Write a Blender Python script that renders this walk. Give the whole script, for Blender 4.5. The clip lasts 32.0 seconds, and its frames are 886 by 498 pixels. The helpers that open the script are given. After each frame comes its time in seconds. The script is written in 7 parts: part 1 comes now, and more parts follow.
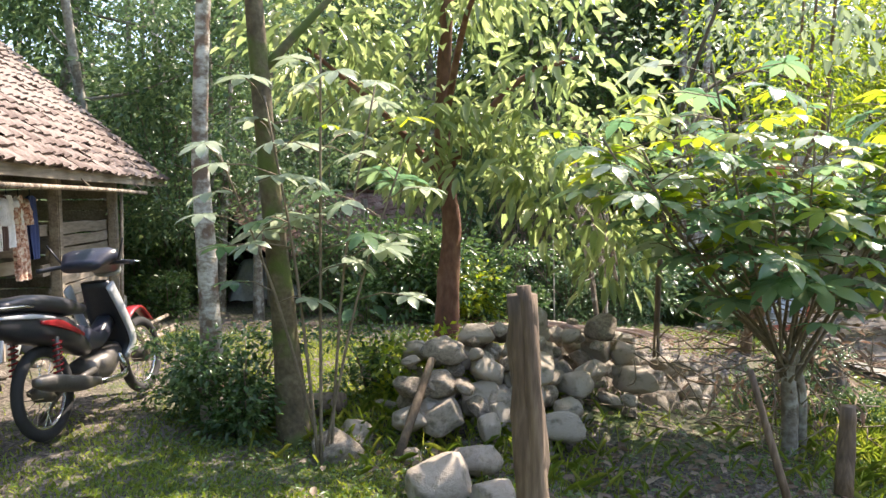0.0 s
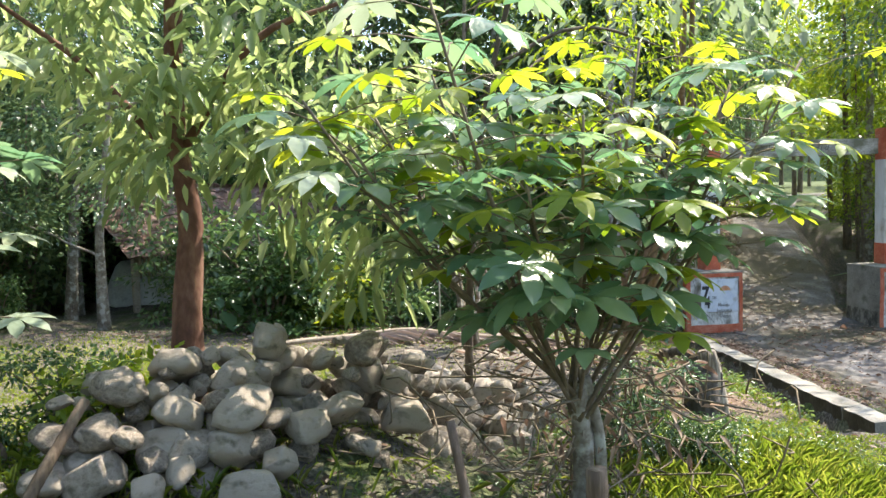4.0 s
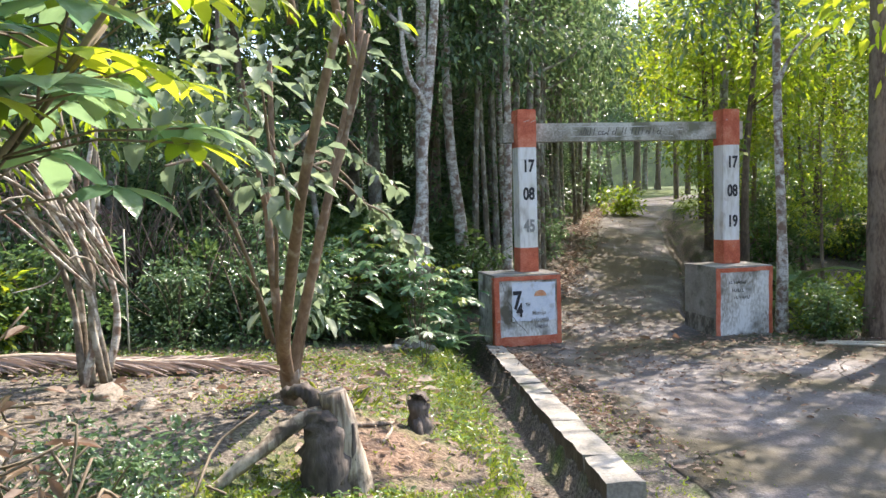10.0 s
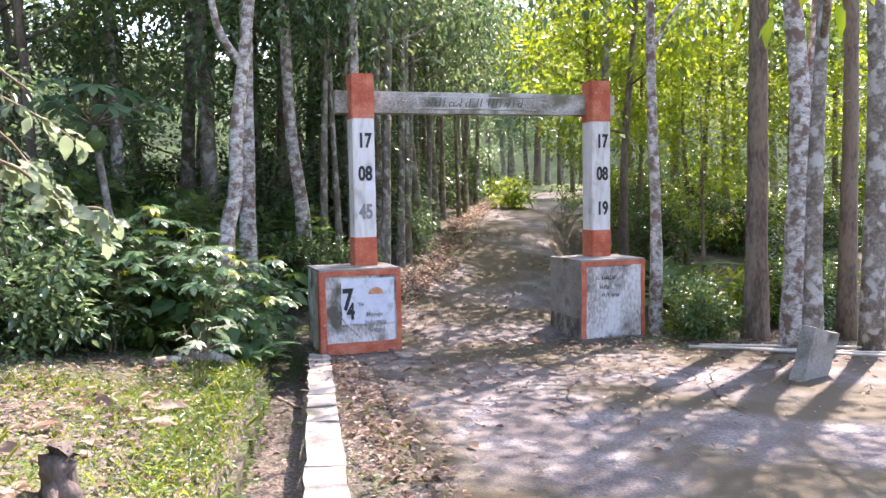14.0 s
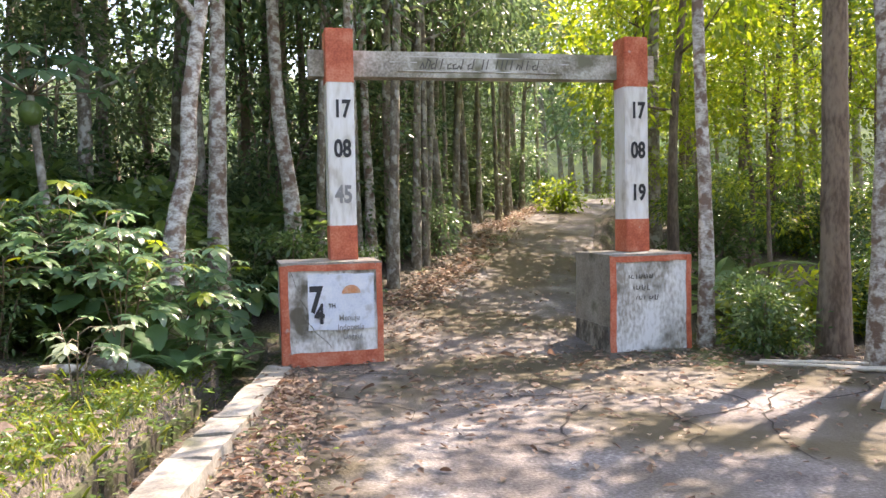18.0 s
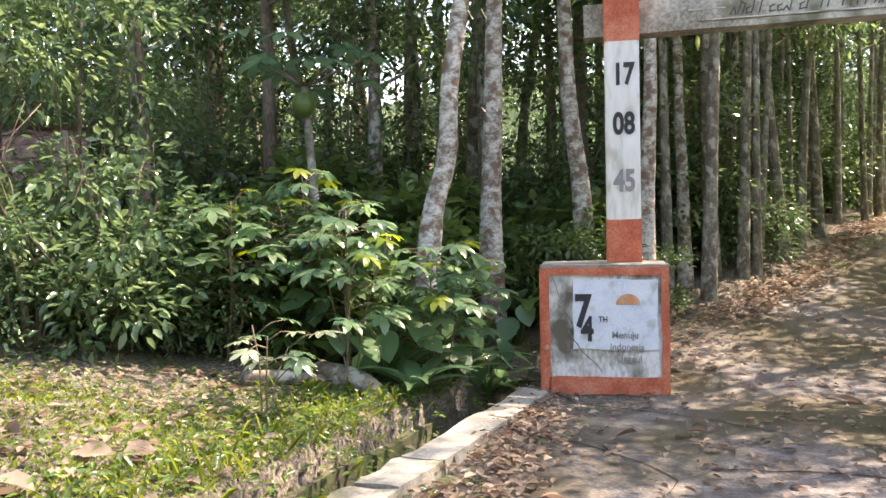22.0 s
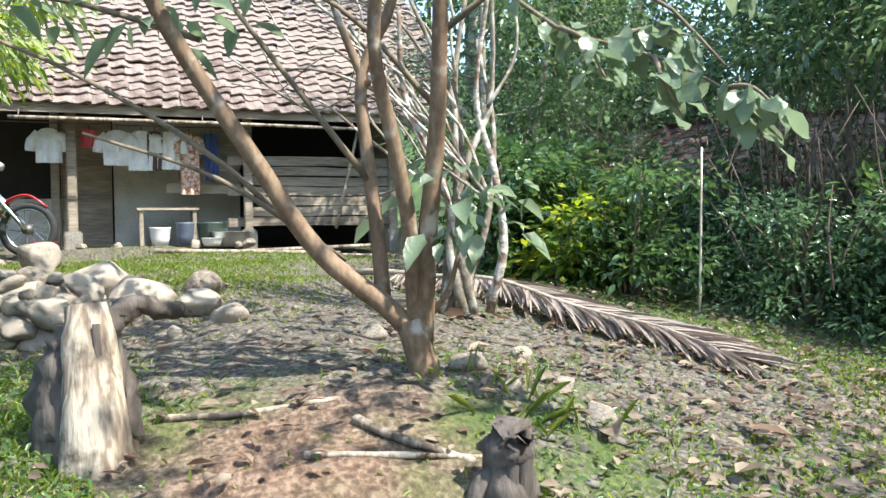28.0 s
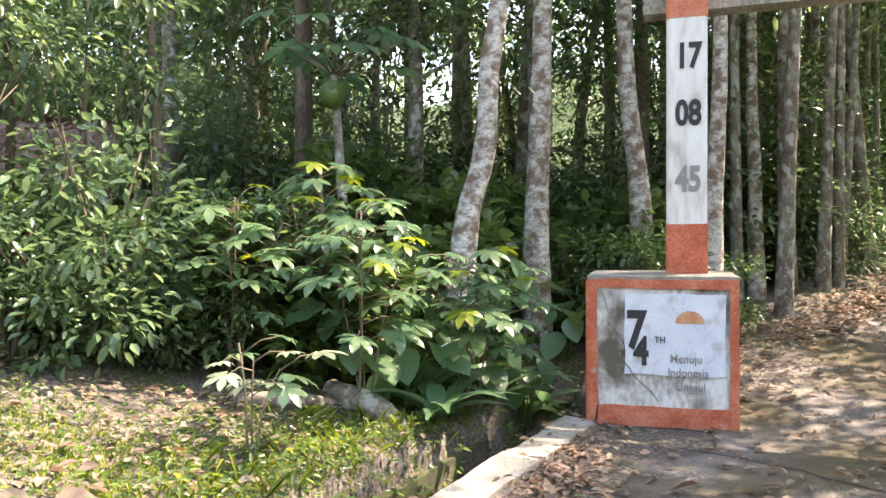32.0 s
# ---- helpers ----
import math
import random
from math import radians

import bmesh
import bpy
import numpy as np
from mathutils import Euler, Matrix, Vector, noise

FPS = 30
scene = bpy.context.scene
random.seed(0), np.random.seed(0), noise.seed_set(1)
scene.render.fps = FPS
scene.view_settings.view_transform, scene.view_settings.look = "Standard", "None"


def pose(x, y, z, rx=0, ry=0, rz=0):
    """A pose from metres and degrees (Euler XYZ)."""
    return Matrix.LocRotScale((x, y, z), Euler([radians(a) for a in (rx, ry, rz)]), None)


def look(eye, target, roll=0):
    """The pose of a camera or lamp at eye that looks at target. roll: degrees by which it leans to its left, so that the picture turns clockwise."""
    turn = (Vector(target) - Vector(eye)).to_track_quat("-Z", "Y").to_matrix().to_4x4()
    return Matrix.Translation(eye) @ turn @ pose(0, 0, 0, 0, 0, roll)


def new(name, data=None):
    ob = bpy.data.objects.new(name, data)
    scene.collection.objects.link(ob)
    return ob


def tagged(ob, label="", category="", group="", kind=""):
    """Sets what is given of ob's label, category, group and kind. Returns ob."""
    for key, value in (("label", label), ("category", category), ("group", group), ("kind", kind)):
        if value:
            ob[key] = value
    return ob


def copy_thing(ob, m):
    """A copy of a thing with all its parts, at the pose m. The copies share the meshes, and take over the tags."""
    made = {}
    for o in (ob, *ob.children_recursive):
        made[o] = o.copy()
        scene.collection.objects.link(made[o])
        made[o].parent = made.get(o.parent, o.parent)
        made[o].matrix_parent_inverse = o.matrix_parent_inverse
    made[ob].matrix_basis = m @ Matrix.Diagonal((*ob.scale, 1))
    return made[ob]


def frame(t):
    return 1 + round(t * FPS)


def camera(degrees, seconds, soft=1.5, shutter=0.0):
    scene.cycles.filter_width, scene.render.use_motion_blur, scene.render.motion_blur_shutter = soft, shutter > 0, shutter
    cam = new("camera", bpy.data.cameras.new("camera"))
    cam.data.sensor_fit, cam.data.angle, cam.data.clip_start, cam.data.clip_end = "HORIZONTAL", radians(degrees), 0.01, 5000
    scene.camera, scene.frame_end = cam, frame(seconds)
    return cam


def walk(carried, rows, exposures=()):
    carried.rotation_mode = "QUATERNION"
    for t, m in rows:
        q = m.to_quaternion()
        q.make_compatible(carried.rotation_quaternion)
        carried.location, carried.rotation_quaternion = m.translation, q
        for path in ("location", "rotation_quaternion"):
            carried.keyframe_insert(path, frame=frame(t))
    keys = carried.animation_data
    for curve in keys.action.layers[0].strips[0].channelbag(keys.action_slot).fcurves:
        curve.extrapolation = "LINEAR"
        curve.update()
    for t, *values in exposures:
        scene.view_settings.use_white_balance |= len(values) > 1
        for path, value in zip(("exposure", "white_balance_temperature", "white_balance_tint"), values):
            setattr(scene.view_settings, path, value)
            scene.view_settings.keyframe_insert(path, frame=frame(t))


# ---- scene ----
cam = camera(59.2, 32.0)

PATH = [
    (0, look((-9.456, -13.464, 2.504), (-9.210, -11.482, 2.386), -0.9)),
    (0.5, look((-9.277, -13.357, 2.440), (-9.040, -11.374, 2.346), -0.3)),
    (1, look((-9.072, -13.244, 2.458), (-8.843, -11.260, 2.360), -0.4)),
    (1.5, look((-8.880, -13.148, 2.455), (-8.678, -11.160, 2.355), -0.6)),
    (2, look((-8.695, -13.040, 2.475), (-8.551, -11.049, 2.354), -0.8)),
    (2.5, look((-8.485, -12.907, 2.477), (-8.317, -10.918, 2.346), -1.1)),
    (3, look((-8.321, -12.711, 2.448), (-8.085, -10.729, 2.325), -1.2)),
    (3.5, look((-8.054, -12.584, 2.444), (-7.788, -10.606, 2.314), -1.6)),
    (5.5, look((-7.159, -12.033, 2.334), (-6.871, -10.058, 2.209), -0.9)),
    (6, look((-6.984, -11.889, 2.322), (-6.690, -9.914, 2.195), -0.7)),
    (6.5, look((-6.760, -11.764, 2.312), (-6.463, -9.790, 2.189), -1.2)),
    (7, look((-6.543, -11.626, 2.287), (-6.257, -9.651, 2.160), -1.2)),
    (7.5, look((-6.337, -11.512, 2.261), (-6.065, -9.534, 2.138), -1.3)),
    (8, look((-6.102, -11.261, 2.238), (-5.809, -9.286, 2.122), -1.6)),
    (8.5, look((-5.877, -11.161, 2.228), (-5.578, -9.187, 2.110), -1.7)),
    (9, look((-5.675, -11.064, 2.206), (-5.341, -9.096, 2.086), -1.1)),
    (9.5, look((-5.463, -10.847, 2.188), (-5.042, -8.895, 2.067), -0.9)),
    (10, look((-5.206, -10.693, 2.121), (-4.750, -8.749, 2.003), -1.5)),
    (10.5, look((-4.974, -10.521, 2.087), (-4.510, -8.579, 1.969), -0.9)),
    (11, look((-4.736, -10.346, 2.062), (-4.216, -8.419, 1.942), -0.8)),
    (11.5, look((-4.478, -10.189, 1.992), (-3.908, -8.275, 1.874), -0.9)),
    (12, look((-4.212, -10.057, 1.974), (-3.633, -8.146, 1.852), -0.4)),
    (12.5, look((-4.038, -9.789, 1.958), (-3.418, -7.891, 1.844), -1.0)),
    (13, look((-3.818, -9.596, 1.921), (-3.186, -7.703, 1.802), -1.7)),
    (13.5, look((-3.725, -9.475, 1.913), (-3.075, -7.588, 1.786), -1.2)),
    (14, look((-3.609, -9.287, 1.884), (-2.953, -7.402, 1.756), -1.0)),
    (14.5, look((-3.416, -9.138, 1.864), (-2.766, -7.251, 1.733), -1.1)),
    (16.5, look((-2.698, -8.481, 1.587), (-2.145, -6.561, 1.507), -1.2)),
    (17, look((-2.565, -8.283, 1.548), (-2.045, -6.353, 1.469), -0.7)),
    (17.5, look((-2.406, -8.059, 1.527), (-1.902, -6.125, 1.446), -0.7)),
    (18, look((-2.267, -7.831, 1.470), (-1.780, -5.893, 1.391), -1.2)),
    (18.5, look((-2.134, -7.598, 1.436), (-1.685, -5.650, 1.359), -0.9)),
    (19, look((-2.027, -7.354, 1.427), (-1.601, -5.402, 1.346), -0.9)),
    (19.5, look((-1.949, -7.150, 1.398), (-1.551, -5.191, 1.317), -1.3)),
    (20, look((-1.787, -6.907, 1.373), (-1.502, -4.929, 1.297), -0.9)),
    (20.5, look((-1.701, -6.701, 1.366), (-1.493, -4.713, 1.294), -0.7)),
    (21, look((-1.641, -6.553, 1.362), (-1.441, -4.564, 1.316), -0.6)),
    (21.5, look((-1.588, -6.438, 1.340), (-1.562, -4.439, 1.296), -0.8)),
    (22, look((-1.511, -6.360, 1.343), (-1.895, -4.398, 1.298), -1.1)),
    (22.5, look((-1.544, -6.319, 1.349), (-2.176, -4.422, 1.304), -1.3)),
    (23, look((-1.576, -6.276, 1.355), (-2.419, -4.462, 1.314), -1.5)),
    (23.5, look((-1.641, -6.282, 1.384), (-2.689, -4.579, 1.335), -1.4)),
    (24, look((-1.684, -6.293, 1.389), (-2.843, -4.665, 1.341), -1.3)),
    (24.5, look((-1.703, -6.309, 1.383), (-2.996, -4.784, 1.338), -1.4)),
    (25, look((-1.727, -6.329, 1.381), (-3.130, -4.904, 1.338), -1.4)),
    (25.5, look((-1.743, -6.381, 1.392), (-3.238, -5.053, 1.348), -1.1)),
    (26, look((-1.773, -6.417, 1.397), (-3.369, -5.213, 1.349), -0.7)),
    (26.5, look((-1.787, -6.435, 1.400), (-3.484, -5.378, 1.352), -0.6)),
    (28.5, look((-1.905, -6.408, 1.398), (-3.773, -5.696, 1.336), -0.7)),
    (29, look((-1.885, -6.348, 1.390), (-3.713, -5.540, 1.329), -0.9)),
    (29.5, look((-1.801, -6.211, 1.394), (-3.559, -5.260, 1.328), -0.7)),
    (30, look((-1.727, -6.039, 1.373), (-3.263, -4.760, 1.310), -0.2)),
    (30.5, look((-1.710, -5.955, 1.369), (-3.056, -4.477, 1.311), 0.2)),
    (31, look((-1.667, -5.820, 1.361), (-2.786, -4.163, 1.319), 0.0)),
    (31.5, look((-1.591, -5.722, 1.359), (-2.387, -3.888, 1.316), -0.4)),
    (32, look((-1.464, -5.557, 1.356), (-1.999, -3.630, 1.316), -0.3)),
]
walk(cam, PATH, exposures=((0.0, 2.1, 7300, 17), (4.0, 2.1, 7000, 11), (8.0, 2.0, 7000, 12), (10.0, 2.2, 7000, 17), (12.0, 2.66, 7000, 29), (14.0, 2.72, 6950, 31), (16.5, 2.68, 7500, 26), (22.0, 2.7, 8200, 22), (24.0, 2.62, 6900, 14), (25.0, 2.6, 6700, 14), (26.5, 2.38, 6500, 14), (28.3, 2.0, 6300, 6), (29.3, 2.02, 6350, 8), (31.0, 2.65, 7100, 14), (32.0, 2.95, 8200, 21)))

# ---- light ----
SUN_AZ, SUN_EL = radians(54), radians(55)
world = bpy.data.worlds.new("world")
scene.world = world
world.use_nodes = True
wn = world.node_tree.nodes
sky = wn.new("ShaderNodeTexSky")
sky.sky_type, sky.sun_disc, sky.sun_elevation, sky.sun_rotation = "NISHITA", False, SUN_EL, SUN_AZ
world.node_tree.links.new(sky.outputs["Color"], wn["Background"].inputs["Color"])
wn["Background"].inputs["Strength"].default_value = 0.15
sun = new("sun", bpy.data.lights.new("sun", "SUN"))
sun.data.energy, sun.data.angle, sun.data.color = 2.9, radians(0.6), (1.0, 0.95, 0.86)
sun_dir = Vector((math.sin(SUN_AZ) * math.cos(SUN_EL), math.cos(SUN_AZ) * math.cos(SUN_EL), math.sin(SUN_EL)))
sun.matrix_basis = look(sun_dir * 60, (0, 0, 0))


# ---- materials ----
def material(name):
    m = bpy.data.materials.new(name)
    m.use_nodes = True
    return m, m.node_tree.nodes, m.node_tree.links


def ramp(nodes, stops):
    r = nodes.new("ShaderNodeValToRGB")
    e = r.color_ramp.elements
    e[0].position, e[0].color = stops[0][0], (*stops[0][1], 1)
    e[1].position, e[1].color = stops[-1][0], (*stops[-1][1], 1)
    for p, c in stops[1:-1]:
        k = e.new(p)
        k.color = (*c, 1)
    return r


def rough_mat(name, stops, scale=6.0, rough=0.8, bump=0.3, fine=40.0, metal=0.0, stretch=(1, 1, 1), spots=None, per_object=0.0):
    """Two scales of noise through a ramp, fine relief, and an optional layer of stains (colour, scale, low, high)."""
    m, n, l = material(name)
    b = n["Principled BSDF"]
    b.inputs["Roughness"].default_value, b.inputs["Metallic"].default_value = rough, metal
    co = n.new("ShaderNodeTexCoord")
    mp = n.new("ShaderNodeMapping")
    mp.inputs["Scale"].default_value = stretch
    l.new(co.outputs["Object"], mp.inputs["Vector"])
    t1, t2 = n.new("ShaderNodeTexNoise"), n.new("ShaderNodeTexNoise")
    t1.inputs["Scale"].default_value, t1.inputs["Detail"].default_value = scale, 6
    t2.inputs["Scale"].default_value, t2.inputs["Detail"].default_value = fine, 4
    l.new(mp.outputs[0], t1.inputs["Vector"])
    l.new(mp.outputs[0], t2.inputs["Vector"])
    mx = n.new("ShaderNodeMath")
    mx.operation = "MULTIPLY_ADD"
    mx.inputs[1].default_value = 0.45
    l.new(t2.outputs[0], mx.inputs[0])
    sc = n.new("ShaderNodeMath")
    sc.operation = "MULTIPLY"
    sc.inputs[1].default_value = 0.6
    l.new(t1.outputs[0], sc.inputs[0])
    l.new(sc.outputs[0], mx.inputs[2])
    src = mx.outputs[0]
    if per_object:
        oi, ad = n.new("ShaderNodeObjectInfo"), n.new("ShaderNodeMath")
        ad.operation = "MULTIPLY_ADD"
        ad.inputs[1].default_value = per_object
        l.new(oi.outputs["Random"], ad.inputs[0])
        l.new(src, ad.inputs[2])
        src = ad.outputs[0]
    r = ramp(n, stops)
    l.new(src, r.inputs[0])
    col = r.outputs[0]
    if spots:
        c2, s2, lo, hi = spots
        t3 = n.new("ShaderNodeTexNoise")
        t3.inputs["Scale"].default_value, t3.inputs["Detail"].default_value = s2, 5
        l.new(co.outputs["Object"], t3.inputs["Vector"])
        rr = ramp(n, [(lo, (0, 0, 0)), (hi, (1, 1, 1))])
        l.new(t3.outputs[0], rr.inputs[0])
        mix = n.new("ShaderNodeMix")
        mix.data_type = "RGBA"
        mix.inputs[7].default_value = (*c2, 1)
        l.new(rr.outputs[0], mix.inputs[0])
        l.new(col, mix.inputs[6])
        col = mix.outputs[2]
    l.new(col, b.inputs["Base Color"])
    bp = n.new("ShaderNodeBump")
    bp.inputs["Strength"].default_value, bp.inputs["Distance"].default_value = bump, 0.02
    l.new(mx.outputs[0], bp.inputs["Height"])
    l.new(bp.outputs[0], b.inputs["Normal"])
    return m


def leaf_mat(name, dark, mid, light, gloss=0.45, thin=0.4, per_object=0.25):
    """A leaf: gloss on a coloured face, and light through it."""
    m, n, l = material(name)
    b = n["Principled BSDF"]
    b.inputs["Roughness"].default_value = gloss
    b.inputs["Specular IOR Level"].default_value = 0.65
    g, oi = n.new("ShaderNodeNewGeometry"), n.new("ShaderNodeObjectInfo")
    ad = n.new("ShaderNodeMath")
    ad.operation = "MULTIPLY_ADD"
    ad.inputs[1].default_value = per_object
    l.new(oi.outputs["Random"], ad.inputs[0])
    sc = n.new("ShaderNodeMath")
    sc.operation = "MULTIPLY"
    sc.inputs[1].default_value = 1 - per_object
    l.new(g.outputs["Random Per Island"], sc.inputs[0])
    l.new(sc.outputs[0], ad.inputs[2])
    r = ramp(n, [(0.0, dark), (0.5, mid), (1.0, light)])
    l.new(ad.outputs[0], r.inputs[0])
    l.new(r.outputs[0], b.inputs["Base Color"])
    oc, nz = n.new("ShaderNodeTexCoord"), n.new("ShaderNodeTexNoise")
    nz.inputs["Scale"].default_value, nz.inputs["Detail"].default_value = 22, 3
    l.new(oc.outputs["Object"], nz.inputs["Vector"])
    bp = n.new("ShaderNodeBump")
    bp.inputs["Strength"].default_value, bp.inputs["Distance"].default_value = 0.45, 0.02
    l.new(nz.outputs[0], bp.inputs["Height"])
    l.new(bp.outputs[0], b.inputs["Normal"])
    tr = n.new("ShaderNodeBsdfTranslucent")
    hs = n.new("ShaderNodeHueSaturation")
    hs.inputs["Hue"].default_value, hs.inputs["Saturation"].default_value, hs.inputs["Value"].default_value = 0.48, 1.08, 1.9
    l.new(r.outputs[0], hs.inputs["Color"])
    l.new(hs.outputs[0], tr.inputs["Color"])
    mx = n.new("ShaderNodeMixShader")
    mx.inputs[0].default_value = thin
    l.new(b.outputs[0], mx.inputs[1])
    l.new(tr.outputs[0], mx.inputs[2])
    l.new(mx.outputs[0], n["Material Output"].inputs["Surface"])
    return m


def plain(name, colour, rough=0.5, metal=0.0, bump=0.1):
    c2 = tuple(min(1, c * 1.25) for c in colour)
    c1 = tuple(c * 0.75 for c in colour)
    return rough_mat(name, [(0.3, c1), (0.5, colour), (0.75, c2)], 9, rough, bump, 60, metal)


BARK_LICHEN = rough_mat("bark_lichen", [(0.3, (0.05, 0.04, 0.03)), (0.5, (0.15, 0.12, 0.09)), (0.7, (0.32, 0.29, 0.24))], 5, 0.9, 0.8, 30, spots=((0.42, 0.4, 0.35), 7, 0.52, 0.6), per_object=0.08)
BARK_PALE = rough_mat("bark_pale", [(0.34, (0.12, 0.085, 0.065)), (0.47, (0.34, 0.3, 0.255)), (0.6, (0.6, 0.57, 0.52))], 9, 0.9, 0.9, 30, spots=((0.19, 0.125, 0.092), 9.5, 0.48, 0.6), stretch=(1, 1, 1.8))
BARK_BROWN = rough_mat("bark_brown", [(0.32, (0.032, 0.024, 0.017)), (0.52, (0.105, 0.076, 0.055)), (0.68, (0.22, 0.17, 0.125))], 5, 0.92, 0.9, 32, stretch=(1, 1, 0.35), per_object=0.12)
BARK_SMOOTH = rough_mat("bark_smooth", [(0.3, (0.085, 0.052, 0.032)), (0.5, (0.175, 0.11, 0.066)), (0.72, (0.3, 0.215, 0.14))], 7, 0.75, 0.35, 45, stretch=(1, 1, 0.5), spots=((0.36, 0.31, 0.25), 9, 0.58, 0.7))
BARK_RED = rough_mat("bark_red", [(0.3, (0.06, 0.028, 0.02)), (0.5, (0.15, 0.066, 0.044)), (0.72, (0.27, 0.15, 0.1))], 6, 0.9, 0.7, 30, stretch=(1, 1, 0.5))
BARK_MOSS = rough_mat("bark_moss", [(0.3, (0.045, 0.034, 0.022)), (0.5, (0.11, 0.086, 0.052)), (0.72, (0.2, 0.165, 0.105))], 6, 0.95, 0.8, 34, spots=((0.09, 0.12, 0.03), 3.5, 0.5, 0.62))
TWIG = rough_mat("twig", [(0.3, (0.09, 0.07, 0.05)), (0.7, (0.24, 0.19, 0.13))], 12, 0.9, 0.3, 60)
LEAF_DARK = leaf_mat("leaf_dark", (0.042, 0.08, 0.042), (0.095, 0.165, 0.078), (0.2, 0.275, 0.12), 0.26, 0.42)
LEAF_MID = leaf_mat("leaf_mid", (0.045, 0.092, 0.033), (0.085, 0.155, 0.048), (0.16, 0.235, 0.066), 0.3, 0.46)
LEAF_LIGHT = leaf_mat("leaf_light", (0.085, 0.155, 0.02), (0.155, 0.24, 0.028), (0.3, 0.34, 0.045), 0.38, 0.58)
LEAF_CASSAVA = leaf_mat("leaf_cassava", (0.07, 0.14, 0.085), (0.1, 0.19, 0.11), (0.16, 0.25, 0.12), 0.25, 0.45)
LEAF_PALE = leaf_mat("leaf_pale", (0.1, 0.16, 0.07), (0.18, 0.25, 0.1), (0.32, 0.38, 0.18), 0.28, 0.5)
LEAF_BROAD = leaf_mat("leaf_broad", (0.07, 0.145, 0.08), (0.1, 0.2, 0.1), (0.16, 0.27, 0.12), 0.3, 0.4)
LEAF_BUSH = leaf_mat("leaf_bush", (0.032, 0.072, 0.03), (0.065, 0.13, 0.045), (0.125, 0.2, 0.065), 0.26, 0.34)
# whitened leaf colour: sun and sky glare painted onto glossy blades
LEAF_GLARE = leaf_mat("leaf_white_glare", (0.16, 0.22, 0.14), (0.25, 0.31, 0.21), (0.36, 0.42, 0.3), 0.3, 0.35)
LEAF_CASSAVA.node_tree.nodes["Principled BSDF"].inputs["Specular IOR Level"].default_value = 0.75
LEAF_GREY = leaf_mat("leaf_grey", (0.09, 0.135, 0.085), (0.14, 0.195, 0.12), (0.22, 0.28, 0.17), 0.4, 0.4)
LEAF_DRY = leaf_mat("leaf_dry", (0.095, 0.06, 0.042), (0.2, 0.14, 0.098), (0.37, 0.3, 0.22), 0.65, 0.25)
LEAF_SHRUB = leaf_mat("leaf_shrub", (0.042, 0.085, 0.044), (0.09, 0.162, 0.075), (0.19, 0.275, 0.13), 0.22, 0.3)
FROND_DRY = leaf_mat("frond_dry", (0.12, 0.09, 0.08), (0.25, 0.2, 0.17), (0.4, 0.34, 0.3), 0.7, 0.1)
GRASS = leaf_mat("grass_blade", (0.07, 0.13, 0.02), (0.14, 0.21, 0.032), (0.27, 0.3, 0.07), 0.5, 0.48)
CONCRETE = rough_mat("concrete", [(0.3, (0.13, 0.118, 0.098)), (0.5, (0.26, 0.242, 0.205)), (0.7, (0.39, 0.37, 0.325))], 3.5, 0.92, 0.5, 45, spots=((0.09, 0.095, 0.06), 2.6, 0.55, 0.7))
ROAD = rough_mat("road_concrete", [(0.4, (0.062, 0.052, 0.047)), (0.51, (0.115, 0.101, 0.094)), (0.6, (0.175, 0.16, 0.15)), (0.68, (0.33, 0.31, 0.29))], 2.2, 0.8, 1.0, 48, spots=((0.062, 0.05, 0.024), 0.6, 0.42, 0.56))
WHITE_PAINT = rough_mat("white_paint", [(0.34, (0.5, 0.46, 0.4)), (0.48, (0.72, 0.69, 0.64)), (0.6, (0.8, 0.785, 0.755))], 6, 0.75, 0.2, 22, stretch=(1, 1, 0.22), spots=((0.42, 0.37, 0.3), 4, 0.56, 0.74))
WHITE_WORN = rough_mat("white_paint_worn", [(0.3, (0.26, 0.235, 0.19)), (0.48, (0.54, 0.52, 0.48)), (0.68, (0.74, 0.72, 0.7))], 4, 0.85, 0.35, 40, stretch=(1, 1, 0.35), spots=((0.19, 0.165, 0.12), 2.6, 0.5, 0.68))
BLUE_WASH = rough_mat("pale_blue_paint", [(0.3, (0.5, 0.54, 0.62)), (0.5, (0.66, 0.69, 0.75)), (0.7, (0.76, 0.77, 0.8))], 9, 0.8, 0.2, 50, spots=((0.45, 0.44, 0.42), 7, 0.56, 0.7))
ORANGE = rough_mat("orange_paint", [(0.34, (0.36, 0.07, 0.035)), (0.5, (0.54, 0.125, 0.06)), (0.64, (0.64, 0.22, 0.13))], 6, 0.75, 0.25, 45, spots=((0.5, 0.4, 0.34), 9, 0.66, 0.76))
BEAM_GREY = rough_mat("beam_concrete", [(0.36, (0.2, 0.18, 0.14)), (0.5, (0.4, 0.375, 0.32)), (0.62, (0.56, 0.54, 0.48))], 2.4, 0.9, 0.4, 40, spots=((0.17, 0.165, 0.11), 3.2, 0.5, 0.64))
BLOCK_WHITE = rough_mat("block_white_paint", [(0.38, (0.3, 0.265, 0.22)), (0.48, (0.55, 0.52, 0.47)), (0.58, (0.74, 0.72, 0.69))], 3.4, 0.85, 0.5, 34, stretch=(1, 1, 0.5), spots=((0.13, 0.112, 0.08), 3.1, 0.5, 0.66))
DAMP = rough_mat("damp_stain", [(0.36, (0.05, 0.045, 0.036)), (0.5, (0.13, 0.118, 0.095)), (0.62, (0.3, 0.28, 0.235))], 7, 0.9, 0.4, 40, stretch=(1, 1, 0.5))
BLACK = plain("black_paint", (0.03, 0.03, 0.032), 0.7)
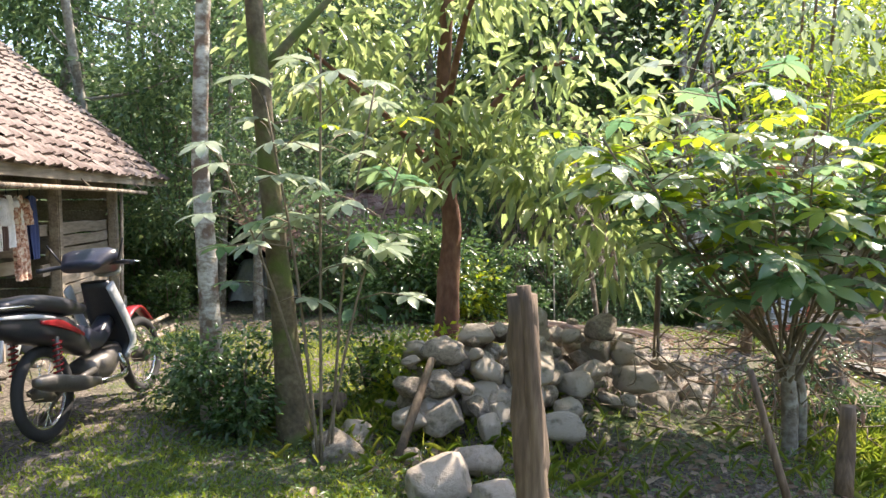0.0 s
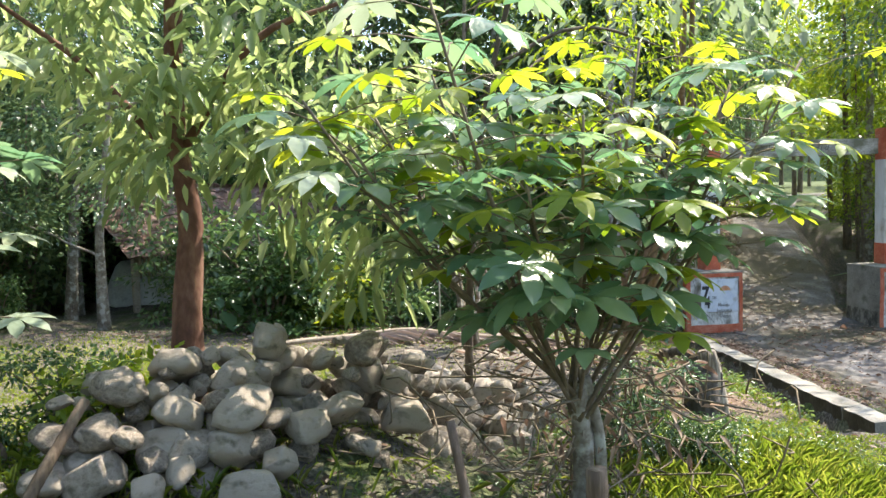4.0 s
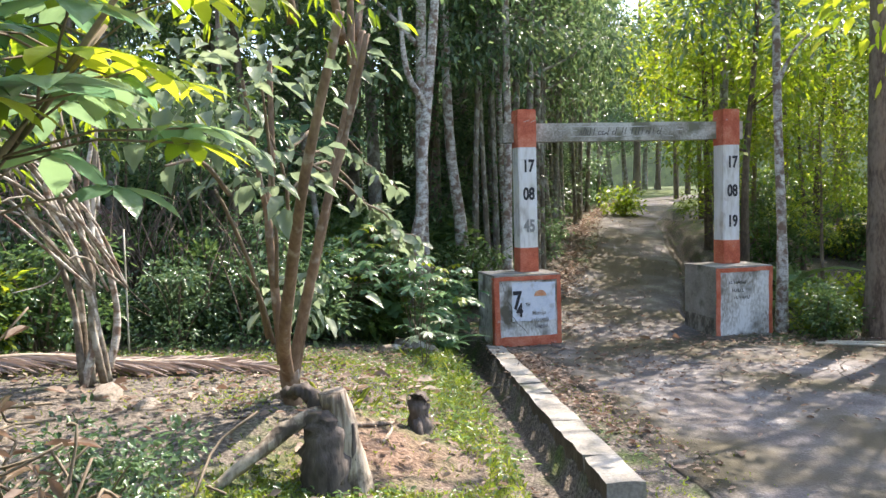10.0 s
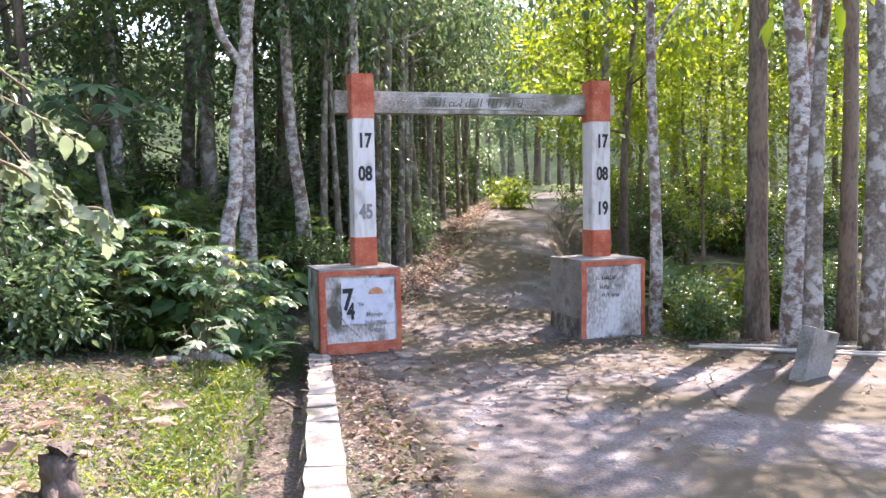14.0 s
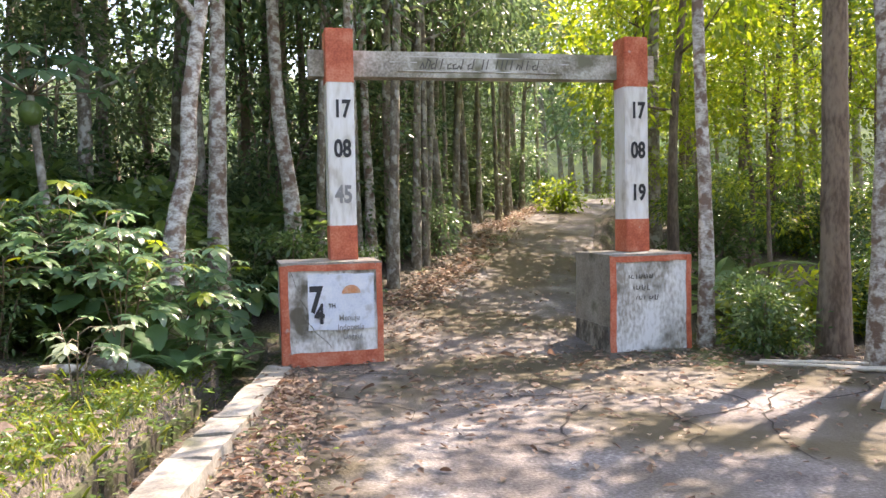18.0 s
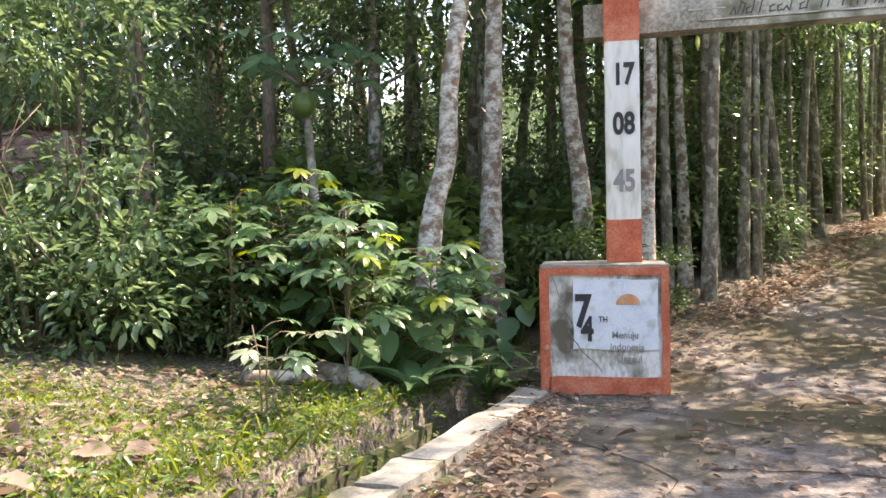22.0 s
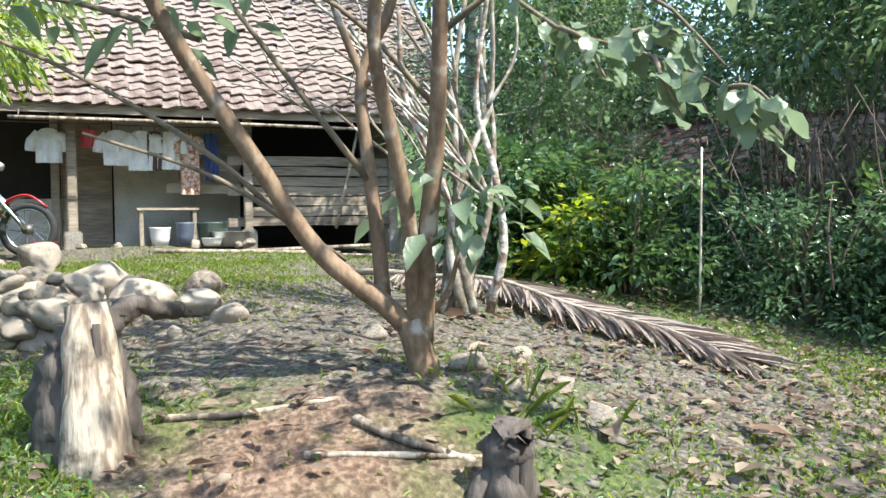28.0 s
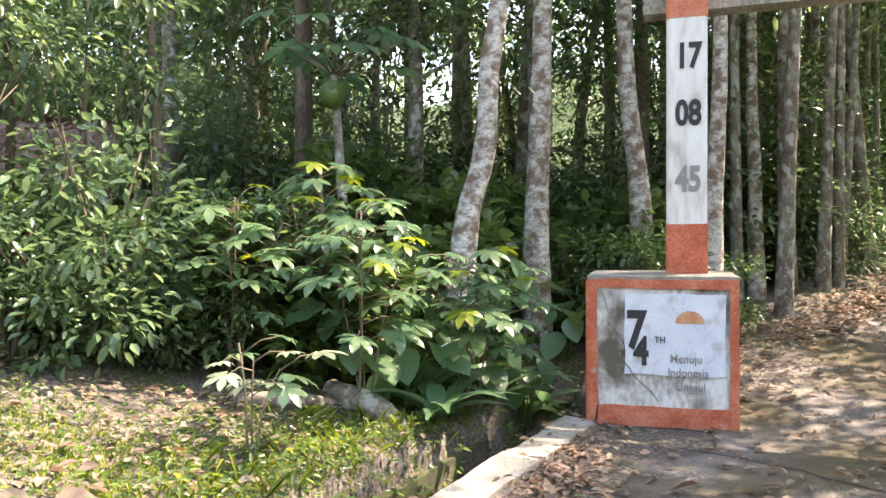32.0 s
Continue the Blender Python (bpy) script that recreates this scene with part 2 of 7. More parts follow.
GREY_PAINT = plain("grey_paint", (0.26, 0.25, 0.24), 0.8)
STONE = rough_mat("river_stone", [(0.3, (0.075, 0.058, 0.044)), (0.5, (0.19, 0.153, 0.118)), (0.7, (0.37, 0.315, 0.255))], 5, 0.85, 0.9, 30, spots=((0.1, 0.09, 0.058), 2.0, 0.55, 0.75), per_object=0.4)
GRAVEL = leaf_mat("yard_gravel", (0.05, 0.042, 0.035), (0.105, 0.091, 0.077), (0.19, 0.17, 0.145), 0.85, 0.0)
WOOD_GREY = rough_mat("weathered_wood", [(0.3, (0.1, 0.08, 0.06)), (0.5, (0.24, 0.195, 0.15)), (0.72, (0.4, 0.34, 0.27))], 5, 0.9, 0.5, 40, stretch=(1, 0.12, 1), per_object=0.1)
WOOD_POST = rough_mat("post_wood", [(0.3, (0.035, 0.025, 0.018)), (0.5, (0.13, 0.09, 0.06)), (0.72, (0.27, 0.2, 0.135))], 9, 0.92, 1.0, 50, stretch=(1, 1, 0.12))
WOOD_PALE = rough_mat("peeled_wood", [(0.38, (0.07, 0.05, 0.036)), (0.5, (0.22, 0.17, 0.125)), (0.6, (0.42, 0.36, 0.28))], 9, 0.9, 1.0, 45, stretch=(1, 1, 0.2), spots=((0.07, 0.055, 0.042), 7, 0.55, 0.66))
WOOD_ROT = rough_mat("rotten_wood", [(0.3, (0.025, 0.02, 0.018)), (0.5, (0.08, 0.065, 0.055)), (0.72, (0.17, 0.14, 0.12))], 7, 0.95, 0.9, 40, stretch=(1, 1, 0.3))
CLAY = rough_mat("clay_tile", [(0.32, (0.045, 0.027, 0.022)), (0.52, (0.105, 0.069, 0.056)), (0.74, (0.24, 0.19, 0.165))], 6, 0.85, 0.5, 45, per_object=0.26)
CLAY_RED = rough_mat("old_red_clay_tile", [(0.32, (0.06, 0.03, 0.023)), (0.5, (0.17, 0.093, 0.073)), (0.7, (0.34, 0.25, 0.21))], 5, 0.85, 0.5, 30)
PLASTER = rough_mat("plaster", [(0.3, (0.36, 0.33, 0.29)), (0.5, (0.52, 0.49, 0.44)), (0.7, (0.62, 0.59, 0.54))], 3, 0.9, 0.3, 40, spots=((0.3, 0.27, 0.22), 2, 0.6, 0.75))
# near-black that puts the shade of unlit rooms into the wall colour
DARK = plain("interior_shade", (0.03, 0.026, 0.022), 0.95)


def ground_mat():
    m, n, l = material("ground_soil")
    b = n["Principled BSDF"]
    b.inputs["Roughness"].default_value = 0.95
    co = n.new("ShaderNodeTexCoord")
    big, mid, fine = (n.new("ShaderNodeTexNoise") for _ in range(3))
    for t, s in ((big, 0.55), (mid, 3.2), (fine, 38)):
        t.inputs["Scale"].default_value, t.inputs["Detail"].default_value = s, 6
        l.new(co.outputs["Object"], t.inputs["Vector"])
    soil = ramp(n, [(0.34, (0.04, 0.033, 0.025)), (0.5, (0.105, 0.087, 0.067)), (0.64, (0.2, 0.172, 0.14))])
    l.new(fine.outputs[0], soil.inputs[0])
    moss = ramp(n, [(0.3, (0.03, 0.05, 0.012)), (0.6, (0.075, 0.105, 0.022)), (0.75, (0.12, 0.15, 0.035))])
    l.new(fine.outputs[0], moss.inputs[0])
    red = ramp(n, [(0.34, (0.075, 0.044, 0.028)), (0.5, (0.145, 0.09, 0.058)), (0.64, (0.235, 0.16, 0.112))])
    l.new(fine.outputs[0], red.inputs[0])
    sm = n.new("ShaderNodeMath")
    sm.operation = "MULTIPLY_ADD"
    sm.inputs[1].default_value = 0.55
    l.new(big.outputs[0], sm.inputs[0])
    ml = n.new("ShaderNodeMath")
    ml.operation = "MULTIPLY"
    ml.inputs[1].default_value = 0.45
    l.new(mid.outputs[0], ml.inputs[0])
    l.new(ml.outputs[0], sm.inputs[2])
    mask = ramp(n, [(0.5, (0, 0, 0)), (0.62, (1, 1, 1))])
    l.new(sm.outputs[0], mask.inputs[0])
    mix = n.new("ShaderNodeMix")
    mix.data_type = "RGBA"
    l.new(mask.outputs[0], mix.inputs[0])
    l.new(soil.outputs[0], mix.inputs[6])
    l.new(moss.outputs[0], mix.inputs[7])
    # bare red earth on the cut bank
    d = n.new("ShaderNodeVectorMath")
    d.operation = "DISTANCE"
    d.inputs[1].default_value = (-4.5, -5.95, 0.6)
    l.new(co.outputs["Object"], d.inputs[0])
    wob = n.new("ShaderNodeMath")
    wob.operation = "MULTIPLY_ADD"
    wob.inputs[1].default_value = 0.9
    l.new(mid.outputs[0], wob.inputs[0])
    l.new(d.outputs["Value"], wob.inputs[2])
    rm = ramp(n, [(0.2, (1, 1, 1)), (0.42, (0, 0, 0))])
    dv = n.new("ShaderNodeMath")
    dv.operation = "MULTIPLY"
    dv.inputs[1].default_value = 0.32
    l.new(wob.outputs[0], dv.inputs[0])
    l.new(dv.outputs[0], rm.inputs[0])
    mix2 = n.new("ShaderNodeMix")
    mix2.data_type = "RGBA"
    l.new(rm.outputs[0], mix2.inputs[0])
    l.new(mix.outputs[2], mix2.inputs[6])
    l.new(red.outputs[0], mix2.inputs[7])
    # grass cover away from the yard
    dl = n.new("ShaderNodeVectorMath")
    dl.operation = "LENGTH"
    l.new(co.outputs["Object"], dl.inputs[0])
    fr_ = n.new("ShaderNodeMapRange")
    fr_.inputs["From Min"].default_value, fr_.inputs["From Max"].default_value = 15, 19
    l.new(dl.outputs["Value"], fr_.inputs["Value"])
    mix3 = n.new("ShaderNodeMix")
    mix3.data_type = "RGBA"
    l.new(fr_.outputs[0], mix3.inputs[0])
    l.new(mix2.outputs[2], mix3.inputs[6])
    l.new(moss.outputs[0], mix3.inputs[7])
    l.new(mix3.outputs[2], b.inputs["Base Color"])
    bp = n.new("ShaderNodeBump")
    bp.inputs["Strength"].default_value, bp.inputs["Distance"].default_value = 0.8, 0.03
    l.new(fine.outputs[0], bp.inputs["Height"])
    l.new(bp.outputs[0], b.inputs["Normal"])
    return m


SOIL = ground_mat()


# ---- mesh helpers ----
def mesh_ob(name, verts, faces, mat, smooth=False, mat2=None, pick=None):
    me = bpy.data.meshes.new(name)
    me.from_pydata([tuple(v) for v in verts], [], faces)
    me.materials.append(mat)
    if mat2:
        me.materials.append(mat2)
        for p in me.polygons:
            p.material_index = int(pick(p))
    if smooth:
        me.polygons.foreach_set("use_smooth", [True] * len(me.polygons))
    me.update()
    return new(name, me)


def child(ob, parent, label=""):
    ob.parent = parent
    if label:
        ob["label"] = label
    return ob


def thing(name, label, category, group="", kind="", at=None):
    e = new(name)
    e.empty_display_size = 0.1
    if at is not None:
        e.matrix_basis = at
    return tagged(e, label, category, group, kind)


def part(name, bm, mat, parent=None, label="", smooth=False):
    me = bpy.data.meshes.new(name)
    bm.to_mesh(me)
    bm.free()
    me.materials.append(mat)
    if smooth:
        me.polygons.foreach_set("use_smooth", [True] * len(me.polygons))
    ob = new(name, me)
    return child(ob, parent, label) if parent else ob


def box_bm(sx, sy, sz, m=None, bevel=0.01, rough=0.0, cuts=0):
    bm = bmesh.new()
    bmesh.ops.create_cube(bm, size=1.0, matrix=Matrix.Diagonal((sx, sy, sz, 1)))
    if cuts:
        bmesh.ops.subdivide_edges(bm, edges=bm.edges[:], cuts=cuts, use_grid_fill=True)
    if bevel and not cuts:
        bmesh.ops.bevel(bm, geom=bm.edges[:], offset=bevel, segments=2, affect="EDGES", clamp_overlap=True)
    if rough:
        for v in bm.verts:
            v.co += noise.noise_vector(v.co * 4.0 + Vector((sx * 9, sy * 5, 0))) * rough
    if m is not None:
        bmesh.ops.transform(bm, matrix=m, verts=bm.verts)
    return bm


def tube_data(points, radii, seg=8, wob=0.0, seed=0):
    """Verts and faces of a tapered tube along points."""
    pts = [Vector(p) for p in points]
    verts, faces = [], []
    up = Vector((0.31, 0.17, 0.93))
    for i, p in enumerate(pts):
        d = (pts[min(i + 1, len(pts) - 1)] - pts[max(i - 1, 0)]).normalized()
        a = d.cross(up if abs(d.dot(up)) < 0.95 else Vector((1, 0, 0))).normalized()
        b = d.cross(a)
        for k in range(seg):
            t = 2 * math.pi * k / seg
            r = radii[i] * (1 + wob * noise.noise(Vector((math.cos(t) * 1.5 + seed, math.sin(t) * 1.5, i * 0.7))))
            verts.append(p + (a * math.cos(t) + b * math.sin(t)) * r)
    for i in range(len(pts) - 1):
        for k in range(seg):
            j = (k + 1) % seg
            faces.append((i * seg + k, i * seg + j, (i + 1) * seg + j, (i + 1) * seg + k))
    faces.append(tuple(range(seg - 1, -1, -1)))
    faces.append(tuple((len(pts) - 1) * seg + k for k in range(seg)))
    return verts, faces


def spline(points, n):
    """n points on a smooth curve through the given ones."""
    P = [Vector(p) for p in points]
    P = [P[0] * 2 - P[1]] + P + [P[-1] * 2 - P[-2]]
    out, m = [], len(P) - 3
    for i in range(n):
        u = i / (n - 1) * m
        k = min(int(u), m - 1)
        f = u - k
        a, b, c, d = P[k:k + 4]
        out.append(0.5 * (2 * b + (c - a) * f + (2 * a - 5 * b + 4 * c - d) * f * f + (3 * b - a - 3 * c + d) * f ** 3))
    return out


def tube(name, points, r0, r1, mat, parent=None, seg=8, n=None, wob=0.08, flare=0.0, label=""):
    n = n or max(4, len(points) * 3)
    pts = spline(points, n) if len(points) > 2 else [Vector(points[0]).lerp(Vector(points[-1]), i / (n - 1)) for i in range(n)]
    rad = [r0 + (r1 - r0) * i / (n - 1) for i in range(n)]
    if flare:
        for i in range(n):
            rad[i] *= 1 + flare * math.exp(-8.0 * i / n)
    v, f = tube_data(pts, rad, seg, wob, r0 * 77)
    ob = mesh_ob(name, v, f, mat, True)
    return child(ob, parent, label) if parent else ob


def leaves(P, D, L, W, fold=0.18, droop=0.25, rng=None):
    """Arrays of leaves: at P, along D, length L, width W. Six corners and two faces each."""
    P, D = np.asarray(P, float), np.asarray(D, float)
    n = len(P)
    L, W = np.broadcast_to(np.asarray(L, float), n)[:, None], np.broadcast_to(np.asarray(W, float), n)[:, None]
    D = D / (np.linalg.norm(D, axis=1, keepdims=True) + 1e-9)
    U = np.array([0, 0, 1.0]) + rng.normal(0, 0.35, (n, 3))
    S = np.cross(D, U)
    S /= np.linalg.norm(S, axis=1, keepdims=True) + 1e-9
    N = np.cross(S, D)
    dz = np.array([0, 0, -1.0])
    tip = P + D * L + dz * L * droop
    m1, m2 = P + D * L * 0.36 + dz * L * droop * 0.1, P + D * L * 0.72 + dz * L * droop * 0.45
    up = N * W * fold
    V = np.stack([P, m1 + S * W * 0.5 + up, m2 + S * W * 0.38 + up, tip, m2 - S * W * 0.38 + up, m1 - S * W * 0.5 + up], 1).reshape(-1, 3)
    b = np.arange(n)[:, None] * 6
    F = np.concatenate([b + np.array([[0, 1, 2, 3]]), b + np.array([[0, 3, 4, 5]])])
    return V, F


def kites(P, D, L, W, droop, rng):
    """Small far leaves: one four-cornered blade each, bent along its middle."""
    n = len(P)
    D = D / (np.linalg.norm(D, axis=1, keepdims=True) + 1e-9)
    L, W = L[:, None], W[:, None]
    S = np.cross(D, np.array([0, 0, 1.0]) + rng.normal(0, 0.5, (n, 3)))
    S /= np.linalg.norm(S, axis=1, keepdims=True) + 1e-9
    dz = np.array([0, 0, -1.0])
    m = P + D * L * 0.45 + dz * L * droop * 0.15
    V = np.stack([P, m + S * W * 0.5, P + D * L + dz * L * droop, m - S * W * 0.5], 1).reshape(-1, 3)
    return V, np.arange(n * 4).reshape(n, 4)


def array_mesh(name, V, F, mat):
    """A mesh from numpy arrays of verts and quads."""
    me = bpy.data.meshes.new(name)
    V, F = np.asarray(V, np.float32), np.asarray(F, np.int32)
    me.vertices.add(len(V))
    me.vertices.foreach_set("co", V.ravel())
    me.loops.add(F.size)
    me.loops.foreach_set("vertex_index", F.ravel())
    me.polygons.add(len(F))
    me.polygons.foreach_set("loop_start", np.arange(len(F), dtype=np.int32) * F.shape[1])
    me.materials.append(mat)
    me.update(calc_edges=True)
    return me


def crown_mesh(name, blobs, n, size, mat, seed, per=26, spread=0.34, slim=0.45, droop=0.35, far=False):
    """Leaves in twig-sized clumps through the blobs (centre, radii): thick outside, with gaps."""
    rng = np.random.default_rng(seed)
    Ps, Ds = [], []
    vol = np.array([r[0] * r[1] * r[2] for _, r in blobs]) ** 0.7
    share = vol / vol.sum()
    for (c, r), s in zip(blobs, share):
        k = max(3, int(n * s / per))
        d = rng.normal(0, 1, (k, 3))
        d /= np.linalg.norm(d, axis=1, keepdims=True)
        rad = rng.uniform(0.25, 1.05, (k, 1)) ** 0.55
        cen = np.array(c) + d * rad * np.array(r)
        off = rng.normal(0, spread, (k, per, 3)) * np.array([1, 1, 0.6])
        Ps.append((cen[:, None, :] + off).reshape(-1, 3))
        out = d[:, None, :] * 0.5 + off / spread * 0.7 + rng.normal(0, 0.35, (k, per, 3)) + np.array([0, 0, -0.15])
        Ds.append(out.reshape(-1, 3))
    P, D = np.concatenate(Ps), np.concatenate(Ds)
    L = size * rng.uniform(0.6, 1.3, len(P))
    if far:
        V, F = kites(P, D, L, L * slim, droop, rng)
    else:
        V, F = leaves(P, D, L, L * slim, droop=droop, rng=rng)
    return array_mesh(name, V, F, mat)


# ---- the lie of the land ----
ROAD_MID = [(0.3, -0.6), (0.45, 1.0), (1.15, 2.4), (2.4, 4.3), (4.2, 8.0), (5.8, 11.2), (8.1, 14.6), (10.6, 18.0), (15.0, 22.5), (26.0, 29.0), (50.0, 42.0)]


def smooth(a, b, x):
    t = np.clip((x - a) / (b - a), 0, 1)
    return t * t * (3 - 2 * t)


def kerb_x(y):
    """The left edge of the kerb."""
    return -2.1 + 0.172 * np.maximum(np.minimum(y, 0), -12)


def kerb_z(y):
    return 0.04 + 0.05 * np.clip(-y, 0, 6.4)


def road_off(x, y):
    """Signed distance from the middle of the lane behind the gate, right positive."""
    best, sign = np.full(np.shape(x), 1e9), np.zeros(np.shape(x))
    for (ax, ay), (bx, by) in zip(ROAD_MID, ROAD_MID[1:]):
        dx, dy = bx - ax, by - ay
        t = np.clip(((x - ax) * dx + (y - ay) * dy) / (dx * dx + dy * dy), 0, 1)
        ex, ey = x - ax - t * dx, y - ay - t * dy
        d = np.hypot(ex, ey)
        s = np.sign(ex * dy - ey * dx)
        sign = np.where(d < best, s, sign)
        best = np.minimum(best, d)
    return best * np.where(sign == 0, 1, sign)


def ground_z(x, y):
    x, y = np.asarray(x, float), np.asarray(y, float)
    climb = np.interp(y, [0, 2, 4.1, 6.5, 8.2, 11.4, 14.9, 18.3, 24, 60, 120], [0, 0.17, 0.48, 0.9, 1.18, 1.52, 1.86, 2.1, 2.25, 3.0, 4.0])
    road = climb + 0.02 * np.clip(-y, 0, 12) + 0.045 * np.clip(-1.0 - x, 0, 4) * smooth(0.5, -2, y) - 0.02 * np.clip(x, 0, 4)
    d = kerb_x(y) - x
    rise = np.interp(d, [0, 0.45, 0.9, 1.3, 1.75, 2.2, 3.0, 5.0, 9, 14], [0, 0.02, 0.1, 0.2, 0.28, 0.35, 0.46, 0.68, 0.8, 0.86])
    yard = np.minimum(kerb_z(y), 0.34) + climb * 0.6 + rise
    w = smooth(-0.02, 0.05, d)
    z = road * (1 - w) + yard * w
    # earth heaped about the yard tree
    z = z + 0.16 * np.exp(-((x + 5.0) ** 2 + (y + 5.3) ** 2) / 0.55)
    z = z + 0.27 * np.exp(-(((x + 8.2) / 1.15) ** 2 + ((y + 8.1) / 0.62) ** 2))
    # the drain beside the kerb
    ditch = smooth(0.0, 0.06, d) * smooth(0.52, 0.46, d) * smooth(-6.5, -6.35, y) * smooth(1.8, 0.9, y)
    z = z - 0.32 * ditch
    # banks and the drain of the lane behind the gate
    o = road_off(x, y)
    back = smooth(0.6, 2.5, y)
    z = z + back * (0.25 * smooth(1.3, 3.2, np.abs(o)) * (np.where(x > 0, 1, 0.3)) - 0.32 * smooth(1.02, 1.12, o) * smooth(1.5, 1.38, o))
    lump = 0.035 * np.sin(1.7 * x + 0.6) * np.sin(1.3 * y + 1.1) + 0.02 * np.sin(3.9 * x + 2.2 * y)
    return z + lump * smooth(0.5, 1.4, d) + 0.5 * lump * smooth(3.5, 5, x)


def gz(x, y):
    return float(ground_z(x, y))


xs = np.concatenate([[-600, -300, -150, -90, -60, -45, -35, -28, -23], np.arange(-19, -5.2, 0.2), np.arange(-5.2, -1.5, 0.06), np.arange(-1.5, 6, 0.15), np.arange(6, 20, 0.4), [22, 26, 32, 40, 55, 80, 150, 300, 600]])
ys = np.concatenate([[-600, -300, -150, -80, -50, -35, -26], np.arange(-20, -8, 0.3), np.arange(-8, 8, 0.1), np.arange(8, 30, 0.5), [32, 36, 42, 50, 60, 80, 110, 150, 300, 600]])
gx, gy = np.meshgrid(xs, ys)
rngg = np.random.default_rng(4)
gh = ground_z(gx, gy) + rngg.normal(0, 0.008, gx.shape) * (np.abs(gx + 5) < 14)
nx, ny = len(xs), len(ys)
idx = np.arange(nx * ny).reshape(ny, nx)
quads = np.stack([idx[:-1, :-1], idx[:-1, 1:], idx[1:, 1:], idx[1:, :-1]], -1).reshape(-1, 4)
ground = new("ground", array_mesh("ground", np.stack([gx, gy, gh], -1).reshape(-1, 3), quads, SOIL))
ground.data.polygons.foreach_set("use_smooth", [True] * len(ground.data.polygons))
tagged(ground, "uneven earth with moss, grass and a bare red bank", "ground", kind="structure")


def strip(name, rows, mat, lift):
    """A road sheet with a thickness from rows of points across it, laid on the ground."""
    R = np.array(rows, float)
    m, n = R.shape[:2]
    z = ground_z(R[..., 0], R[..., 1]) + lift
    top = np.concatenate([R, z[..., None]], -1)
    V = top.reshape(-1, 3)
    i = np.arange(m * n).reshape(m, n)
    F = np.stack([i[:-1, :-1], i[:-1, 1:], i[1:, 1:], i[1:, :-1]], -1).reshape(-1, 4)
    edge = np.concatenate([i[0, :], i[1:, -1], i[-1, ::-1][1:], i[::-1, 0][1:-1]])
    low = V[edge] - np.array([0, 0, 0.12])
    j = len(V) + np.arange(len(edge))
    S = np.stack([edge, j, np.roll(j, -1), np.roll(edge, -1)], -1)
    ob = new(name, array_mesh(name, np.concatenate([V, low]), np.concatenate([F, S]), mat))
    return ob


ROAD_EDGE = (-1.42, 0.163)


def road_rows():
    rows = []
    for y in np.concatenate([np.arange(-40, -16, 1.0), np.arange(-16, -0.8, 0.25)]):
        left = ROAD_EDGE[0] + ROAD_EDGE[1] * y - 0.02 * math.sin(y * 1.9) - 0.015 * math.sin(y * 5.3)
        right = 1.75 + 5.5 * float(smooth(-1.0, -3.4, y))
        rows.append([(left + (right - left) * k / 24, y) for k in range(25)])
    mids = spline([(x, y, 0) for x, y in ROAD_MID], 70)
    for i, p in enumerate(mids):
        d = (mids[min(i + 1, 69)] - mids[max(i - 1, 0)]).normalized()
        h = float(np.interp(p.y, [0.6, 1.4, 4, 8, 18, 30], [1.42, 1.25, 1.0, 0.84, 0.84, 1.0]))
        h += 0.03 * math.sin(i * 0.9)
        rows.append([(p.x + d.y * h * (k / 12 - 1), p.y - d.x * h * (k / 12 - 1)) for k in range(25)])
    return rows


LANE_LIFT = 0.018
lane = tagged(strip("road", road_rows(), ROAD, LANE_LIFT), "worn grey concrete lane strewn with dry leaves", "road", kind="structure")


def backdrop():
    """Wooded rise far off all round, uneven on top."""
    V, n = [], 160
    for i in range(n):
        a = 2 * math.pi * i / n
        for k in range(5):
            r = 62 + 8 * k
            h = (0, 7, 13, 17, 19)[k] * (1 + 0.35 * noise.noise(Vector((math.cos(a) * 4, math.sin(a) * 4, k * 0.6))))
            V.append((r * math.cos(a), r * math.sin(a) + 5, h - 1 + 2.2))
    F = [(i * 5 + k, ((i + 1) % n) * 5 + k, ((i + 1) % n) * 5 + k + 1, i * 5 + k + 1) for i in range(n) for k in range(4)]
    m = rough_mat("far_wood", [(0.35, (0.012, 0.025, 0.01)), (0.5, (0.03, 0.055, 0.018)), (0.66, (0.07, 0.105, 0.03))], 0.8, 1.0, 1.0, 4)
    return tagged(mesh_ob("backdrop", V, F, m), "dark wooded rise behind the place", "woods", kind="structure")


backdrop()


# ---- the gate ----
def lettering(text, size, mat, m, parent, name="lettering"):
    cu = bpy.data.curves.new(name, "FONT")
    cu.body, cu.size, cu.align_x, cu.align_y, cu.extrude = text, size, "CENTER", "CENTER", 0.002
    cu.offset = size * (0.013 if size > 0.1 else 0.006)
    cu.materials.append(mat)
    ob = new(name, cu)
    ob.parent = parent
    ob.matrix_local = m @ Matrix.Diagonal((0.86, 1, 1, 1))
    return ob


def face(x, y, z, rz=0):
    """A pose for flat work on a face that looks to -y."""
    return pose(x, y, z, 90, 0, rz)


def rough_strip(name, x, z, sx, sz, y, mat, parent):
    """A painted band with slightly uneven edges."""
    bm = box_bm(sx, 0.008, sz, pose(x, y, z), rough=0.0, cuts=6)
    for v in bm.verts:
        v.co.x += 0.014 * noise.noise(Vector((v.co.x * 3, 2.1, v.co.z * 9)))
        v.co.z += 0.014 * noise.noise(Vector((v.co.x * 9, 7.7, v.co.z * 3)))
    return child(part(name, bm, mat), parent)


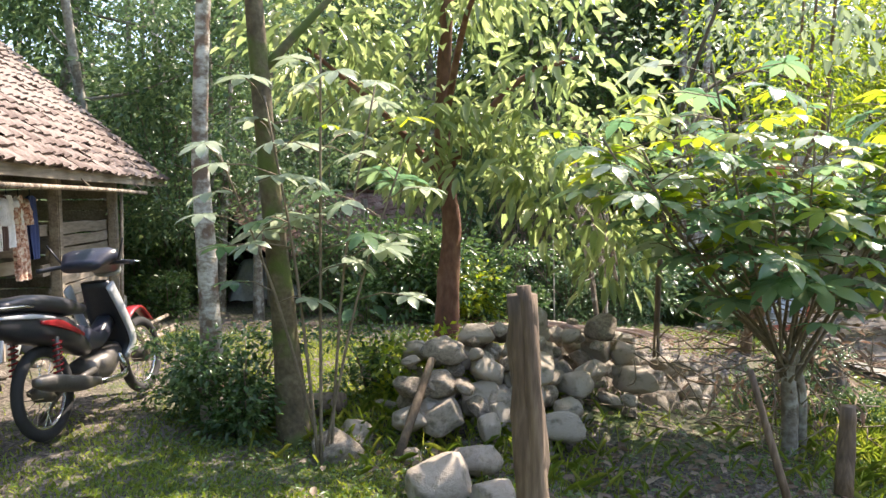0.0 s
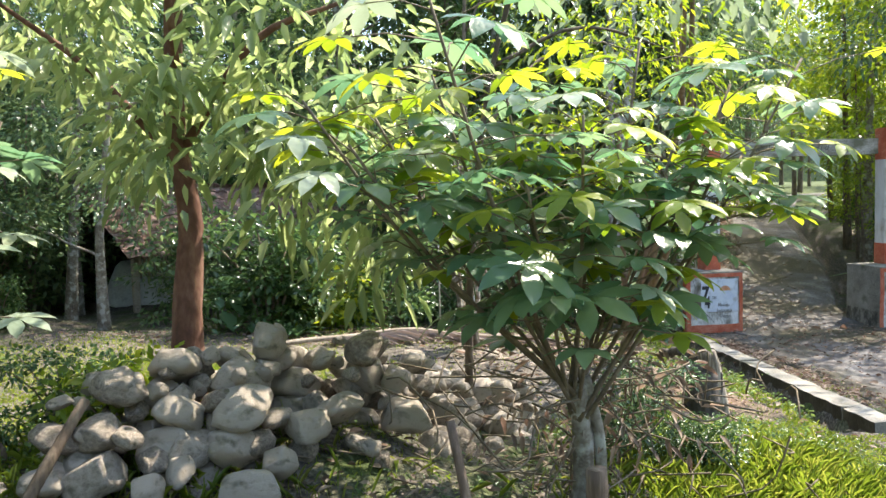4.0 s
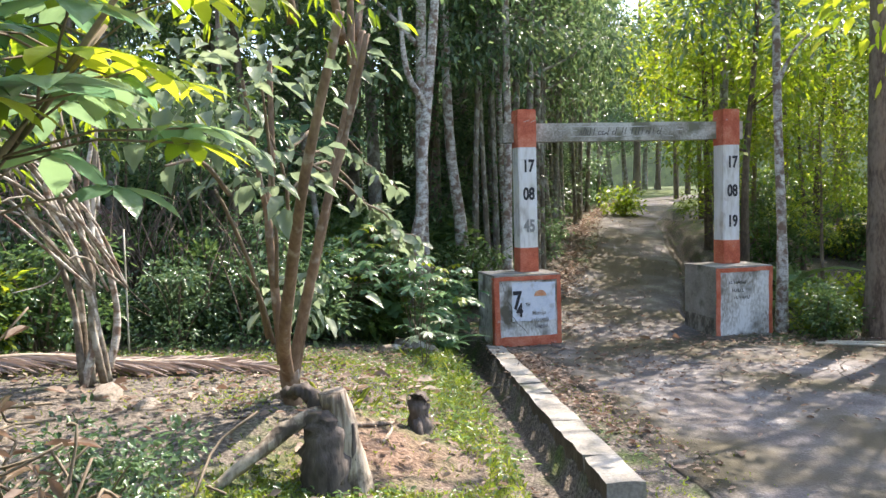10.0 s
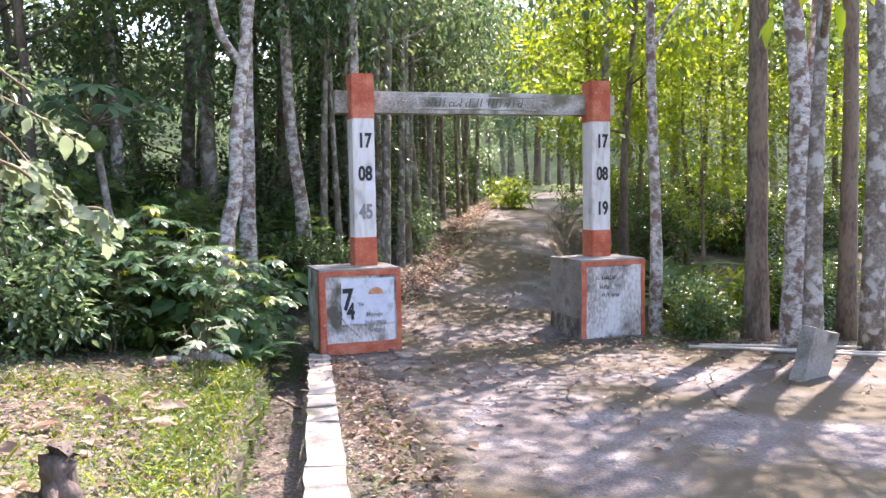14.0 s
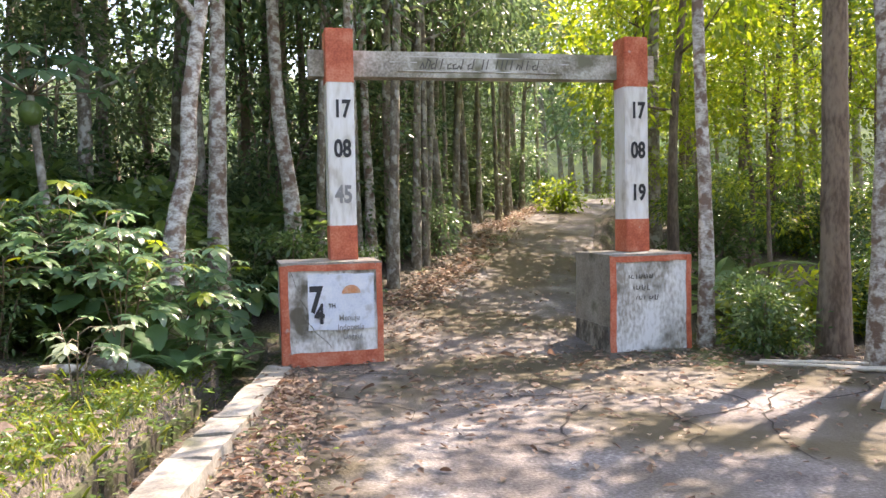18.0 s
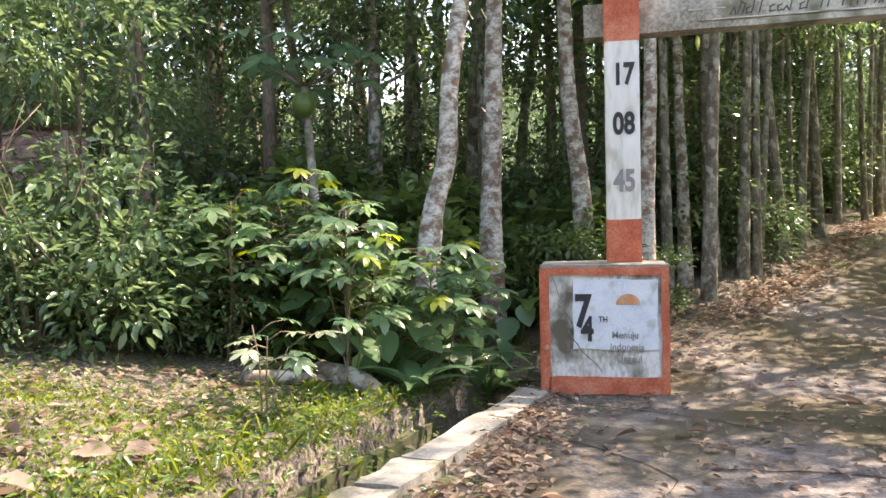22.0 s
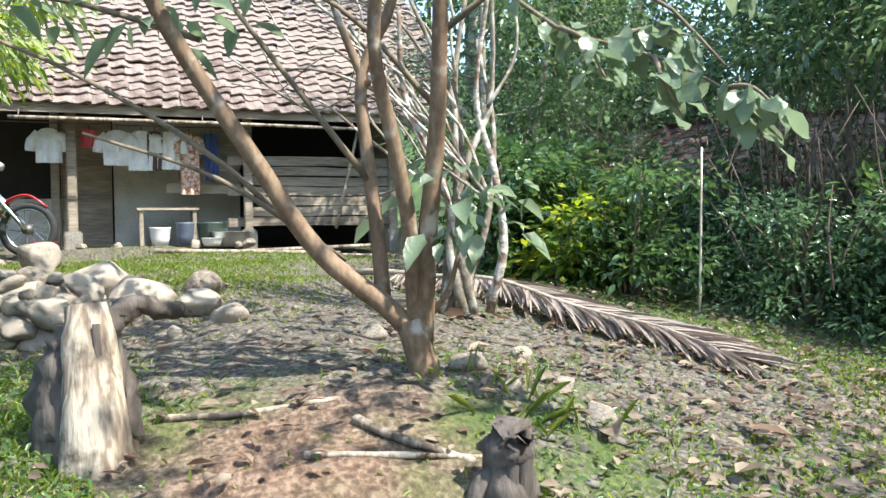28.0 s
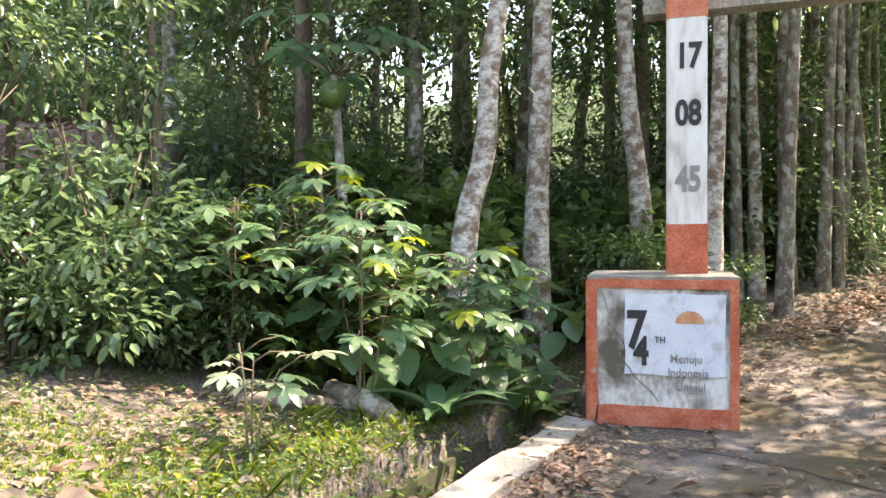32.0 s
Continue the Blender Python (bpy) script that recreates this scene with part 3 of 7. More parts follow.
def gate_block(parent, x0, x1, y0, depth, zb, zt, ground, panel):
    w, cx, cy = x1 - x0, (x0 + x1) / 2, y0 + depth / 2
    b = part("base_block", box_bm(w, depth, zt - zb, pose(cx, cy, (zt + zb) / 2), rough=0.014, cuts=9), BLOCK_WHITE if panel else CONCRETE, parent, "stained white concrete base")
    f = y0 - 0.016
    if not panel:
        child(part("painted_face", box_bm(w - 0.03, 0.012, zt - ground - 0.03, pose(cx, y0 - 0.008, (zt + ground) / 2), rough=0.004, cuts=5), BLOCK_WHITE), b)
        f = y0 - 0.022
    hz = (zt + ground) / 2
    for x, z, sx, sz in ((x0 + 0.032, hz, 0.072, zt - ground), (x1 - 0.026, hz, 0.058, zt - ground), (cx, zt - 0.03, w - 0.12, 0.062)):
        rough_strip("orange_edge", x, z, sx, sz, f, ORANGE, b)
    if panel:
        rough_strip("orange_edge", cx, ground + 0.065, w - 0.11, 0.14, f, ORANGE, b)
        child(part("orange_side", box_bm(0.016, depth * 0.12, zt - zb - 0.02, pose(x0 - 0.008, y0 + depth * 0.06, (zt + zb) / 2), 0.004), ORANGE), b)
    else:
        child(part("damp_side", box_bm(0.012, depth - 0.04, 0.3, pose(x0 - 0.012, cy, ground + 0.14), rough=0.012, cuts=6), DAMP), b)
    child(part("cap", box_bm(w + 0.012, depth + 0.012, 0.03, pose(cx, cy, zt + 0.008), rough=0.008, cuts=6), CONCRETE), b)
    return b, f


def gate_post(parent, x, y, w, zb, zt):
    root = part("post", box_bm(w, w, zt - zb, pose(x, y, (zb + zt) / 2), 0.012), WHITE_PAINT, parent, "white concrete post with orange ends")
    low, high = zb + 0.385, zt - 0.57
    child(part("orange_band", box_bm(w + 0.008, w + 0.008, low - zb, pose(x, y, (zb + low) / 2), 0.01), ORANGE), root)
    child(part("orange_band", box_bm(w + 0.008, w + 0.008, zt - high, pose(x, y, (zt + high) / 2 + 0.003), 0.01), ORANGE), root)
    return root


def stencil(text, size, mat, gap, x, y, z, parent, name="numeral"):
    """Bold narrow numerals cut by the bridges of a stencil."""
    ob = lettering(text, size, mat, face(x, y, z), parent, name)
    ob.data.offset = size * 0.035
    ob.matrix_local = face(x, y, z) @ Matrix.Diagonal((0.72, 1, 1, 1))
    for dx in (-0.22, 0.22) if len(text) > 1 else (0.0,):
        child(part("stencil_bridge", box_bm(size * 0.035, 0.003, size * 0.8, pose(x + dx * size, y - 0.004, z), 0), gap), ob)
    return ob


gate = thing("village_gate", "concrete gate with orange and white posts and a cross beam", "gate")
LB, LF = gate_block(gate, -1.95, -0.95, 0.0, 0.86, -0.2, 1.03, 0.02, True)
RB, RF = gate_block(gate, 1.475, 2.44, -0.2, 0.87, -0.25, 1.02, -0.02, False)
for px, py, lines, blk in ((-1.272, 0.545, (("17", 2.63), ("08", 2.215), ("45", 1.735)), LB), (2.075, 0.42, (("17", 2.64), ("08", 2.19), ("19", 1.71)), RB)):
    p = gate_post(gate, px, py, 0.285, 1.04, 3.475)
    for t, z in lines:
        stencil(t, 0.25, GREY_PAINT if t == "45" else BLACK, WHITE_PAINT, px + 0.01, py - 0.149, z, p)
BEAM_Z = 3.155
beam = part("beam", box_bm(3.98, 0.2, 0.28, pose(0.405, 0.62, BEAM_Z, 0, -0.3, -2.0), rough=0.008, cuts=9), BEAM_GREY, gate, "bare concrete cross beam with faded lettering")


def on_beam(x, z, out=0.0, lean=0.0):
    """A pose on the beam's face: x along it, z over its middle."""
    return pose(0.405 + x, 0.512 - out - 0.035 * x, BEAM_Z + z + 0.005 * x, 0, lean, -2.0)


child(part("faded_panel", box_bm(1.9, 0.008, 0.17, on_beam(-0.1, 0.0), 0.002), BEAM_GREY), beam)
FADED_INK = plain("faded_ink", (0.09, 0.08, 0.07), 0.9)
rl = random.Random(5)
lx = -0.78
while lx < 0.62:
    kind = rl.choice((0, 0, 1, 2, 3))
    tall = 0.055 if lx > -0.7 and kind else 0.105
    strokes = [(0, 0, 0, tall)] if kind == 0 else [(0, 0, 0.012, tall), (0.012, tall, 0.042, tall * 0.8), (0.042, tall * 0.8, 0.034, 0)] if kind == 1 else [(0.04, tall, 0.004, tall * 0.7), (0.004, tall * 0.7, 0.008, 0), (0.008, 0, 0.044, 0.008)] if kind == 2 else [(0.0, 0.0, 0.02, tall * 0.6), (0.02, tall * 0.6, 0.045, 0.0)]
    for x0, z0, x1, z1 in strokes:
        ln = math.hypot(x1 - x0, z1 - z0)
        lean = math.degrees(math.atan2(x1 - x0 + 0.25 * (z1 - z0), z1 - z0))
        child(part("faded_letter", box_bm(0.011, 0.004, ln + 0.008, on_beam(lx + (x0 + x1) / 2, (z0 + z1) / 2 - 0.045, 0.006, lean), 0), FADED_INK), beam)
    lx += rl.choice((0.05, 0.06, 0.065, 0.11))
for z in (-0.075, 0.078):
    child(part("ruled_line", box_bm(1.75, 0.004, 0.01, on_beam(-0.1, z, 0.006), 0), WHITE_WORN), beam)
for x in (-0.97, 0.78):
    child(part("ruled_line", box_bm(0.3, 0.004, 0.009, on_beam(x, 0.02, 0.006), 0), WHITE_WORN), beam)
# the painted panel of the left block
rough_strip("blue_panel", -1.365, 0.655, 0.66, 0.56, LF + 0.002, BLUE_WASH, LB)
stencil("7", 0.36, BLACK, BLUE_WASH, -1.62, LF - 0.005, 0.67, LB, "painted_numeral")
stencil("4", 0.27, BLACK, BLUE_WASH, -1.585, LF - 0.009, 0.53, LB, "painted_numeral")
lettering("TH", 0.065, BLACK, face(-1.46, LF - 0.006, 0.615), LB)
for k, t in enumerate(("Menuju", "Indonesia", "Unggul")):
    lettering(t, 0.082, GREY_PAINT, face(-1.29 + 0.015 * k, LF - 0.006, 0.49 - 0.095 * k), LB)
bm = bmesh.new()
fan = [bm.verts.new((0.095 * math.cos(a), 0, 0.085 * math.sin(a))) for a in [math.pi * k / 14 for k in range(15)]]
bm.faces.new(fan[::-1])
bmesh.ops.translate(bm, verts=bm.verts, vec=(-1.265, LF - 0.006, 0.735))
child(part("half_sun", bm, rough_mat("faded_orange", [(0.36, (0.5, 0.3, 0.2)), (0.5, (0.62, 0.24, 0.1)), (0.64, (0.66, 0.4, 0.26))], 14, 0.8, 0.2, 50)), LB)
crk = random.Random(9)
cx0, cz0 = -1.87, 0.98
for nx0, nz0 in [(-1.86 + 0.14 * min(1, k / 7) + 0.05 * max(0, k - 9) + crk.uniform(-0.018, 0.018), 0.98 - 0.056 * k) for k in range(1, 15)]:
    a = math.degrees(math.atan2(nx0 - cx0, cz0 - nz0))
    child(part("crack", box_bm(0.007, 0.004, math.hypot(nx0 - cx0, nz0 - cz0) + 0.006, pose((cx0 + nx0) / 2, LF - 0.007, (cz0 + nz0) / 2, 0, -a, 0), 0), DAMP), LB)
    cx0, cz0 = nx0, nz0
for y, x, n in ((0.8, 1.66, 9), (0.68, 1.72, 6), (0.57, 1.72, 7)):
    for k in range(n):
        x += rl.choice((0.028, 0.034, 0.06))
        h = rl.uniform(0.03, 0.06)
        child(part("faded_letter", box_bm(0.01, 0.003, h, pose(x, RF - 0.008, y, 0, rl.uniform(-8, 24), 0), 0), FADED_INK), RB)
        if k % 2:
            child(part("faded_letter", box_bm(0.026, 0.003, 0.009, pose(x + 0.012, RF - 0.009, y - h * 0.45, 0, rl.uniform(-15, 15), 0), 0), FADED_INK), RB)

# ---- kerb and drain ----
kerb = thing("kerb", "pale worn concrete kerb beside an open drain", "kerb", kind="structure")
rk = random.Random(2)
y = -0.05
while y > -6.35:
    ln = min(rk.uniform(0.5, 1.25), y + 6.4)
    if ln < 0.1:
        break
    yc = y - ln / 2
    ang = math.degrees(math.atan2(0.165, 1.0))
    z = float(kerb_z(yc))
    bmk = box_bm(0.24, ln / math.cos(radians(ang)) - 0.012, 0.5, pose(float(kerb_x(yc)) + 0.12, yc, z - 0.235, math.degrees(-0.05), 0, -ang), rough=0.02, cuts=5)
    part("kerb_stone", bmk, CONCRETE, kerb)
    y -= ln
dwall = thing("drain_wall", "low mossy concrete wall of the drain", "wall", kind="structure")
MOSSY = rough_mat("mossy_concrete", [(0.3, (0.022, 0.018, 0.012)), (0.5, (0.06, 0.05, 0.034)), (0.7, (0.15, 0.13, 0.095))], 5, 0.95, 0.6, 40, spots=((0.07, 0.09, 0.03), 3, 0.48, 0.6))
y = -0.3
while y > -6.2:
    ln = rk.uniform(1.2, 2.2)
    yc = y - ln / 2
    part("wall_stone", box_bm(0.13, ln, 0.4, pose(float(kerb_x(yc)) - 0.5, yc, float(kerb_z(yc)) - 0.33, -2.5 + rk.uniform(-1, 1), rk.uniform(-6, 2), -9.4 + rk.uniform(-1, 1)), rough=0.02, cuts=5), MOSSY, dwall)
    y -= ln + 0.02

# kerb faces over the drain: trench shade put into a near-black wet-look colour
DRAIN_SHADE = rough_mat("shaded_drain_side", [(0.3, (0.008, 0.008, 0.006)), (0.5, (0.022, 0.02, 0.015)), (0.7, (0.06, 0.055, 0.042))], 4, 0.6, 0.6, 35)
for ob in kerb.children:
    ob.data.materials.append(DRAIN_SHADE)
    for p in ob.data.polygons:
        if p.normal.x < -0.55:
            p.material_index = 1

CRACK = plain("crack_dirt", (0.025, 0.02, 0.015), 0.95)
rq = random.Random(15)
for x, y, a, n in ((-1.2, -2.6, 0.7, 16), (0.6, -2.2, 2.5, 14), (1.4, -3.0, 0.4, 14), (-0.3, -1.2, 5.6, 12), (0.2, -4.0, 1.1, 14), (0.25, -1.0, 4.9, 26), (1.5, -1.4, 4.6, 22), (-0.9, -3.4, 0.1, 18), (2.2, -2.2, 4.2, 20)):
    vv, ff = [], []
    for k in range(n):
        w = 0.011 * rq.uniform(0.4, 1.3) * (1 - abs(2 * k / (n - 1) - 1) * 0.8)
        z = gz(x, y) + LANE_LIFT + 0.004
        vv += [(x - math.sin(a) * w, y + math.cos(a) * w, z), (x + math.sin(a) * w, y - math.cos(a) * w, z)]
        if k:
            ff.append((2 * k - 2, 2 * k - 1, 2 * k + 1, 2 * k))
        a += rq.gauss(0, 0.35)
        x, y = x + math.cos(a) * 0.14, y + math.sin(a) * 0.14
    child(mesh_ob("crack", vv, ff, CRACK), lane)

# ---- trees ----
def tree(name, label, path, r0, r1, bark, limbs, blobs, n, size, leaf, seed, slim=0.45, at=None, seg=9, spread=0.34, droop=0.35, group="", far=False):
    """A tree as an Empty with trunk, limbs and a leafy crown. Points are relative to its foot."""
    t = thing(name, label, "tree", group, at=at)
    tube("trunk", path, r0, r1, bark, t, seg, len(path) * 4, 0.14, 0.45)
    for k, (pts, a, b) in enumerate(limbs):
        tube("limb", pts, a, b, bark, t, 6, len(pts) * 3, 0.08)
    if n:
        child(new("crown", crown_mesh("crown", blobs, n, size, leaf, seed, slim=slim, spread=spread, droop=droop, far=far)), t)
    return t


def forest_tree(seed, h, r, lean, bark, leaf, n, size, low, label, slim=0.42):
    """A slender woodland tree: bare stem, crown from low up."""
    rr = random.Random(seed)
    top = Vector((lean * rr.uniform(-1, 1), lean * rr.uniform(-1, 1), h))
    path = [(0, 0, -0.3), (top.x * 0.2 + rr.uniform(-0.1, 0.1), top.y * 0.2 + rr.uniform(-0.1, 0.1), h * 0.3), (top.x * 0.55 + rr.uniform(-0.15, 0.15), top.y * 0.55, h * 0.62), tuple(top)]
    limbs, blobs = [], [((top.x, top.y, h * 0.97), (0.9, 0.9, 1.1))]
    for k in range(7):
        z = low + (h - low) * (k + 0.5) / 7 * 0.95
        a = k * 2.4 + rr.uniform(-0.4, 0.4)
        q = spline(path, 20)[min(19, int(19 * (z + 0.3) / (h + 0.3)))]
        ln = rr.uniform(0.9, 1.9)
        e = q + Vector((math.cos(a) * ln, math.sin(a) * ln, rr.uniform(0.3, 0.9)))
        limbs.append(([tuple(q), tuple(q.lerp(e, 0.5) + Vector((0, 0, -0.08))), tuple(e)], r * 0.28, r * 0.08))
        blobs.append((tuple(e), (rr.uniform(0.6, 1.1), rr.uniform(0.6, 1.1), rr.uniform(0.4, 0.7))))
    return tree("forest_tree", label, path, r, r * 0.3, bark, limbs, blobs, n, size, leaf, seed, slim, group="woodland trees", far=True, droop=0.22, spread=0.3)


protos = [
    forest_tree(11, 9.0, 0.13, 0.7, BARK_LICHEN, LEAF_DARK, 4200, 0.145, 3.2, "slender woodland tree with lichen-blotched bark and dark leaves", 0.5),
    forest_tree(12, 11.0, 0.115, 0.9, BARK_BROWN, LEAF_MID, 3800, 0.155, 4.4, "tall woodland tree with brown bark and green leaves", 0.5),
    forest_tree(13, 8.0, 0.09, 0.5, BARK_BROWN, LEAF_LIGHT, 3600, 0.15, 2.6, "thin young tree with sunlit yellow-green leaves", 0.52),
    forest_tree(14, 7.0, 0.11, 0.8, BARK_LICHEN, LEAF_DARK, 5200, 0.12, 1.3, "low-branched tree with dense dark leaves", 0.5),
    forest_tree(15, 10.0, 0.105, 0.4, BARK_LICHEN, LEAF_DARK, 3000, 0.15, 4.0, "straight dark-stemmed tree with a high crown", 0.5),
    forest_tree(16, 8.0, 0.11, 0.8, BARK_BROWN, LEAF_DARK, 1500, 0.26, 1.5, "far dark tree of the wood with a dense crown", 0.55),
]

PROTO_AT = [(-5.0, 8.6), (-13.0, 11.0), (11.6, 18.5), (-9.0, 10.2), (-0.6, 8.9), (-12.0, 17.0)]


def plant_copy(proto, x, y, s=1.0, turn=0.0, sz=None, dz=0.0, tilt=0.0):
    if y > 3 and abs(float(road_off(x, y))) < 1.45:
        return None
    m = Matrix.Translation((x, y, gz(x, y) - 0.05 + dz)) @ Euler((tilt, 0, turn)).to_matrix().to_4x4() @ Matrix.Diagonal((s, s, sz or s, 1))
    return copy_thing(proto, m)


rt = random.Random(21)
for ob, (x, y) in zip(protos, PROTO_AT):
    ob.matrix_basis = pose(x, y, gz(x, y) - 0.05)


def scatter(which, spots, smin=0.85, smax=1.2):
    for x, y in spots:
        if abs(float(road_off(x, y))) < 1.7:
            x += 2.4 if which[0] == 2 else -2.0
        k = rt.choice(which)
        s = rt.uniform(smin, smax)
        plant_copy(protos[k], x, y, s, rt.uniform(0, 6.28), s * rt.uniform(0.9, 1.15), 0, rt.uniform(-0.03, 0.03))


# wood left of the lane
left_wood = [(-1.7, 4.7), (-0.5, 6.2), (-1.2, 7.6), (0.4, 8.3), (1.3, 9.6), (0.1, 10.4), (2.0, 12.2), (1.0, 13.4), (-2.3, 7.2), (-3.4, 5.4), (-4.6, 6.6), (-3.0, 9.4), (-5.6, 4.6), (-6.4, 7.4), (-7.6, 5.6), (-8.8, 8.2), (-10.4, 6.6), (-12.2, 8.6), (-1.4, 11.8), (-4.4, 11.6), (3.2, 15.6), (2.2, 18.0), (4.8, 19.6), (6.6, 23.6), (-7.0, 11.5), (-14.5, 6.5), (-16.5, 9.5), (-9.5, 12.5), (0.4, 16.2), (-2.4, 15.5), (5.4, 27.5), (8.8, 31.0)]
scatter([0, 1, 3, 4, 4], left_wood)
# close rank of dark stems on the left of the lane
for k in range(30):
    u = k / 29 * 4
    (ax, ay), (bx, by) = ROAD_MID[2 + int(u * 0.99)], ROAD_MID[3 + int(u * 0.99)]
    w = u * 0.99 % 1
    o = 1.5 + 1.3 * rt.random() ** 2
    plant_copy(protos[4], ax + (bx - ax) * w - o * 0.9, ay + (by - ay) * w + o * 0.45, rt.uniform(0.45, 0.9), rt.uniform(0, 6.28), rt.uniform(0.8, 1.1), 0, rt.uniform(-0.07, 0.07))
for k, (x, y) in enumerate(((13.5, 29.5), (15.6, 31.0), (18.0, 33.4), (20.5, 36.5), (11.8, 27.8), (17.0, 36.0))):
    plant_copy(protos[3], x, y, 1.25 + 0.08 * k, k * 1.3)
# sunlit grove right of the lane
right_wood = [(3.9, 2.6), (4.6, 4.4), (5.4, 6.2), (6.9, 4.4), (7.0, 7.6), (8.0, 2.4), (8.6, 5.6), (9.4, 8.8), (10.4, 4.2), (7.8, 10.4), (10.0, 12.0), (11.6, 7.4), (13.0, 10.6), (9.6, 15.2), (12.4, 15.6), (14.8, 14.4), (12.2, 20.4), (15.8, 19.4), (17.4, 16.0), (16.2, 25.4), (19.4, 23.0), (13.6, 5.4), (15.6, 8.2), (18.0, 11.6), (20.5, 8.0), (16.8, 29.5), (21.0, 32.0), (12.0, 1.5), (16, 3.5), (20, 4), (22, 14), (25, 20)]
scatter([2, 2, 1, 2, 4], right_wood, 0.8, 1.15)
# far wood behind the house and at the end of the lane
far_wood = [(-18, 3), (-20, -1), (-19, -5), (-21, -9), (-18.5, -12), (-17.5, 0.5), (-22, 6), (-24, -3), (-16, 13), (-11, 16), (-6, 17), (-2, 21), (3, 24), (8, 37), (13, 41), (18, 39), (24, 40), (27, 33), (12, 34), (-23, -14), (-19, -17), (-13, 19), (-20, 14), (0, 30), (-8, 24)]
scatter([5, 5, 1], far_wood, 1.1, 1.5)
shade_wood = [(rt.uniform(-12, 0.5), rt.uniform(4.2, 13)) for _ in range(10)]
scatter([3, 0, 3], shade_wood, 0.85, 1.25)

# the named stems beside the gate
tree("roadside_tree", "pale mottled tree with a kinked stem", [(0, 0, -0.2), (0.0, 0.12, 0.6), (0.03, 0.25, 1.3), (0.16, 0.34, 1.85), (0.2, 0.4, 2.6), (0.34, 0.5, 3.6), (0.5, 0.6, 5.0), (0.7, 0.8, 7.0)], 0.115, 0.06, BARK_PALE,
     [([(0.3, 0.48, 3.4), (0.0, 0.4, 3.9), (-0.1, 0.3, 4.8)], 0.06, 0.03)], [((0.6, 0.7, 6.6), (1.8, 1.8, 1.0)), ((-0.3, 0.2, 5.2), (1.2, 1.2, 0.6)), ((1.6, -0.6, 5.6), (1.1, 1.1, 0.5)), ((0.9, 1.0, 4.3), (0.8, 0.7, 0.4))], 800, 0.13, LEAF_DARK, 31, at=pose(-3.0, 0.35, gz(-3.0, 0.35)))
tree("roadside_tree", "tall pale mottled straight tree", [(0, 0, -0.2), (0.0, 0.0, 1.2), (0.04, 0.05, 2.6), (0.1, 0.1, 5.0), (0.2, 0.1, 8.0)], 0.13, 0.07, BARK_PALE,
     [([(0.1, 0.1, 4.4), (-0.4, 0.2, 5.0), (-0.9, 0.1, 5.4)], 0.05, 0.02)], [((0.2, 0.1, 7.4), (1.9, 1.9, 1.1)), ((-0.8, 0.1, 5.4), (1.0, 1.0, 0.5)), ((0.7, -0.4, 5.6), (1.1, 1.1, 0.5)), ((-0.3, 0.6, 4.0), (0.8, 0.7, 0.4))], 1300, 0.13, LEAF_DARK, 32, at=pose(-2.6, 1.9, gz(-2.6, 1.9)))
tree("roadside_tree", "pale lichen-covered tree that forks low", [(0, 0, -0.2), (0.03, 0, 1.4), (0.1, 0.05, 3.0), (-0.1, 0.1, 5.2), (-0.2, 0.2, 8.0)], 0.155, 0.085, BARK_PALE,
     [([(0.09, 0.05, 2.5), (0.3, 0.08, 3.3), (0.5, 0.1, 5.4), (0.7, 0.2, 7.5)], 0.1, 0.05)], [((-0.2, 0.2, 8.0), (1.8, 1.8, 1.0)), ((0.8, 0.3, 7.6), (1.4, 1.4, 0.9))], 900, 0.12, LEAF_MID, 33, at=pose(3.55, -1.75, gz(3.55, -1.75)))
tree("roadside_tree", "brown straight-stemmed tree beside the gate", [(0, 0, -0.2), (0.02, 0, 1.6), (0.06, 0.05, 4.0), (0.1, 0.1, 8.0)], 0.155, 0.1, BARK_BROWN,
     [], [((0.1, 0.1, 8.0), (1.8, 1.8, 1.2))], 320, 0.14, LEAF_MID, 34, at=pose(3.7, -0.9, gz(3.7, -0.9)))
tree("roadside_tree", "thin pale tree with blotched bark", [(0, 0, -0.2), (0.02, 0, 1.5), (-0.02, 0.05, 3.4), (-0.1, 0.1, 6.4), (-0.6, 0.15, 9.6)], 0.085, 0.045, BARK_PALE,
     [([(-0.05, 0.05, 3.8), (0.3, 0.1, 4.4), (0.7, 0.0, 4.8)], 0.035, 0.015)], [((-0.1, 0.1, 6.2), (1.4, 1.4, 0.9)), ((0.7, 0, 4.8), (0.7, 0.7, 0.4)), ((-0.9, 0.6, 5.0), (0.9, 0.8, 0.4)), ((-0.6, 0.15, 9.4), (1.0, 1.0, 0.6))], 1900, 0.13, LEAF_DARK, 35, at=pose(2.72, -0.05, gz(2.72, -0.05)))
for x, y, r, k in ((-1.6, 2.95, 0.13, 1.1), (-0.98, 2.4, 0.1, -0.4), (-0.35, 4.4, 0.09, 0.3), (0.55, 6.4, 0.08, -0.5)):
    tree("roadside_tree", "slim pale mottled tree at the edge of the lane", [(0, 0, -0.2), (-0.06 * k, 0.02, 1.4), (-0.2 * k, 0.05, 3.0), (-0.25 * k, 0.1, 7.5)], r, r * 0.55, BARK_PALE, [], [((-0.25 * k, 0.1, 7.4), (1.4, 1.4, 0.9)), ((-0.2 * k, 0.3, 5.0), (1.1, 1.0, 0.5)), ((0.3 - 0.2 * k, 0.2, 3.9), (0.8, 0.7, 0.35))], 900, 0.125, LEAF_DARK, int(36 + 10 * y), at=pose(x, y, gz(x, y)))
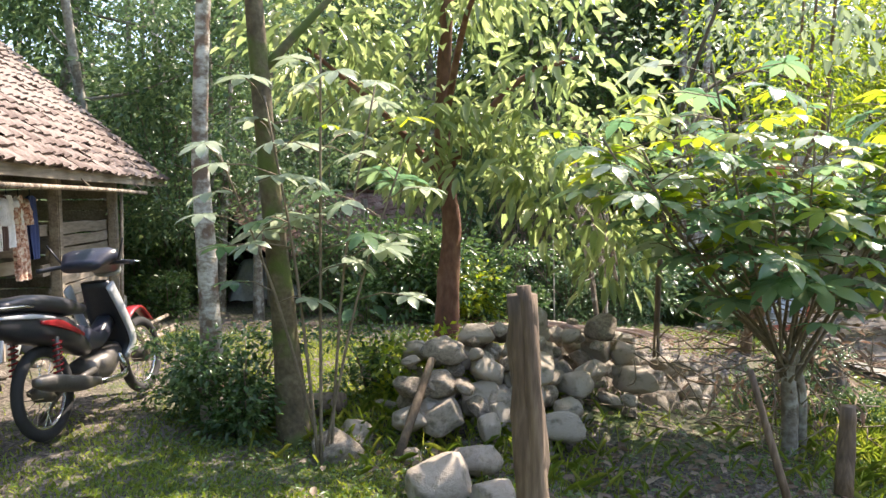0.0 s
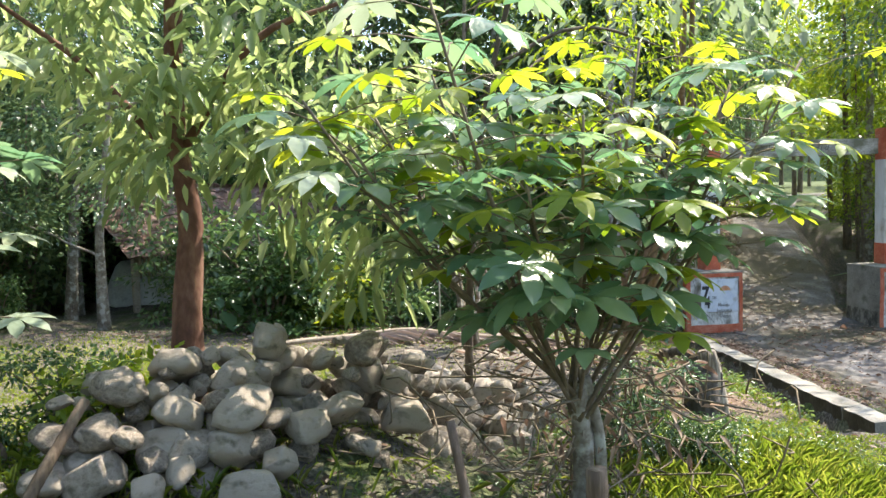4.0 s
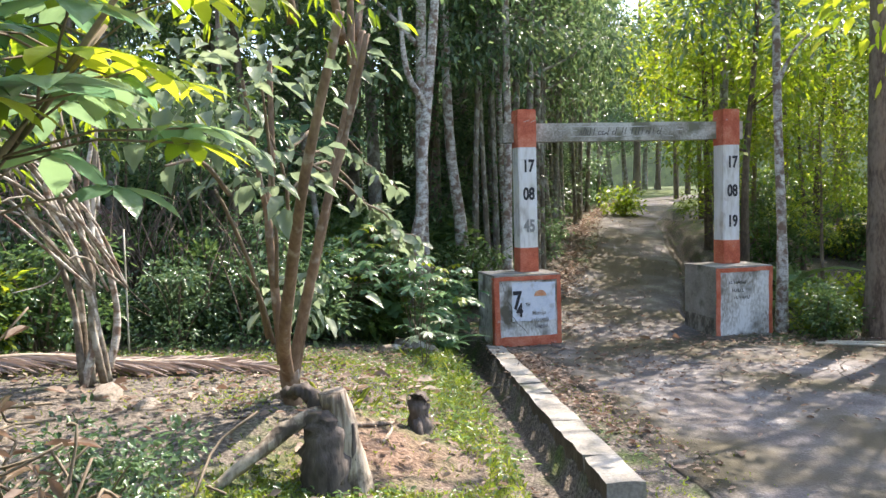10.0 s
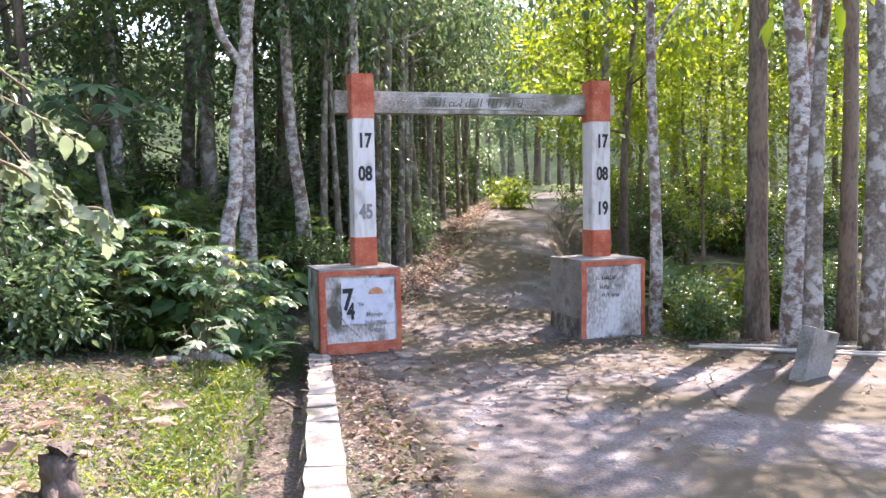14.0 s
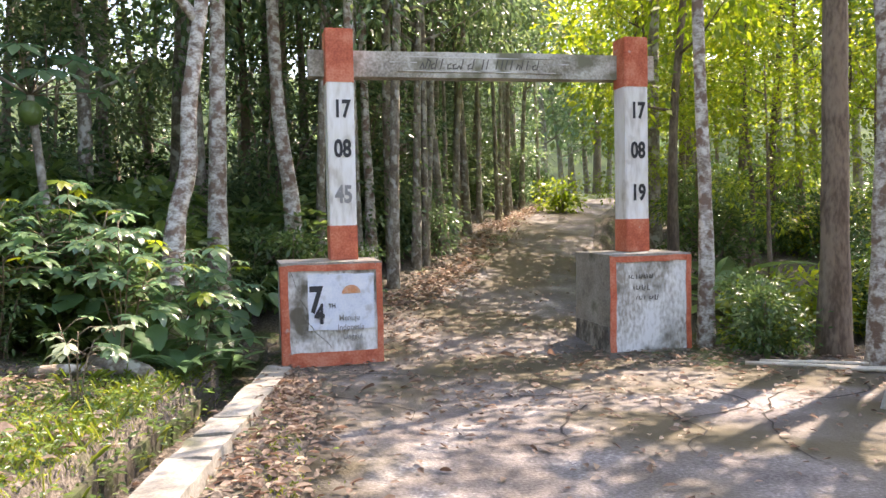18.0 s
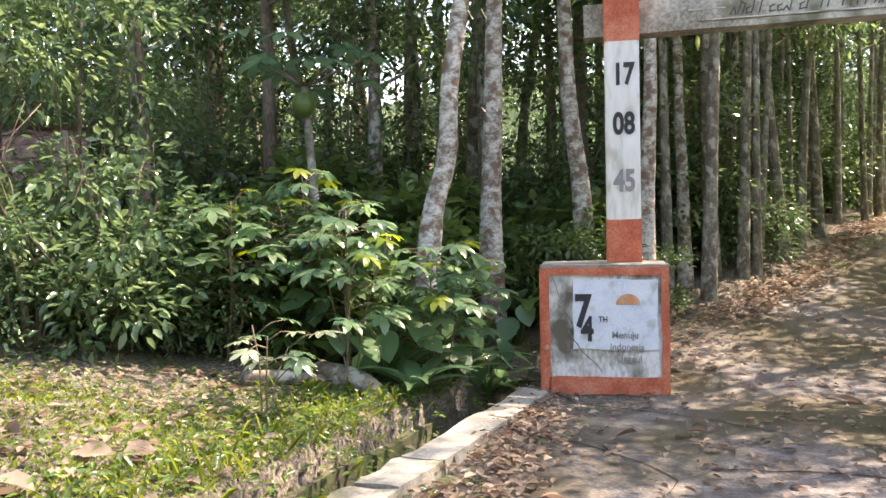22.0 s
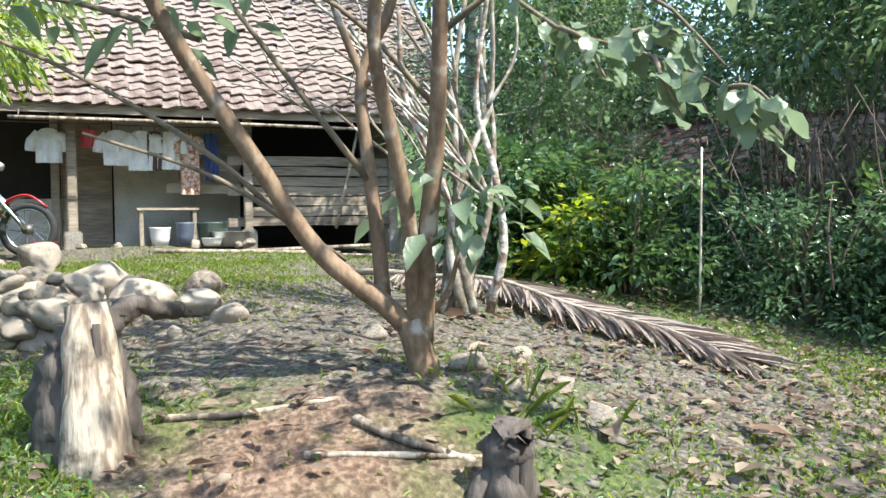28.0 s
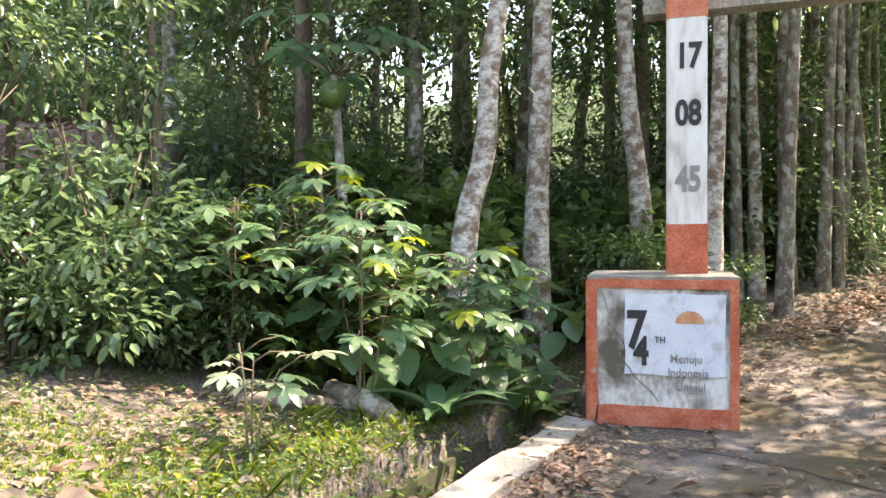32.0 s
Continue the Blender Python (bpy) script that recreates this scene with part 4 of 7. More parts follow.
for x, y, h, r in ((4.3, -2.2, 11, 0.12), (4.75, -1.4, 12, 0.1), (5.1, -2.7, 11, 0.15), (5.6, -0.6, 12, 0.11), (6.2, -2.0, 11, 0.12), (6.9, -0.4, 12, 0.12)):
    tree("roadside_tree", "dark brown straight tree at the roadside", [(0, 0, -0.2), (0.03, 0.02, h * 0.3), (rt.uniform(-0.2, 0.2), 0.05, h * 0.6), (rt.uniform(-0.3, 0.3), 0.1, h)], r, r * 0.5, BARK_LICHEN if r > 0.11 else BARK_BROWN,
         [], [((0, 0, h), (1.9, 1.9, 1.1)), ((0.4, 0.6, h * 0.72), (1.1, 1.1, 0.4)), ((-0.6, -0.5, h * 0.84), (1.2, 1.1, 0.4))], 1000, 0.12, LEAF_LIGHT, int(h * 10 + x * 7), at=pose(x, y, gz(x, y)))


# ---- bushes ----
def bush(seed, w, h, n, size, leaf, label, slim=0.5, stems=7, far=False, per=24, spread=0.13):
    rr = random.Random(seed)
    b = thing("bush", label, "bush", "bushes of the thicket")
    blobs = []
    for k in range(stems):
        a = k * 2.4 + rr.uniform(-0.5, 0.5)
        d = rr.uniform(0.2, 1.05) * w
        e = (math.cos(a) * d, math.sin(a) * d, h * rr.uniform(0.35, 1.05))
        tube("stem", [(0.04 * math.cos(a), 0.04 * math.sin(a), -0.1), (e[0] * 0.4, e[1] * 0.4, e[2] * 0.6), e], 0.022, 0.007, TWIG, b, 5, 6)
        blobs.append(((e[0], e[1], e[2] * 0.95), (w * rr.uniform(0.22, 0.42), w * rr.uniform(0.22, 0.42), h * rr.uniform(0.1, 0.2))))
        blobs.append(((e[0] * 0.9, e[1] * 0.9, e[2] * rr.uniform(0.25, 0.6)), (w * rr.uniform(0.25, 0.42), w * rr.uniform(0.25, 0.42), h * 0.15)))
    child(new("crown", crown_mesh("crown", blobs, n, size, leaf, seed, per=per, spread=spread, slim=slim, droop=0.12, far=far)), b)
    return b


bushes = [
    bush(41, 0.9, 1.75, 3600, 0.092, LEAF_SHRUB, "dense shrub with small glossy dark leaves", 0.46, 11, per=13, spread=0.105),
    bush(42, 0.8, 1.4, 2700, 0.1, LEAF_BUSH, "leafy green shrub of the thicket", 0.5, 9, per=14, spread=0.12),
    bush(43, 1.1, 3.2, 4600, 0.11, LEAF_DARK, "tall dark shrub with fine twigs", 0.5, 9, True),
    bush(44, 0.6, 0.9, 1300, 0.13, LEAF_LIGHT, "low light-green shrub of the thicket", 0.5, 7, True),
    bush(45, 0.9, 1.7, 1300, 0.2, LEAF_MID, "shrub with broad soft green leaves", 0.62),
]

for ob, (x, y) in zip(bushes, ((-5.0, -1.2), (-3.9, 4.4), (-12.2, 1.0), (6.2, 12.4), (-4.4, 2.6))):
    ob.matrix_basis = pose(x, y, gz(x, y) - 0.05)


def bush_copy(k, x, y, s=1.0, sz=None):
    return plant_copy(bushes[k], x, y, s, rt.uniform(0, 6.28), sz or s)


for k, x, y, s in ((0, -5.3, -1.7, 0.62), (0, -6.1, -1.9, 0.62), (1, -6.0, -0.9, 0.9), (0, -7.0, -1.6, 0.6), (1, -7.3, -2.6, 0.8), (1, -8.4, -2.3, 1.0), (1, -8.6, -3.1, 1.0), (3, -7.9, -2.9, 0.8), (1, -5.4, -1.0, 0.6), (0, -6.9, -0.6, 0.6), (1, -4.9, -0.5, 0.9), (2, -9.7, -1.6, 0.8), (0, -4.7, -0.9, 0.6),
                   (2, -7.5, 0.05, 0.78), (2, -8.2, -0.9, 0.72), (4, -4.0, -0.3, 0.7), (1, -4.6, 0.0, 0.9), (1, -6.2, 0.3, 0.8), (1, -7.2, 0.4, 0.7), (2, -12.2, -0.6, 1.1), (4, -3.6, 1.9, 0.9), (4, -3.0, 3.0, 1.0),
                   (4, -2.2, 3.4, 0.9), (1, -1.7, 2.4, 0.8), (1, -1.2, 5.6, 0.8), (1, -0.4, 7.4, 0.8), (3, 0.9, 8.8, 1.0), (3, 2.3, 11.6, 1.0), (3, 3.4, 13.6, 1.2), (3, 4.8, 16.6, 1.3), (1, -2.6, 6.0, 1.2), (2, -4.8, 3.6, 1.1), (2, -6.8, 3.6, 1.2), (2, -8.8, 4.6, 1.3), (2, -11.2, 4.2, 1.3), (2, -13.5, 2.0, 1.2), (2, -14.4, 4.0, 1.3),
                   (3, 4.3, 5.4, 1.0), (3, 5.6, 8.0, 1.1), (1, 6.8, 10.0, 1.0), (3, 8.4, 13.0, 1.2), (3, 10.6, 18.2, 1.4), (1, 4.9, 3.2, 0.9), (1, 6.4, 5.6, 0.8), (3, 8.6, 7.6, 1.0), (3, 7.6, 4.4, 0.8), (1, 9.2, 3.4, 0.8), (3, 11.2, 9.4, 1.1), (3, 10.4, 6.2, 0.9), (1, 6.0, 1.0, 0.8), (3, 13, 12.5, 1.2)):
    bush_copy(k, x, y, s)

for x, y, k, q in ((-5.4, 2.6, 1, 0.8), (-7.6, 3.2, 0, 0.95), (-4.4, 3.6, 0, 0.85), (-6.0, 4.0, 1, 0.9), (-10.7, -2.3, 3, 0.62), (-11.4, -1.4, 3, 0.7), (-11.6, -0.4, 0, 0.6), (-13.2, -0.6, 3, 1.1), (-14.8, 1.6, 3, 1.3), (-12.4, 1.2, 3, 1.1), (-16.2, -0.4, 3, 1.4), (-17.5, 3.0, 3, 1.5), (-11.6, 3.0, 0, 1.1), (3.3, 4.2, 2, 0.9), (4.5, 7.2, 2, 1.0), (6.0, 9.8, 1, 0.8), (7.7, 13.2, 2, 1.0), (-18.2, -7.5, 3, 1.4)):
    plant_copy(protos[k], x, y, q, rt.uniform(0, 6.28))
for x, y, q in ((4.7, 1.4, 0.42), (5.5, 3.0, 0.55), (6.6, 1.6, 0.5), (3.9, 3.5, 0.4), (7.6, 3.4, 0.65), (5.0, 5.2, 0.6), (8.6, 1.2, 0.6), (6.4, 6.0, 0.7), (9.5, 3.0, 0.75)):
    plant_copy(protos[2], x, y, q, rt.uniform(0, 6.28))
for k, x, y, q in ((3, 4.4, 0.2, 0.9), (1, 5.0, -0.4, 0.8), (3, 5.8, 0.4, 1.0), (1, 3.0, -0.7, 0.62), (3, 3.35, -0.2, 0.7), (3, -4.3, 0.3, 0.9), (4, -3.9, -0.3, 0.6), (1, -12.6, -1.2, 0.8), (0, -13.2, 0.2, 1.0), (1, -11.9, -2.4, 0.5)):
    bush_copy(k, x, y, q)
ru = random.Random(50)
for k in range(46):
    u = ru.random()
    o = ru.choice((-1, -1, 1)) * ru.uniform(1.9, 4.6)
    i = min(6, int(1 + u * 6))
    (ax, ay), (bx, by) = ROAD_MID[i], ROAD_MID[i + 1]
    w = ru.random()
    x, y = ax + (bx - ax) * w + o, ay + (by - ay) * w - o * 0.4
    if y > 1.6 and abs(float(road_off(x, y))) > 1.75:
        bush_copy(ru.choice((1, 3)) if o > 0 else ru.choice((0, 1, 1)), x, y, ru.uniform(0.6, 1.1))
for k in range(26):
    i = 2 + k % 4
    (ax, ay), (bx, by) = ROAD_MID[i], ROAD_MID[i + 1]
    w, o = ru.random(), ru.uniform(2.3, 3.8)
    bush_copy(ru.choice((2, 0, 2)), ax + (bx - ax) * w - o * 0.9, ay + (by - ay) * w + o * 0.45, ru.uniform(0.7, 1.1))
for k in range(44):
    x, y = ru.uniform(5.5, 17), ru.uniform(1.5, 18)
    if float(road_off(x, y)) > 2.0:
        bush_copy(ru.choice((1, 3, 3)), x, y, ru.uniform(0.6, 1.1))
for k in range(30):
    x, y = ru.uniform(-15, -1), ru.uniform(4, 14)
    bush_copy(ru.choice((1, 1, 0)), x, y, ru.uniform(0.9, 1.4))
for k in range(44):
    a = k / 44 * 6.283
    r = ru.uniform(30, 46)
    x, y = -2 + r * math.cos(a), 2 + r * math.sin(a)
    if abs(float(road_off(x, y))) > 3:
        plant_copy(protos[5], x, y, ru.uniform(1.4, 2.0), a * 3)


# ---- broad-leaved plants ----
def palm_leaf_mesh(name, lobes, length, width, seed, mat=None):
    """A palmate leaf: long lobes fanned from one point, drooping at the tips."""
    rr = np.random.default_rng(seed)
    a = np.linspace(-2.3, 2.3, lobes) + rr.normal(0, 0.06, lobes)
    L = length * (1 - 0.13 * np.abs(a)) * rr.uniform(0.9, 1.1, lobes)
    verts, faces = [], []
    for k in range(lobes):
        d, s = Vector((math.cos(a[k]), math.sin(a[k]), 0)), Vector((-math.sin(a[k]), math.cos(a[k]), 0))
        b = len(verts)
        rows = ((0.0, 0.12, 0.0), (0.3, 0.62, 0.015), (0.58, 1.0, -0.05), (0.82, 0.66, -0.16), (1.0, 0.0, -0.3))
        dr = rr.uniform(0.3, 1.1)
        for u, w, z in rows:
            c = d * (L[k] * u) + Vector((0, 0, z * length * dr))
            h = s * (width * w * 0.5)
            verts += [c - h + Vector((0, 0, 0.05 * width)), c, c + h + Vector((0, 0, 0.05 * width))]
        for r in range(4):
            q = b + r * 3
            faces += [(q, q + 3, q + 4, q + 1), (q + 1, q + 4, q + 5, q + 2)]
    me = bpy.data.meshes.new(name)
    me.from_pydata([tuple(v) for v in verts], [], faces)
    me.materials.append(mat or LEAF_CASSAVA)
    me.polygons.foreach_set("use_smooth", [True] * len(me.polygons))
    return me


PALMATE = [palm_leaf_mesh("leaf", 7, 0.17, 0.066, 3), palm_leaf_mesh("leaf", 7, 0.155, 0.062, 4), palm_leaf_mesh("leaf", 6, 0.16, 0.068, 5), palm_leaf_mesh("leaf", 7, 0.19, 0.068, 6)]
PALM_BACKLIT = [palm_leaf_mesh("leaf", 7, 0.16, 0.056, 8, LEAF_LIGHT), palm_leaf_mesh("leaf", 6, 0.14, 0.052, 9, LEAF_LIGHT)]
# leaves with glare in their colour; pale sets how many a plant gets
PALM_GLARE = [palm_leaf_mesh("leaf", 6, 0.165, 0.066, 7, LEAF_GLARE)]


def cassava(label, foot, stems, seed, per=9, scale=1.0, bright=0.35, name="cassava_plant", fork=0.0, pale=0.0):
    """Thin stems that fork, each with a tier of long-stalked palmate leaves. stems: end points relative to the foot."""
    rr = random.Random(seed)
    t = thing(name, label, "plant", at=pose(*foot))
    pv, pf = [], []
    if fork:
        tube("trunk", [(0, 0, -0.15), (0.03, 0.02, fork * 0.5), (0, 0, fork + 0.04)], 0.06, 0.045, BARK_LICHEN, t, 9, 9, 0.25, 0.3)
        tube("trunk", [(0.1, 0.03, -0.15), (0.12, 0.02, fork * 0.5), (0.04, 0, fork + 0.08)], 0.035, 0.03, BARK_LICHEN, t, 8, 9, 0.25, 0.3)
    for e in stems:
        e = Vector(e)
        mid = Vector((e.x * 0.6, e.y * 0.6, fork + (e.z - fork) * 0.5)) if fork else Vector((e.x * 0.45, e.y * 0.45, e.z * 0.55))
        start = Vector((rr.uniform(-0.05, 0.05), rr.uniform(-0.05, 0.05), fork * rr.uniform(0.75, 1) - (0 if fork else 0.1)))
        tube("stem", [tuple(start), tuple(mid), tuple(e)], 0.0095 * scale, 0.005 * scale, TWIG, t, 6, 9)
        curve = spline([tuple(start), tuple(mid), tuple(e)], 30)
        for k in range(per):
            u = (0.5 if fork else 0.45) + (0.5 if fork else 0.55) * (k + rr.random()) / per
            q = curve[min(29, int(u * 29))]
            a = k * 2.4 + rr.uniform(-0.5, 0.5)
            ln = rr.uniform(0.16, 0.38) * scale
            tip = q + Vector((math.cos(a) * ln, math.sin(a) * ln, rr.uniform(0.0, 0.14) * scale))
            v, f = tube_data([q, q.lerp(tip, 0.5) + Vector((0, 0, 0.03)), tip], [0.004, 0.0035, 0.003], 4)
            o = len(pv)
            pv += v
            pf += [tuple(i + o for i in ff) for ff in f]
            # upper leaves take a lighter yellow-green, colouring in sun from behind
            top = u > 1 - bright
            me = rr.choice(PALM_GLARE if rr.random() < pale else PALM_BACKLIT if top and rr.random() < 0.6 else PALMATE)
            ob = new("leaf", me)
            ob.parent = t
            s = rr.uniform(0.75, 1.2) * scale
            ob.matrix_local = Matrix.Translation(tip) @ Euler((rr.uniform(-0.28, 0.28), rr.uniform(-0.1, 0.42), a)).to_matrix().to_4x4() @ Matrix.Diagonal((s, s, s, 1))
    child(mesh_ob("leaf_stalk", pv, pf, TWIG, True), t)
    return t


rc = random.Random(77)
big = []
for k in range(15):
    x_ = -1.45 + 2.85 * (k + 0.5) / 15 + rc.uniform(-0.1, 0.1)
    if k in (3, 7, 9):
        big.append((x_ * 0.6, rc.uniform(-0.5, 0.1), rc.uniform(1.1, 1.4)))
    big.append((x_, rc.uniform(-0.55, 0.45) * (1.2 - 0.4 * abs(x_)), (rc.uniform(1.25, 2.5) if k % 2 else rc.uniform(1.9, 2.55)) if x_ < 0.3 else rc.uniform(1.75, 2.5)))
cassava("large cassava plant with broad palmate green leaves", (-6.62, -8.75, gz(-6.62, -8.75)), big, 61, 15, 1.3, 0.34, fork=0.62, pale=0.07)
cassava("slim cassava plant with leaves whitened as if glaring in the sun", (-9.62, -9.1, gz(-9.62, -9.1)), [(0.05, -0.05, 2.3), (0.5, 0.05, 1.75), (-0.5, -0.05, 1.75), (-0.25, -0.1, 2.05), (0.35, 0.1, 2.15)], 63, 8, 1.1, 0.2, pale=0.8)
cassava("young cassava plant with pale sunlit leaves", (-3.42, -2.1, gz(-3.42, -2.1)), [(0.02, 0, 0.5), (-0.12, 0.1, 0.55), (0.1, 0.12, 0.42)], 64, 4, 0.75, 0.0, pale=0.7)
for x, y, h, s in ((-3.3, -0.9, 1.3, 65), (-3.75, -0.5, 1.5, 66), (-2.75, -0.3, 1.1, 67), (-4.2, -0.9, 1.2, 68)):
    cassava("leafy cassava plant at the edge of the wood", (x, y, gz(x, y)), [(0, 0, h), (0.3, 0.1, h * 0.85), (-0.3, 0.1, h * 0.9), (0.1, -0.25, h * 0.7), (-0.15, 0.3, h)], s, 12, 0.95, 0.06)


def strap_plant(seed, n, length, width, label, mat, name="broad_leaf_plant", up=0.9):
    """A clump of long arching leaves from the ground."""
    rng = np.random.default_rng(seed)
    t = thing(name, label, "plant", "broad-leaved plants")
    for k in range(n):
        a = k * 2.4 + rng.uniform(-0.3, 0.3)
        L, el = length * rng.uniform(0.7, 1.15), up * rng.uniform(0.7, 1.2)
        vv, ff = [], []
        for i in range(9):
            u = i / 8
            r = L * (u * math.cos(el) + 0.45 * u * u)
            z = L * (u * math.sin(el) - 0.55 * u * u)
            w = width * (0.12 + math.sin(min(1, u * 1.08) * math.pi) ** 0.8) * (0.18 if u < 0.22 else 1)
            c = Vector((math.cos(a) * r, math.sin(a) * r, z))
            sd = Vector((-math.sin(a), math.cos(a), 0)) * w * 0.5
            vv += [c - sd + Vector((0, 0, w * 0.12)), c, c + sd + Vector((0, 0, w * 0.12))]
        for i in range(8):
            q = i * 3
            ff += [(q, q + 3, q + 4, q + 1), (q + 1, q + 4, q + 5, q + 2)]
        child(mesh_ob("leaf", vv, ff, mat, True), t)
    return t


BANANA = strap_plant(71, 7, 1.6, 0.36, "young banana plant with long drooping leaves", LEAF_MID)
GINGER = strap_plant(72, 12, 0.75, 0.13, "clump of upright green lance leaves", LEAF_BROAD, up=1.2)
FERN = strap_plant(73, 9, 0.4, 0.05, "low clump of green ferny leaves", LEAF_LIGHT, up=0.8)


def put(ob, x, y, s=1.0, turn=0.0):
    ob.matrix_basis = Matrix.Translation((x, y, gz(x, y) - 0.02)) @ Euler((0, 0, turn)).to_matrix().to_4x4() @ Matrix.Diagonal((s, s, s, 1))


put(BANANA, -2.3, 2.6, 1.0)
for x, y, s in ((-3.2, 2.6, 1.0), (3.9, 1.0, 0.8), (4.4, 2.0, 1.0), (-4.6, 1.7, 1.2), (4.9, 0.6, 0.9), (-1.9, 3.9, 0.8)):
    plant_copy(BANANA, x, y, s, rt.uniform(0, 6))
put(GINGER, -2.85, -0.7, 0.9)
for x, y, s in ((-2.7, 0.3, 1.0), (-3.1, -0.2, 1.1), (-2.55, 1.0, 1.0), (-3.5, 0.5, 1.2), (-8.3, -3.4, 0.7), (-4.62, -5.0, 0.18), (-0.9, 4.6, 0.7), (-1.2, 3.9, 0.8)):
    plant_copy(GINGER, x, y, s, rt.uniform(0, 6))
put(FERN, -5.6, -7.3, 1.0)
for k in range(70):
    x, y = rt.choice([(-5.2, -8.0), (-5.6, -7.2), (-8.6, -10.2), (-7.0, -9.6), (-4.9, -7.6), (-9.9, -8.8), (-9.4, -9.6), (-7.9, -8.8), (-7.3, -8.5), (-6.9, -8.9)])
    plant_copy(FERN, x + rt.gauss(0, 0.55), y + rt.gauss(0, 0.45), rt.uniform(0.25, 0.6), rt.uniform(0, 6))

def taro(seed, n, label):
    """A clump of broad drooping leaves on long stalks."""
    rr = random.Random(seed)
    t = thing("broad_leaf_plant", label, "plant", "broad-leaved plants")
    for k in range(n):
        a = k * 2.4 + rr.uniform(-0.4, 0.4)
        h, r = rr.uniform(0.3, 0.85), rr.uniform(0.12, 0.42)
        tip = Vector((math.cos(a) * r, math.sin(a) * r, h))
        tube("leaf_stalk", [(0.02 * math.cos(a), 0.02 * math.sin(a), -0.05), (tip.x * 0.35, tip.y * 0.35, h * 0.65), tuple(tip)], 0.008, 0.005, LEAF_MID, t, 5, 6)
        ob = child(new("leaf", TARO_LEAF[k % 3]), t)
        q = rr.uniform(0.7, 1.15)
        ob.matrix_local = Matrix.Translation(tip) @ Euler((rr.gauss(0, 0.25), rr.uniform(0.2, 0.75), a)).to_matrix().to_4x4() @ Matrix.Diagonal((q, q, q, 1))
    return t


def ovate_leaf(name, length, width, seed, mat):
    """A broad pointed leaf with a folded midrib, curling down to its tip."""
    rr = random.Random(seed)
    vv, ff = [], []
    for u, w in ((0.0, 0.06), (0.18, 0.72), (0.42, 1.0), (0.68, 0.8), (0.88, 0.38), (1.0, 0.0)):
        z = -0.22 * length * u * u + 0.01 * rr.uniform(-1, 1)
        h = width * w * 0.5
        vv += [(length * u, -h, z + 0.18 * h + rr.uniform(-0.004, 0.004)), (length * u, 0, z), (length * u, h, z + 0.18 * h + rr.uniform(-0.004, 0.004))]
    for r in range(5):
        q = r * 3
        ff += [(q, q + 3, q + 4, q + 1), (q + 1, q + 4, q + 5, q + 2)]
    me = bpy.data.meshes.new(name)
    me.from_pydata(vv, [], ff)
    me.materials.append(mat)
    me.polygons.foreach_set("use_smooth", [True] * len(me.polygons))
    return me


TARO_LEAF = [ovate_leaf("leaf", 0.26 + 0.03 * k, 0.2 + 0.02 * k, 20 + k, LEAF_BROAD) for k in range(3)]
TARO = taro(74, 11, "clump of broad soft green leaves on long stalks")
put(TARO, -3.55, -0.55, 1.0)
for x, y, q in ((-3.1, -0.5, 0.9), (-3.9, 0.1, 1.1), (-3.3, 0.2, 1.2), (-2.8, 0.2, 0.9), (-4.4, -0.5, 0.9), (-2.5, 0.7, 0.8), (-4.5, 0.6, 1.1), (-3.0, 1.1, 1.2), (-5.3, -0.3, 0.9), (-2.3, 1.7, 0.9), (3.6, 0.4, 0.9), (4.2, 1.2, 1.0), (-8.0, -2.9, 0.7), (-9.2, -3.2, 0.8)):
    plant_copy(TARO, x, y, q, rt.uniform(0, 6))
# thin stems of the thicket; their unseen crowns are added to shade the bushes
for x, y, h, sd in ((-5.6, 0.1, 7.4, 101), (-7.5, 0.5, 7.0, 102)):
    tree("thicket_tree", "thin brown-stemmed tree in the thicket with an added shading crown", [(0, 0, -0.2), (0.08, 0.02, 1.6), (-0.05, 0.1, 3.6), (0.1, 0.15, h)], 0.05, 0.025, BARK_BROWN,
         [([(0.0, 0.1, h * 0.62), (0.5, 0.2, h * 0.75), (0.9, 0.1, h * 0.82)], 0.02, 0.008)], [((0.1, 0.15, h * 0.95), (1.2, 1.2, 0.7)), ((0.9, 0.1, h * 0.84), (0.9, 0.9, 0.45)), ((-0.7, -0.2, h * 0.8), (0.9, 0.9, 0.4))], 1700, 0.13, LEAF_DARK, sd, 0.48, at=pose(x, y, gz(x, y)), far=True)

for x, y, sd in ((-6.7, -0.9, 111), (-7.7, -0.7, 112), (-5.9, -0.3, 113)):
    rs = random.Random(sd)
    limbs = []
    for k in range(9):
        a, w, h = k * 2.4 + rs.uniform(-0.4, 0.4), rs.uniform(0.3, 0.9), rs.uniform(1.5, 2.5)
        limbs.append(([(0.02 * k, 0, 0.5 + 0.05 * k), (math.cos(a) * w * 0.4, math.sin(a) * w * 0.4, 0.5 + h * 0.4), (math.cos(a) * w, math.sin(a) * w, 0.3 + h)], 0.013, 0.004))
    tree("twiggy_shrub", "tall twiggy dark shrub in front of the shed", [(0, 0, -0.2), (0.05, 0.02, 0.6), (-0.03, 0.05, 1.5), (0.06, 0.0, 2.6)], 0.028, 0.01, BARK_BROWN, limbs,
         [((q[0][2][0], q[0][2][1], q[0][2][2]), (0.3, 0.3, 0.22)) for q in limbs] + [((0, 0, 2.5), (0.4, 0.4, 0.3)), ((0.1, 0, 2.9), (0.7, 0.7, 0.35))], 2000, 0.09, LEAF_DARK, sd, 0.46, at=pose(x, y, gz(x, y)), spread=0.16, droop=0.25)

